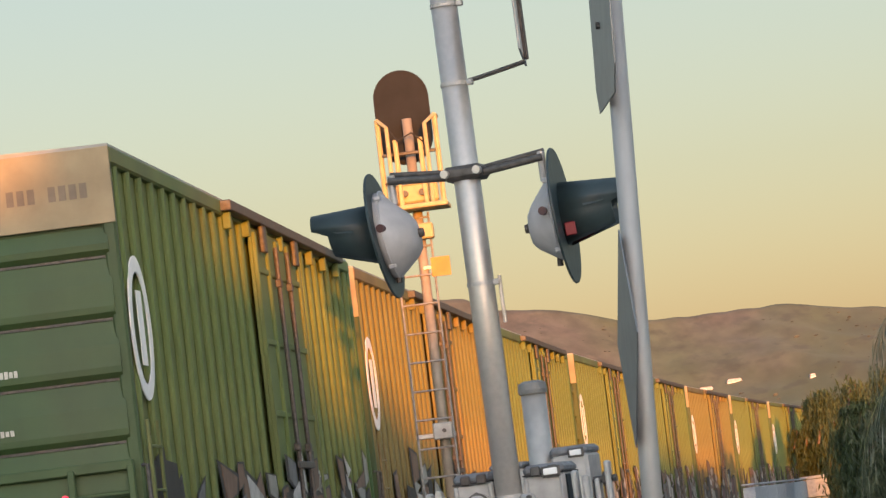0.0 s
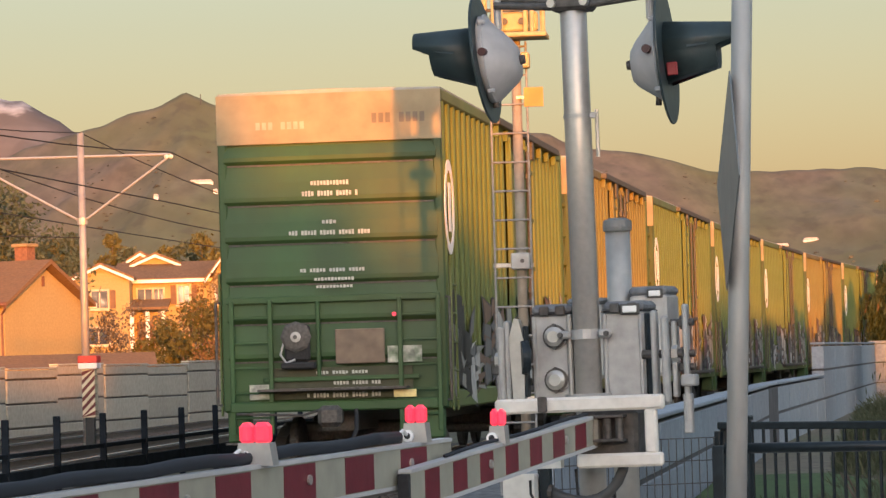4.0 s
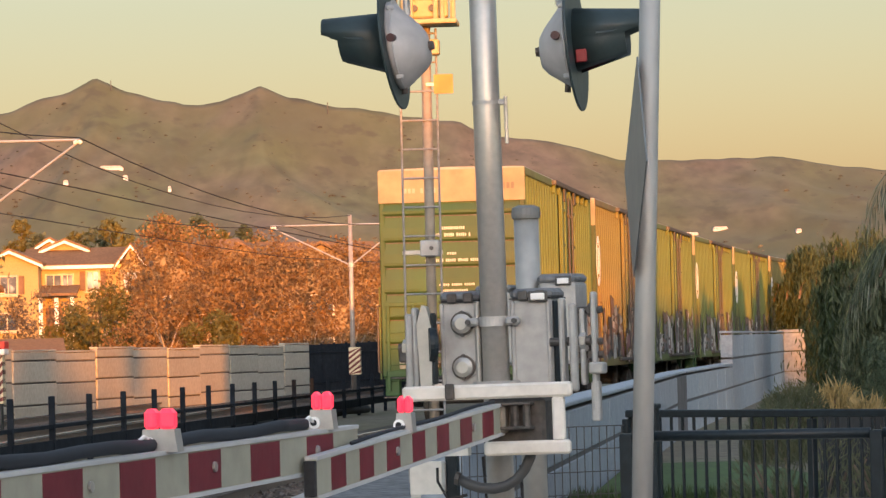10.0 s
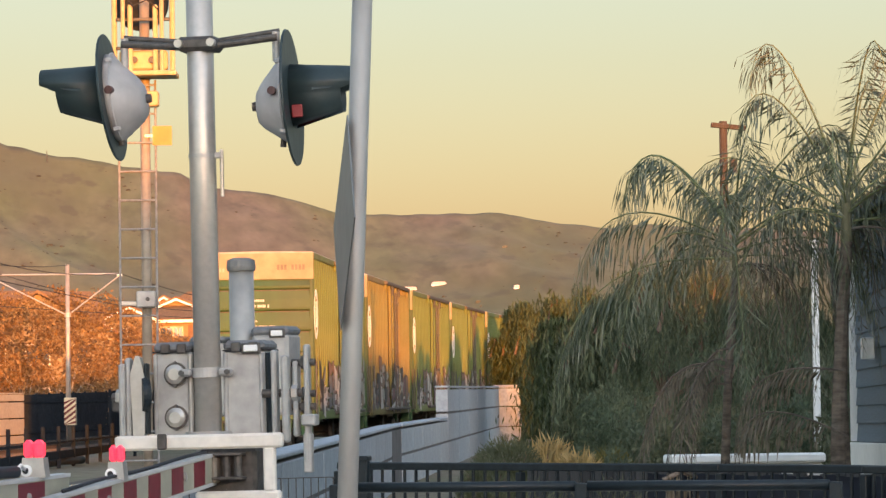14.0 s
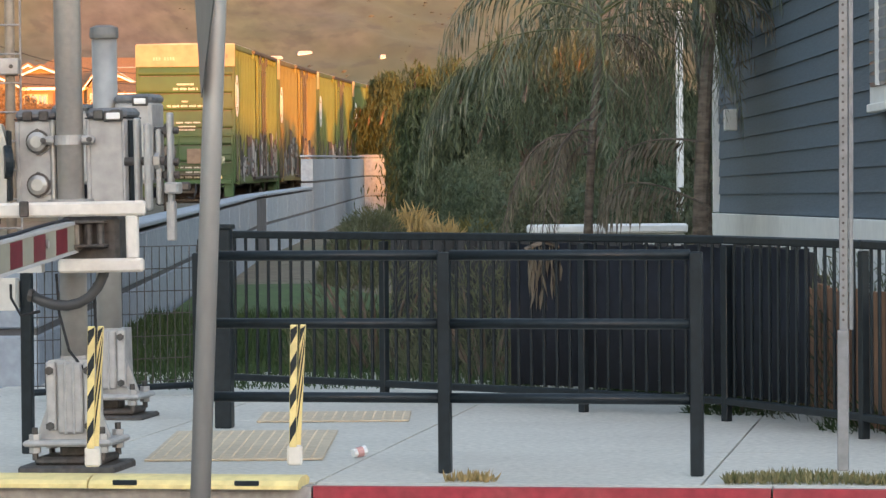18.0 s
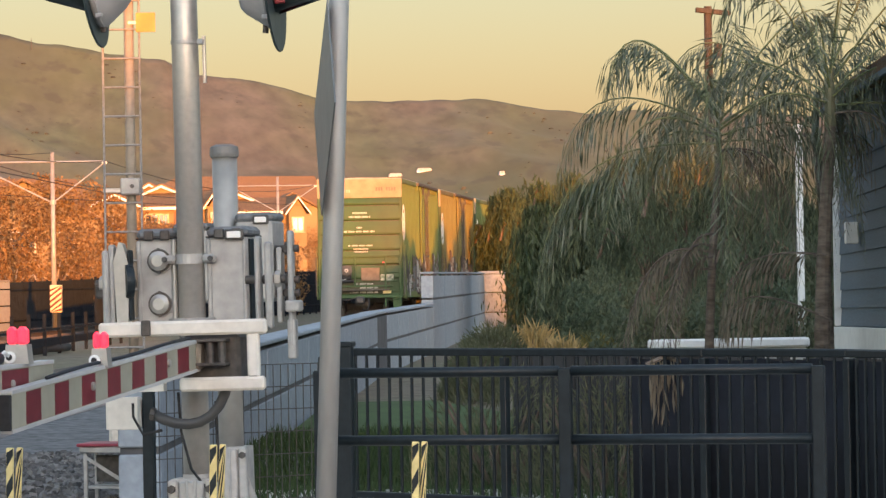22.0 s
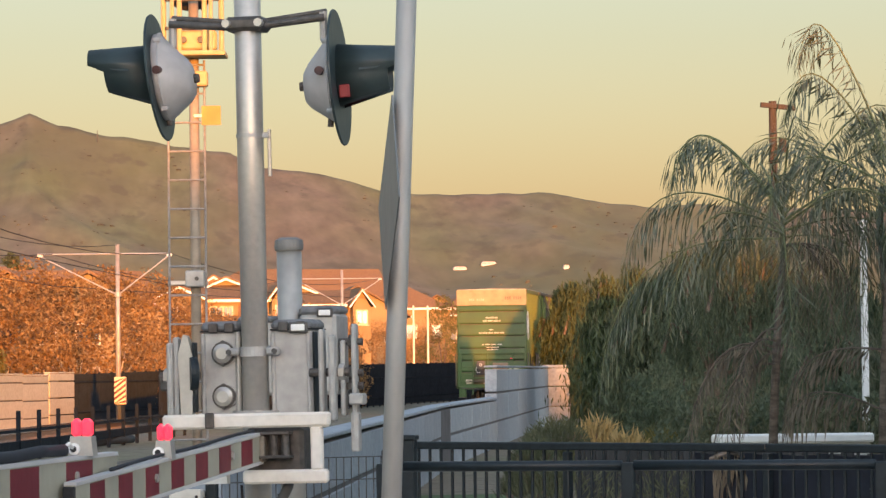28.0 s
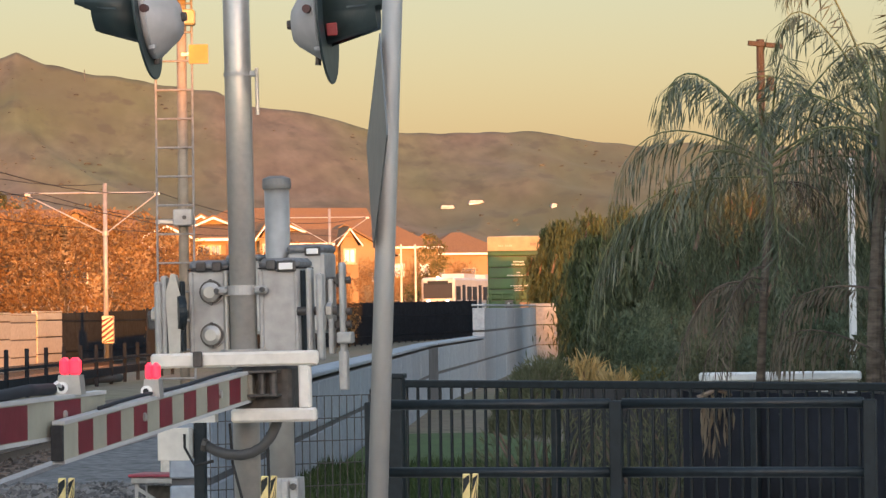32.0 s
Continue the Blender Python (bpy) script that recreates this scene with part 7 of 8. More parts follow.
def palm(pos, trunk_h, n, length, seed, label, lean=(0, 0), r=0.13, lift=0.62):
    rng = random.Random(seed)
    p = root("palm_tree", Matrix.Translation(pos), label, "palm", "palms")
    bm = B()
    for k in range(10):
        z0, z1 = trunk_h * k / 10 - 0.1, trunk_h * (k + 1) / 10 - 0.1
        cy(bm, (lean[0] * (k / 10) ** 2.2, lean[1] * k / 10, z0), (lean[0] * ((k + 1) / 10) ** 2.2, lean[1] * (k + 1) / 10, z1), r * (1.12 - 0.04 * k), r * (1.0 - 0.04 * k), 12)
    part("trunk", bm, M_PALMBARK, p)
    top = (lean[0], lean[1], trunk_h - 0.1)
    part("crown_shaft", cy(B(), top, (top[0], top[1], top[2] + 0.5), r * 0.7, r * 0.45, 10), mat("palm_shaft", (0.1, 0.1, 0.055), 0.7), p, "green crown shaft")
    for i in range(n):
        ang = i * 2.39996 + rng.uniform(-0.2, 0.2)
        u = i / n
        rise = length * lift * (1 - u) * rng.uniform(0.85, 1.1)
        droop = length * (0.45 + 0.45 * u)
        bm_r = B()
        c, a, b = frond(bm_r, rng, (top[0], top[1], top[2] + 0.45 - 0.3 * u), ang, length * rng.uniform(0.85, 1.1) * (1 + 0.28 * u), rise, droop)
        fr = part("frond", bm_r, mat("palm_rib", (0.12, 0.14, 0.06), 0.6), p)
        tagged(quads("leaf_blade", np.array(c), np.array(a), np.array(b), L_PALM, fr), kind="stuff")
    for i in range(4):
        ang = rng.uniform(0, 6.28)
        bm_r = B()
        c, a, b = frond(bm_r, rng, (top[0], top[1], top[2] + 0.1), ang, length * 0.7, 0.1, length * 0.75, 26)
        fr = part("dead_frond", bm_r, M_PALMBARK, p, "dry brown hanging frond")
        tagged(quads("leaf_blade", np.array(c), np.array(a), np.array(b), L_DRY, fr), kind="stuff")
    return p


palm((5.4, 30.0, -0.1), 2.72, 18, 1.63, 3, "queen palm with arching feathery green fronds", (0.13, 0), 0.045, 0.72)
palm((6.25, 29.3, -0.1), 3.0, 14, 1.42, 9, "bushy queen palm beside the grey house", (0.12, 0), 0.075, 1.2)
palm((6.75, 31.2, -0.1), 2.9, 8, 1.8, 14, "queen palm leaning over the grey house", (-0.1, 0), 0.05)

# ---- trees and shrubs on the right ----
def weeping_tree(pos, height, spread, strands, leaf, material, label, seed, hang=1.3, bark=None, flat=1.0):
    """Arching limbs that carry curtains of hanging twigs, each twig a string of narrow leaves."""
    rng = np.random.default_rng(seed)
    t = root("drooping_tree", Matrix.Translation(pos), label, "tree", "trees")
    bark = bark or M_BARK
    fork = height * 0.42
    part("trunk", tube(B(), [(0, 0, -0.3), (0.05, 0.03, fork * 0.5), (-0.04, 0.02, fork)], 0.03 * height, 9), bark, t)
    heads = []
    for i in range(11):
        ang = i * 2.399 + rng.random() * 0.7
        rad = spread * (0.2 + 0.85 * rng.random())
        top = height * (0.99 - 0.28 * (rad / spread) ** 2 - 0.26 * rng.random())
        tip = Vector((rad * math.cos(ang), rad * math.sin(ang) * flat, top))
        mid = Vector((tip.x * 0.45, tip.y * 0.45, fork + (top - fork) * 0.75))
        part("limb", tube(B(), [(0, 0, fork * 0.9), mid, tip, (tip.x * 1.25, tip.y * 1.25, top - 0.12 * height)], 0.009 * height, 6), bark, t)
        heads += [(mid.lerp(tip, u), spread * (0.1 + 0.2 * rng.random())) for u in (0.35, 0.75, 1.1)]
    k = 13
    pick = rng.integers(0, len(heads), strands)
    c0 = np.array([heads[j][0] for j in pick]) + rng.normal(size=(strands, 3)) * np.array([1, flat, 0.55]) * np.array([heads[j][1] for j in pick])[:, None] * 0.75
    sway = rng.normal(size=(strands, 2)) * 0.16
    length = hang * (0.35 + 0.9 * rng.random(strands))
    u = (np.arange(k) + rng.random((strands, k))) / k
    p = np.zeros((strands, k, 3))
    p[:, :, 0] = c0[:, None, 0] + sway[:, None, 0] * u * length[:, None]
    p[:, :, 1] = c0[:, None, 1] + sway[:, None, 1] * u * length[:, None]
    p[:, :, 2] = np.maximum(0.12, c0[:, None, 2] + 0.12 * hang * np.sin(u * 3.0) - u * length[:, None])
    p = p.reshape(-1, 3)
    d = rng.normal(size=p.shape) * 0.4 + np.array([0, 0, -1.0])
    d /= np.linalg.norm(d, axis=1)[:, None]
    b = np.cross(d, rng.normal(size=p.shape))
    b /= np.linalg.norm(b, axis=1)[:, None]
    s = leaf * (0.6 + 0.8 * rng.random(len(p)))[:, None]
    tagged(quads("crown", p, d * s, b * s * 0.2, material, t), kind="stuff")
    return t


L_PEPPER = leafmat("pepper_leaves", (0.1, 0.135, 0.062), (0.05, 0.07, 0.036), 0.4)
L_DEEP = leafmat("deep_green_leaves", (0.12, 0.155, 0.095), (0.056, 0.075, 0.045), 0.45)
for i, (az, d, h, sp, n, m, hang) in enumerate(((0.1197, 153, 6.2, 1.0, 1100, L_PEPPER, 2.6), (0.1262, 152, 6.5, 1.3, 1500, L_PEPPER, 3.4), (0.1305, 136, 6.0, 0.95, 1300, L_PEPPER, 4.6), (0.1385, 120, 5.8, 1.1, 1600, L_PEPPER, 4.4),
                                               (0.1345, 106, 5.2, 0.95, 1500, L_PEPPER, 4.2), (0.148, 100, 5.4, 1.3, 1900, L_DEEP, 4.0), (0.155, 84, 5.0, 1.5, 1900, L_DEEP, 3.6))):
    weeping_tree((az * d, d, -0.3), h, sp, n, 0.13, m, "drooping pepper tree with hanging curtains of leaves", 120 + i, hang)
for i, (az, d, h, sp, n, m) in enumerate(((0.163, 62, 4.4, 1.15, 1200, L_DEEP), (0.174, 58, 4.3, 1.2, 1200, L_DARK), (0.186, 54, 4.0, 1.2, 1100, L_DEEP),
                                         (0.199, 50, 3.6, 1.2, 1300, L_DARK), (0.213, 47, 3.3, 1.1, 1100, L_DEEP), (0.228, 44, 3.0, 1.1, 900, L_DARK))):
    weeping_tree((az * d, d, -0.3), h, sp, n, 0.055, m, "dense dark green garden tree with hanging twigs", 140 + i, 0.95)


def dry_frond(pos, ang, length, rise, droop, seed):
    """A dead brown palm frond that arches out and hangs to the ground."""
    rng = random.Random(seed)
    f = root("dry_palm_frond", Matrix.Translation(pos), "dry brown palm frond hanging from the trunk", "palm frond", "dry palm fronds")
    bm_r = B()
    c, a, b = frond(bm_r, rng, (0, 0, 0), ang, length, rise, droop, 40)
    part("midrib", bm_r, M_PALMBARK, f)
    tagged(quads("leaf_blade", np.array(c), np.array(a), np.array(b) * 1.2, L_DRY, f), kind="stuff")


for k, (x, y, z, ang, ln, rise, drp) in enumerate(((5.4, 29.8, 1.75, 3.5, 1.3, 0.15, 1.9), (5.4, 29.85, 1.7, 2.9, 1.1, 0.2, 1.75), (5.42, 29.8, 1.6, 3.3, 0.9, 0.05, 1.6), (5.4, 29.7, 1.8, 4.0, 1.2, 0.1, 1.9), (5.45, 29.75, 1.9, 3.7, 0.8, 0.05, 2.0), (5.42, 29.7, 1.7, 3.4, 0.6, 0.0, 1.8),
                                                  (6.3, 29.1, 1.15, 3.3, 1.35, 0.34, 0.42), (6.3, 29.2, 1.7, 3.0, 1.3, 0.1, 0.7))):
    dry_frond((x, y, z), ang, ln, rise, drp, 300 + k)
for k, (az, d, r, h) in enumerate(((0.15, 66, 0.9, 1.6), (0.162, 50, 0.8, 1.5), (0.172, 46, 0.8, 1.7), (0.181, 48, 0.8, 1.6), (0.19, 42, 0.7, 1.5), (0.2, 40, 0.7, 1.6), (0.21, 41, 0.7, 1.7), (0.155, 74, 1.0, 2.0))):
    rng = np.random.default_rng(400 + k)
    bush = root("garden_bush", Matrix.Translation((az * d, d, -0.2)), "loose leafy bush under the palms", "shrub", "garden bushes")
    part("stem", tube(B(), [(0, 0, 0), (0.05, 0, h * 0.4), (-0.05, 0.03, h * 0.8)], 0.03, 6), M_BARK, bush)
    clumps = [(r * 0.6 * math.cos(j * 2.4), r * 0.6 * math.sin(j * 2.4), h * (0.25 + 0.6 * j / 9), r * (0.3 + 0.2 * rng.random())) for j in range(10)]
    p, a, b = leaf_points(clumps, 3200, rng, 0.045, 0.5, 0.4)
    tagged(quads("foliage", p, a, b, (L_DEEP, L_DARK, L_SHRUB)[k % 3], bush), kind="stuff")


def shrub(pos, r, h, n, material, label, seed, blade=0.2):
    rng = np.random.default_rng(seed)
    s = root("shrub", Matrix.Translation(pos), label, "shrub", "shrubs")
    bm = B()
    for k in range(7):
        a = k * 0.9
        cy(bm, (0, 0, -0.1), (r * 0.6 * math.cos(a), r * 0.6 * math.sin(a), h * 0.7), 0.025, 0.008, 5)
    tagged(part("understem", bm, M_BARK, s), kind="stuff")
    ang, rad = rng.random(n) * 6.283, np.sqrt(rng.random(n)) * r
    z = rng.random(n) * h * np.sqrt(np.maximum(0.05, 1 - (rad / r) ** 2))
    p = np.stack([rad * np.cos(ang), rad * np.sin(ang), z], 1)
    d = np.stack([np.cos(ang) * 0.5, np.sin(ang) * 0.5, 0.9 + 0 * ang], 1) + rng.normal(size=(n, 3)) * 0.35
    d /= np.linalg.norm(d, axis=1)[:, None]
    b = np.cross(d, rng.normal(size=(n, 3)))
    b /= np.linalg.norm(b, axis=1)[:, None]
    tagged(quads("foliage", p, d * blade, b * blade * 0.09, material, s), kind="stuff")


shrub((6.55, 56, -0.2), 0.72, 1.08, 7000, L_SAGE, "round grey-green sage shrub before the wall", 1, 0.08)
shrub((5.55, 50, -0.2), 0.5, 0.85, 4000, L_SAGE, "low grey-green shrub before the wall", 2, 0.07)
shrub((7.75, 60, -0.2), 0.5, 1.0, 1200, L_STRAW, "tuft of tall yellow grass", 3)
shrub((7.7, 56, -0.2), 0.45, 0.8, 900, L_STRAW, "tuft of tall yellow grass", 4)
shrub((9.0, 60, -0.2), 0.7, 0.8, 1200, L_OLIVE, "low spreading olive-green shrub", 5)
for i, (x, y) in enumerate(((3.7, 24.6), (4.4, 23.6), (5.0, 22.4), (4.2, 25.6), (5.4, 24.4), (5.9, 22.8), (5.5, 20.6), (3.1, 26.0))):
    shrub((x, y, -0.05), 0.75, 1.0, 2600, L_SHRUB, "dark leafy shrub behind the picket fence", 30 + i, 0.06)
for i, (x, y) in enumerate(((4.35, 22.1), (5.2, 19.4), (5.35, 18.2), (4.75, 21.0))):
    shrub((x, y, -0.03), 0.35, 0.22, 500, L_GRASS, "small green weeds at the fence foot", 50 + i, 0.07)


def grass(name, poly_fn, n, h, material, label, seed):
    rng = np.random.default_rng(seed)
    u, v = rng.random(n), rng.random(n)
    base = np.array([poly_fn(a, b) for a, b in zip(u, v)])
    d = rng.normal(size=(n, 3)) * 0.35 + np.array([0, 0, 1])
    d /= np.linalg.norm(d, axis=1)[:, None]
    b = np.cross(d, rng.normal(size=(n, 3)))
    b /= np.linalg.norm(b, axis=1)[:, None]
    s = h * (0.5 + rng.random(n))
    tagged(quads(name, base + d * s[:, None] * 0.45, d * s[:, None] * 0.5, b * 0.006, material), label, "grass", kind="stuff")


bm = slab([Vector(p) for p in ((0.7, 24.0, 0), (4.0, 23.2, 0), (6.0, 30, 0), (4.6, 46, 0), (3.2, 46, 0))], -0.3, -0.04)
tagged(part("lawn", bm, mat("turf", (0.05, 0.09, 0.02), 0.95, var=0.4, scale=9)), "green strip of turf behind the fence", "lawn", kind="structure")
grass("grass", lambda a, b: (0.75 + a * 3.2 + b * 0.9, 24.1 + b * 12 - a * 0.6, -0.04), 16000, 0.13, L_GRASS, "short green grass blades behind the fence", 7)


def verge(a, b):
    p = street(1.95 + a * 4.7, 0.19 + b * 0.38 * (0.4 + 0.6 * abs(math.sin(a * 21))))
    return (p.x, p.y, 0.0)


L_VERGE = leafmat("verge_grass", (0.3, 0.25, 0.12), (0.1, 0.115, 0.05))
grass("dry_grass", verge, 7000, 0.05, L_VERGE, "dry trampled grass and weeds along the kerb", 8)
grass("kerb_weeds", lambda a, b: tuple(street(0.6 + a * 0.25, 0.22 + b * 0.12, 0.0)), 160, 0.05, L_STRAW, "few dry weeds in a pavement joint", 9)

# board fences behind the pickets
def board_fence(a, b, h, material, label, gap=0.145):
    f = root("board_fence", Matrix(), label, "fence", "board fences")
    a, b = Vector(a), Vector(b)
    d = b - a
    n = int(d.length / gap)
    rz = math.degrees(math.atan2(d.y, d.x))
    me = bpy.data.meshes.new("board")
    bm = bx(B(), (0, 0, 0), (gap - 0.01, 0.02, h), None, 0.003)
    bm.to_mesh(me)
    bm.free()
    me.materials.append(material)
    rng = random.Random(4)
    for i in range(n):
        ob = new("board", me)
        p = a + d * (i + 0.5) / n
        ob.matrix_basis = pose(p.x, p.y, h / 2 + rng.uniform(-0.02, 0.02), 0, rng.uniform(-0.5, 0.5), rz)
        ob.parent = f
    for z in (0.25, h - 0.2):
        part("rail", bx(B(), (0, 0.04, 0), (d.length, 0.05, 0.09), Matrix.Translation((a + b) / 2 + Vector((0, 0, z))) @ pose(0, 0, 0, 0, 0, rz)), material, f)


M_DARKB = mat("dark_fence_boards", (0.03, 0.03, 0.032), 0.85, var=0.3, scale=9, stretch=(5, 5, 0.6), per_ob=0.3)
board_fence((3.3, 26.8, 0), (5.35, 22.6, 0), 0.98, M_DARKB, "weathered dark board fence behind the pickets")
board_fence((5.35, 22.5, 0), (5.25, 21.2, 0), 0.98, M_DARKB, "weathered dark board fence behind the pickets")
board_fence((5.12, 21.1, 0), (5.2, 18.4, 0), 0.78, M_WOOD, "reddish brown wooden board fence")

# shade cloth tied to the back of the pickets
cl = root("shade_cloth", Matrix(), "dark navy shade cloth tied behind the picket fence", "shade cloth")
line_ = [Vector(q) for q in ((3.43, 21.70, 0), (3.84, 21.26, 0), (4.54, 20.29, 0), (4.8, 19.46, 0))]
for a_, b_ in zip(line_, line_[1:]):
    n_ = int((b_ - a_).length / 0.06)
    bm = B()
    out_ = Vector((b_.y - a_.y, a_.x - b_.x, 0)).normalized()
    cols_ = []
    for i in range(n_ + 1):
        q = a_.lerp(b_, i / n_) - out_ * 0.012 * math.sin(i * 1.7 + a_.x)
        top_ = 1.04 - 0.015 * abs(math.sin(i * 0.45))
        cols_.append([bm.verts.new((q.x + e.x, q.y + e.y, z)) for e, z in ((out_ * 0, 0.15), (out_ * 0, top_), (out_ * -0.004, top_), (out_ * -0.004, 0.15))])
    for u_, v_ in zip(cols_, cols_[1:]):
        for k in range(4):
            bm.faces.new((u_[k], u_[(k + 1) % 4], v_[(k + 1) % 4], v_[k]))
    bmesh.ops.recalc_face_normals(bm, faces=bm.faces[:])
    part("cloth_panel", bm, mat("navy_cloth", (0.007, 0.01, 0.018), 0.85, var=0.35, scale=9, stain=(0.015, 0.018, 0.024), stain_scale=3), cl, "", True)

# black drain hose on the ground between the tracks
thing("drain_hose", tube(B(), [(freight_x(y) - 5.65 + 0.12 * math.sin(y * 0.35), y, -0.1 + 0.02 * math.sin(y * 1.3)) for y in np.arange(36, 97, 1.5)], 0.11, 10), M_BLACKR, Matrix(),
      "fat black drain hose lying between the tracks", "hose", smooth=True)

# low white wall behind the gardens
lw = root("garden_wall", Matrix.Translation((6.06, 37, -0.33)) @ pose(0, 0, 0, 0, 0, -3), "low white painted garden wall behind the fence", "wall")
part("wall", bx(B(), (0.82, 0, 0.55), (1.66, 0.16, 1.1), None, 0.02), mat("weathered_white", (0.5, 0.48, 0.45), 0.8, var=0.2, scale=5), lw)
part("coping", bx(B(), (0.82, 0, 1.15), (1.72, 0.24, 0.1), None, 0.02), M_WTRIM, lw)

gp2 = root("garden_post", Matrix.Translation((8.35, 40.2, -0.25)), "slim white painted post behind the palms", "post")
part("shaft", bx(B(), (0, 0, 1.75), (0.075, 0.075, 3.5), None, 0.008), M_WTRIM, gp2)
part("cap", bx(B(), (0, 0, 3.52), (0.11, 0.11, 0.04), None, 0.008), M_WTRIM, gp2)

# hanging dead frond over the pickets
df = root("dry_frond", Matrix.Translation((3.6, 21.44, 0.5)), "dry brown palm frond hanging on the fence", "palm frond")
rng = np.random.default_rng(77)
n = 70
c = np.stack([rng.uniform(-0.1, 0.12, n), rng.uniform(-0.03, 0.03, n), rng.uniform(0.18, 0.5, n)], 1)
dv = np.stack([rng.normal(0, 0.12, n), rng.normal(0, 0.1, n), -np.ones(n)], 1)
tagged(quads("leaf_blade", c, dv * 0.08, np.stack([np.full(n, 0.008), rng.normal(0, 0.004, n), np.zeros(n)], 1), L_DRY, df), kind="stuff")
part("midrib", tube(B(), [(-0.12, 0, 0.5), (0, 0, 0.55), (0.14, 0, 0.5)], 0.015), M_PALMBARK, df)


# ---- second sign post, utility pole, small things ----
s2 = root("square_post", pose(4.345, 16.9, 0, 0, 0.2, STREET_RZ), "perforated square steel sign post in a sleeve", "sign post")
part("post", bx(B(), (0, 0, 1.6), (0.045, 0.045, 3.2), None, 0.004), mat("dull_zinc", (0.23, 0.235, 0.24), 0.55, 0.3, var=0.15, scale=20), s2)
part("sleeve", bx(B(), (-0.004, 0, 0.35), (0.056, 0.056, 0.7), None, 0.004), MATS["dull_zinc"], s2)
part("side_channel", bx(B(), (0.036, 0.0, 1.95), (0.02, 0.05, 2.5), None, 0.003), MATS["dull_zinc"], s2)
bm = B()
for k in range(60):
    cy(bm, (-0.002, -0.0235, 0.75 + k * 0.04), (-0.002, -0.025, 0.75 + k * 0.04), 0.007, None, 6)
tagged(part("punched_holes", bm, M_STEELD, s2), kind="stuff")
up = root("utility_pole", Matrix.Translation((12.7, 70, -0.3)), "brown wooden utility pole with a short crossarm", "utility pole")
part("pole", cy(B(), (0, 0, 0), (0, 0, 7.3), 0.11, 0.08, 12), M_UTIL, up)
part("crossarm", bx(B(), (0.1, 0, 0), (0.72, 0.09, 0.1), pose(0, -0.05, 7.2, 0, 6, 0), 0.01), M_UTIL, up)
part("transformer", cy(B(), (0.18, -0.1, 6.25), (0.18, -0.1, 6.55), 0.08, None, 14), M_UTIL, up)
lit = root("crumpled_cup", pose(2.03, 18.15, 0, 0, 82, 25), "crumpled white paper cup lying on the pavement", "litter")
lit.matrix_basis = pose(2.03, 18.15, 0.028, 0, 82, 25)
part("cup", lathe(B(), [(0.022, 0), (0.03, 0.075), (0.027, 0.075), (0.02, 0.004)], 9), M_WTRIM, lit)
part("sleeve", lathe(B(), [(0.0255, 0.02), (0.0295, 0.055)], 9), mat("cup_red", (0.55, 0.3, 0.28), 0.6), lit, "faded red print band")

# wire mesh fence before the block wall
mf = root("mesh_fence", Matrix(), "grey welded wire mesh fence panel", "fence", "mesh panels")
A_, B_ = Vector((0.42, 23.0, 0)), Vector((1.66, 23.62, 0))
for q in (A_, B_):
    part("post", bx(B(), (q.x, q.y, 0.53), (0.06, 0.06, 1.12), None, 0.005), M_BLACKP, mf)
bm = B()
d_ = B_ - A_
for k in range(24):
    q = A_ + d_ * (k + 0.5) / 24
    cy(bm, (q.x, q.y, 0.08), (q.x, q.y, 1.0), 0.0035, None, 4)
for k in range(7):
    z = 0.1 + k * 0.15
    cy(bm, (A_.x, A_.y, z), (B_.x, B_.y, z), 0.0035, None, 4)
tagged(part("mesh_wire", bm, M_STEELD, mf), kind="stuff")
part("bottom_rail", cy(B(), (A_.x, A_.y, 0.06), (B_.x, B_.y, 0.06), 0.022), M_BLACKP, mf)

# equipment case with a red edge beside the track
ec = root("equipment_case", pose(0.22, 26.0, -0.06, 0, 0, STREET_RZ), "pale equipment stand with a red-edged top tray", "equipment stand")
part("tray", bx(B(), (0, 0, 0.4), (0.42, 0.36, 0.05), None, 0.008), M_ALU, ec)
part("tray_edge", bx(B(), (0, 0, 0.435), (0.45, 0.39, 0.022), None, 0.006), mat("case_red", (0.4, 0.05, 0.08), 0.5), ec, "dull red edge")
part("shelf", bx(B(), (0, 0, 0.12), (0.34, 0.3, 0.02), None, 0.004), M_ALU, ec)
for sx in (-1, 1):
    for sy in (-1, 1):
        part("leg", bx(B(), (sx * 0.17, sy * 0.14, 0.19), (0.03, 0.03, 0.4), None, 0.004), M_ALU, ec)
part("side_panel", bx(B(), (0.0, 0.1, 0.25), (0.32, 0.02, 0.2), None, 0.004), M_STEELD, ec, "dark back panel")
part("brace", bx(B(), (0, 0, 0), (0.42, 0.012, 0.025), pose(0.0, -0.155, 0.24, 0, 32, 0)), M_ALU, ec)
bm = slab([Vector(p) for p in ((-9, 24, 0), (0.0, 20.6, 0), (1.0, 24.5, 0), (2.3, 42, 0), (1.5, 48, 0), (0.4, 48, 0), (-0.7, 40, 0), (-1.35, 33.4, 0), (-9, 30, 0))], -0.35, -0.06)
tagged(part("crossing_apron", bm, mat("grey_gravel", (0.14, 0.14, 0.14), 0.95, var=0.6, scale=9, bump=1.0, stain=(0.08, 0.08, 0.08), stain_scale=1.1, stain_amt=0.7)), "grey gravel apron beside the rails", "pavement", kind="structure")
bm = slab([Vector(p) for p in ((-1.75, 29, 0), (-1.61, 29, 0), (-1.26, 33.5, 0), (-0.62, 40.2, 0), (0.4, 47.8, 0), (0.25, 47.8, 0), (-0.77, 40.2, 0), (-1.4, 33.5, 0))], -0.3, -0.02)
tagged(part("edge_strip", bm, M_KERB), "pale concrete edge strip of the crossing", "kerb", kind="structure")


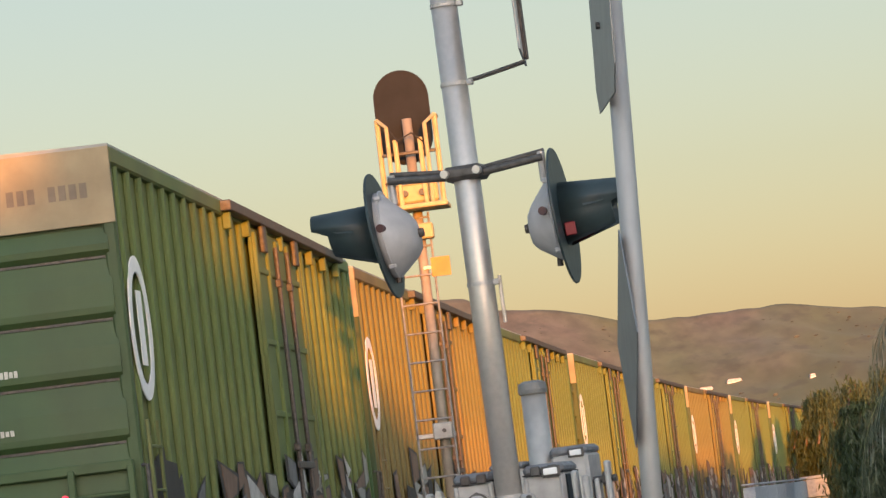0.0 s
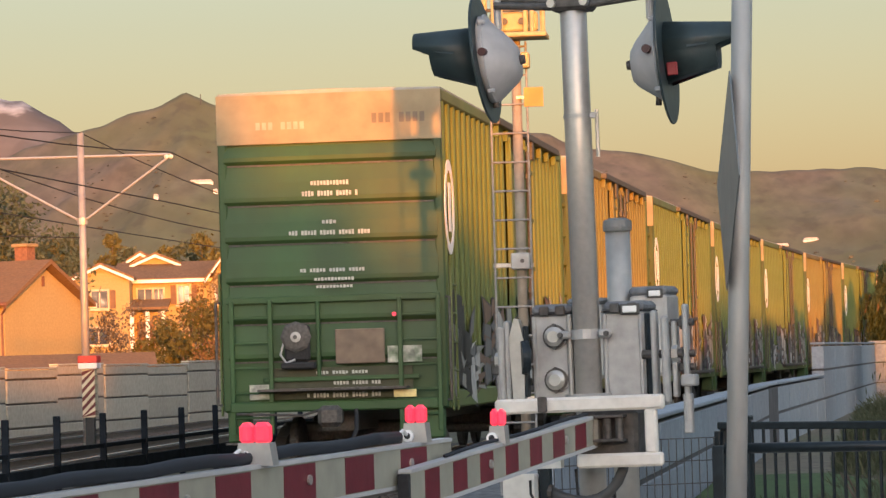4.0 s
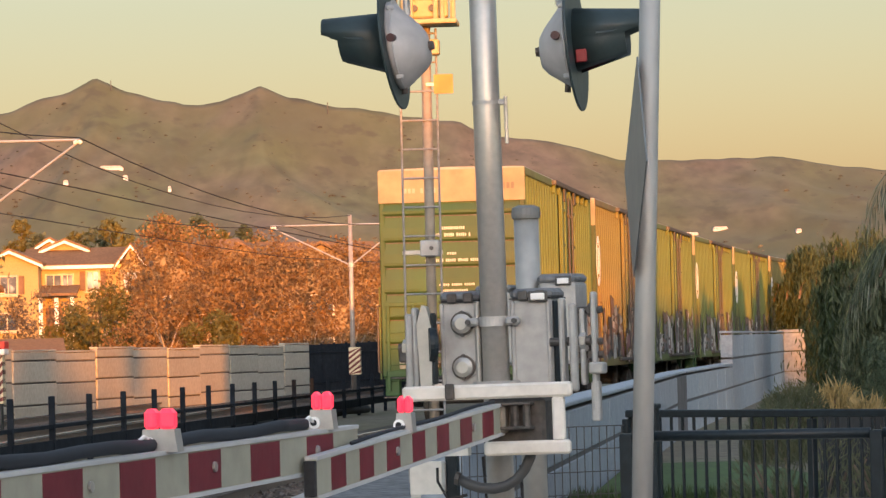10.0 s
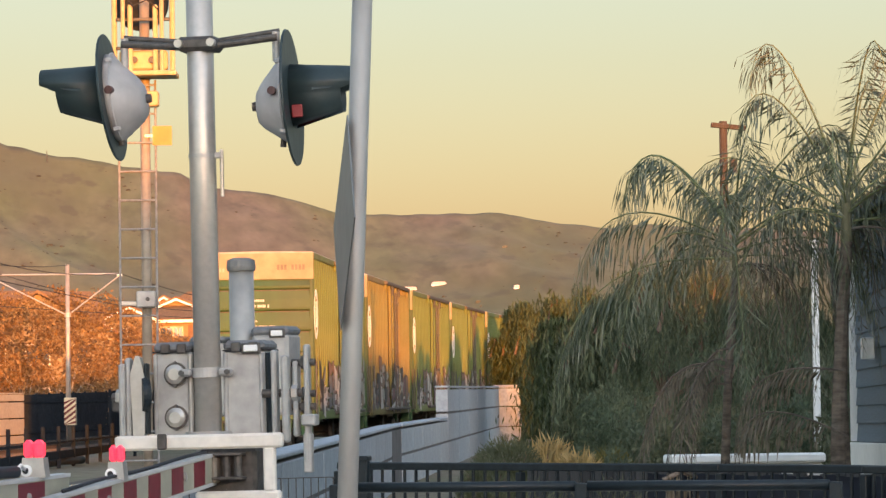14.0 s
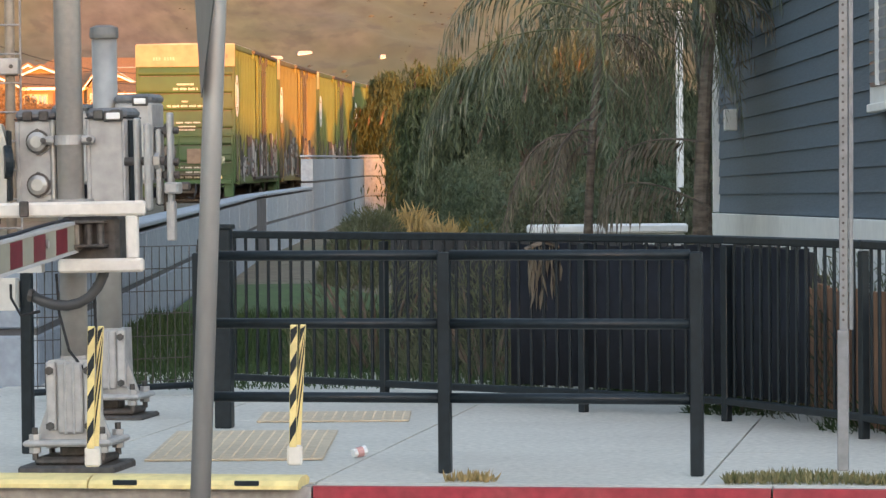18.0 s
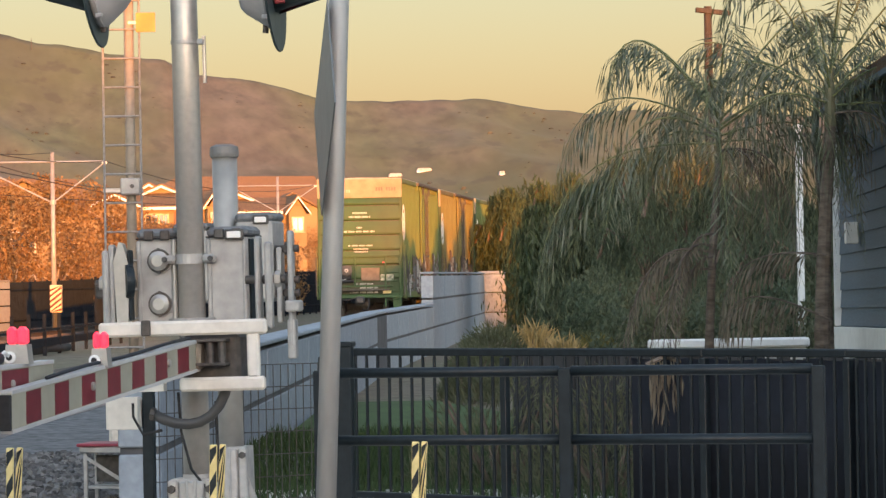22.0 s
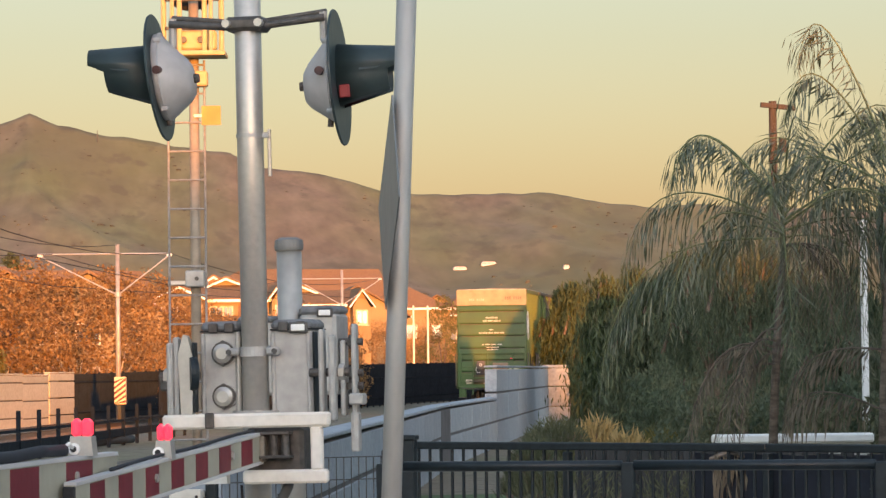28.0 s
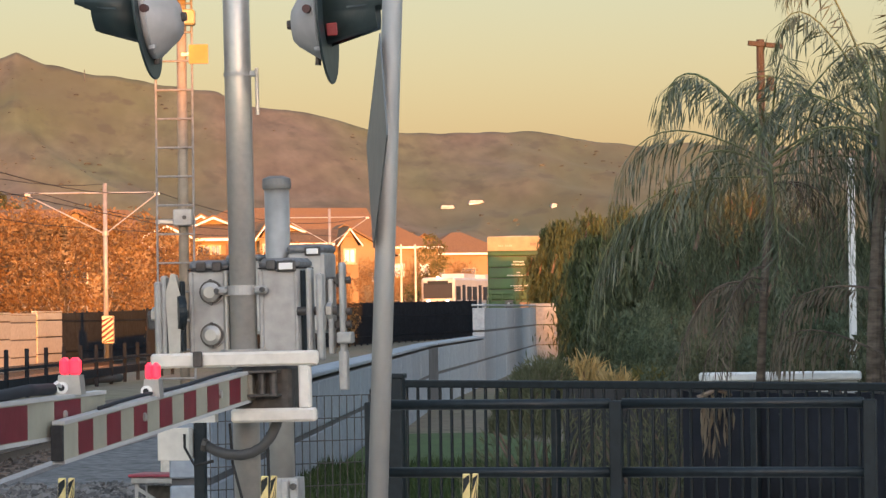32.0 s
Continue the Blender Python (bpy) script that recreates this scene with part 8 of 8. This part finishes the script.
def stones(name, place, n, size, material, label, seed):
    """Loose angular stones, each a small uneven block, strewn where place(u, v) puts them."""
    rng = np.random.default_rng(seed)
    cube = np.array([(x, y, z) for x in (-1, 1) for y in (-1, 1) for z in (-1, 1)], float) * 0.5
    quad = ((0, 1, 3, 2), (4, 6, 7, 5), (0, 4, 5, 1), (2, 3, 7, 6), (0, 2, 6, 4), (1, 5, 7, 3))
    vs, fs = [], []
    for u, v in rng.random((n, 2)):
        p = np.array(place(u, v))
        turn = np.linalg.qr(rng.normal(size=(3, 3)))[0]
        q = (cube * rng.uniform(0.5, 1.1, (8, 3)) * rng.uniform(0.6, 1.4) * size) @ turn + p
        fs += [tuple(len(vs) + k for k in f) for f in quad]
        vs += q.tolist()
    me = bpy.data.meshes.new(name)
    me.from_pydata(vs, [], fs)
    me.materials.append(material)
    tagged(new(name, me), label, "stones", kind="stuff")


M_STONE = leafmat("loose_stone", (0.2, 0.195, 0.19), (0.06, 0.058, 0.056), 0.0, 0.9, 0.2)
stones("gravel", lambda u, v: (-2.4 + u * (3.0 + v * 0.9) + v * 1.1, 21.6 + v * 12.0, -0.055), 6500, 0.055, M_STONE, "loose grey gravel beside the crossing", 71)
stones("ballast_stones", lambda u, v: (freight_x(24 + v * 40) - 2.2 + u * 4.4, 24 + v * 40, -0.185), 6000, 0.07, leafmat("ballast_stone", (0.13, 0.11, 0.095), (0.04, 0.034, 0.03), 0.0, 0.9, 0.2), "crushed brown-grey track stones", 72)


# ---- tram ----
def tram():
    t = root("tram", Matrix(), "white light rail tram with dark windows and lit headlights", "tram")
    L, W = 26.0, 2.6
    M_TG = mat("tram_glass", (0.012, 0.018, 0.03), 0.6, var=0.1, bump=0)
    M_TW = mat("tram_white", (0.5, 0.5, 0.5), 0.4, var=0.06, scale=3)
    part("body", bx(B(), (0, L / 2, 1.95), (W, L, 2.9), None, 0.16), M_TW, t, "white painted body")
    part("skirt", bx(B(), (0, L / 2, 0.5), (W - 0.1, L - 0.3, 0.5), None, 0.05), M_STEELD, t)
    part("windscreen", bx(B(), (0, -0.01, 2.4), (2.25, 0.05, 1.2), None, 0.02), M_TG, t, "large dark windscreen")
    part("destination_box", bx(B(), (0, -0.015, 3.0), (1.6, 0.05, 0.28), None, 0.01), M_BLACKP, t)
    for sx in (-1, 1):
        part("headlight", cy(B(), (sx * 0.75, 0.0, 1.52), (sx * 0.75, -0.06, 1.52), 0.13, None, 14), mat("headlight", (1.0, 0.95, 0.85), 0.3, emit=5.0, bump=0), t, "lit white headlight")
        part("mirror", bx(B(), (sx * 1.5, 0.1, 2.2), (0.1, 0.1, 0.4), None, 0.02), M_BLACKP, t)
        for k in range(10):
            if k % 3 == 1:
                part("door", bx(B(), (sx * (W / 2 + 0.005), 1.6 + k * 2.45, 1.7), (0.04, 1.3, 2.3), None, 0.01), M_TG, t, "dark glazed door")
            else:
                part("side_window", bx(B(), (sx * (W / 2 + 0.005), 1.6 + k * 2.45, 2.2), (0.04, 1.9, 1.05), None, 0.01), M_TG, t)
    part("roof_unit", bx(B(), (0, 9, 3.55), (1.8, 5, 0.4), None, 0.05), M_TW, t)
    part("roof_unit", bx(B(), (0, 19, 3.55), (1.8, 5, 0.4), None, 0.05), M_TW, t)
    part("marker_light", cy(B(), (0, 0.05, 3.42), (0, -0.03, 3.42), 0.09, None, 10), MATS["headlight"], t, "lit white marker light")
    for y in (3.5, 13, 22.5):
        bg_ = part("bogie", bx(B(), (0, y, 0.4), (1.9, 2.0, 0.4), None, 0.05), M_STEELD, t)
        for sx in (-1, 1):
            for dy in (-0.85, 0.85):
                part("wheel", cy(B(), (sx * 0.7, y + dy, 0.33), (sx * 0.82, y + dy, 0.33), 0.33, None, 18), M_STEELD, bg_)
    return t


TRAM = tram()
bm = B()
n_ = 40
rows_ = []
for i in range(n_ + 1):
    y = 205 + i * 3.6
    z = min(0.82, max(0.0, (y - 205) * 0.0255))
    rows_.append([bm.verts.new((tram_x(y) - 4.2 + o, y, q)) for o, q in ((-2.4, -0.4), (-1.9, z), (1.9, z), (2.4, -0.4))])
for a, b in zip(rows_, rows_[1:]):
    for i in range(4):
        bm.faces.new((a[i], a[(i + 1) % 4], b[(i + 1) % 4], b[i]))
bm.faces.new(rows_[0])
bm.faces.new(rows_[-1][::-1])
bmesh.ops.recalc_face_normals(bm, faces=bm.faces[:])
tagged(part("tram_embankment", bm, M_BALLAST), "rising gravel embankment under the tram track", "embankment", kind="structure")

# ---- unseen houses added behind the camera, whose roofline shades the crossing from low sun ----
ROOFLINE = [(-60, -36, 9.0), (-35.5, -14, 8.3), (-13.6, -2.4, 8.5), (-2.35, 0.95, 9.5), (1.0, 1.9, 11.0), (1.95, 3.55, 9.5), (3.6, 5.0, 8.6), (5.05, 5.6, 9.3), (5.65, 7.1, 9.0), (7.15, 9.1, 8.6), (9.2, 17.6, 8.45),
            (17.8, 24.0, 12.1), (24.05, 27.5, 12.4), (27.55, 44, 10.4), (45, 70, 9.5)]
for x0, x1, top in ROOFLINE:
    gable_house(Matrix.Translation((x0 + 5.1, -49, -0.3)), x1 - x0, 8.0, top - 0.9, top + 0.1, M_STUCCO, M_ROOF, "unseen stucco house with a brown roof, added to block the low sun", over=0.02)


# ---- what moves ----
def car_pose(rear_y, index):
    y = along(rear_y, CAR_L / 2 + index * PITCH)
    d = freight_dir(y)
    return pose(freight_x(y), y, 0, 0, 0, -math.degrees(math.atan2(d.x, d.y)))


def motions():
    ts = [t for t, _ in LAST_CAR]
    ys = [y for _, y in LAST_CAR]
    for i, car in enumerate(CARS):
        walk(car, [(t, car_pose(float(np.interp(t, ts, ys)), i)) for t in (0, 2, 4, 6, 8, 10, 12, 14, 16, 18, 20, 22, 24, 26, 28, 30, 32)])

    rows = []
    for t, y in ((0, 322), (27.9, 320.5), (28.5, 312.5), (30, 293), (31, 280), (32, 267)):
        d = Vector((tram_x(y + 13.5) - tram_x(y + 12.5), 1, 0))
        rows.append((t, pose(tram_x(y) - 4.2, y, 0.85, 0, 0, -math.degrees(math.atan2(d.x, d.y)))))
    walk(TRAM, rows)


motions()
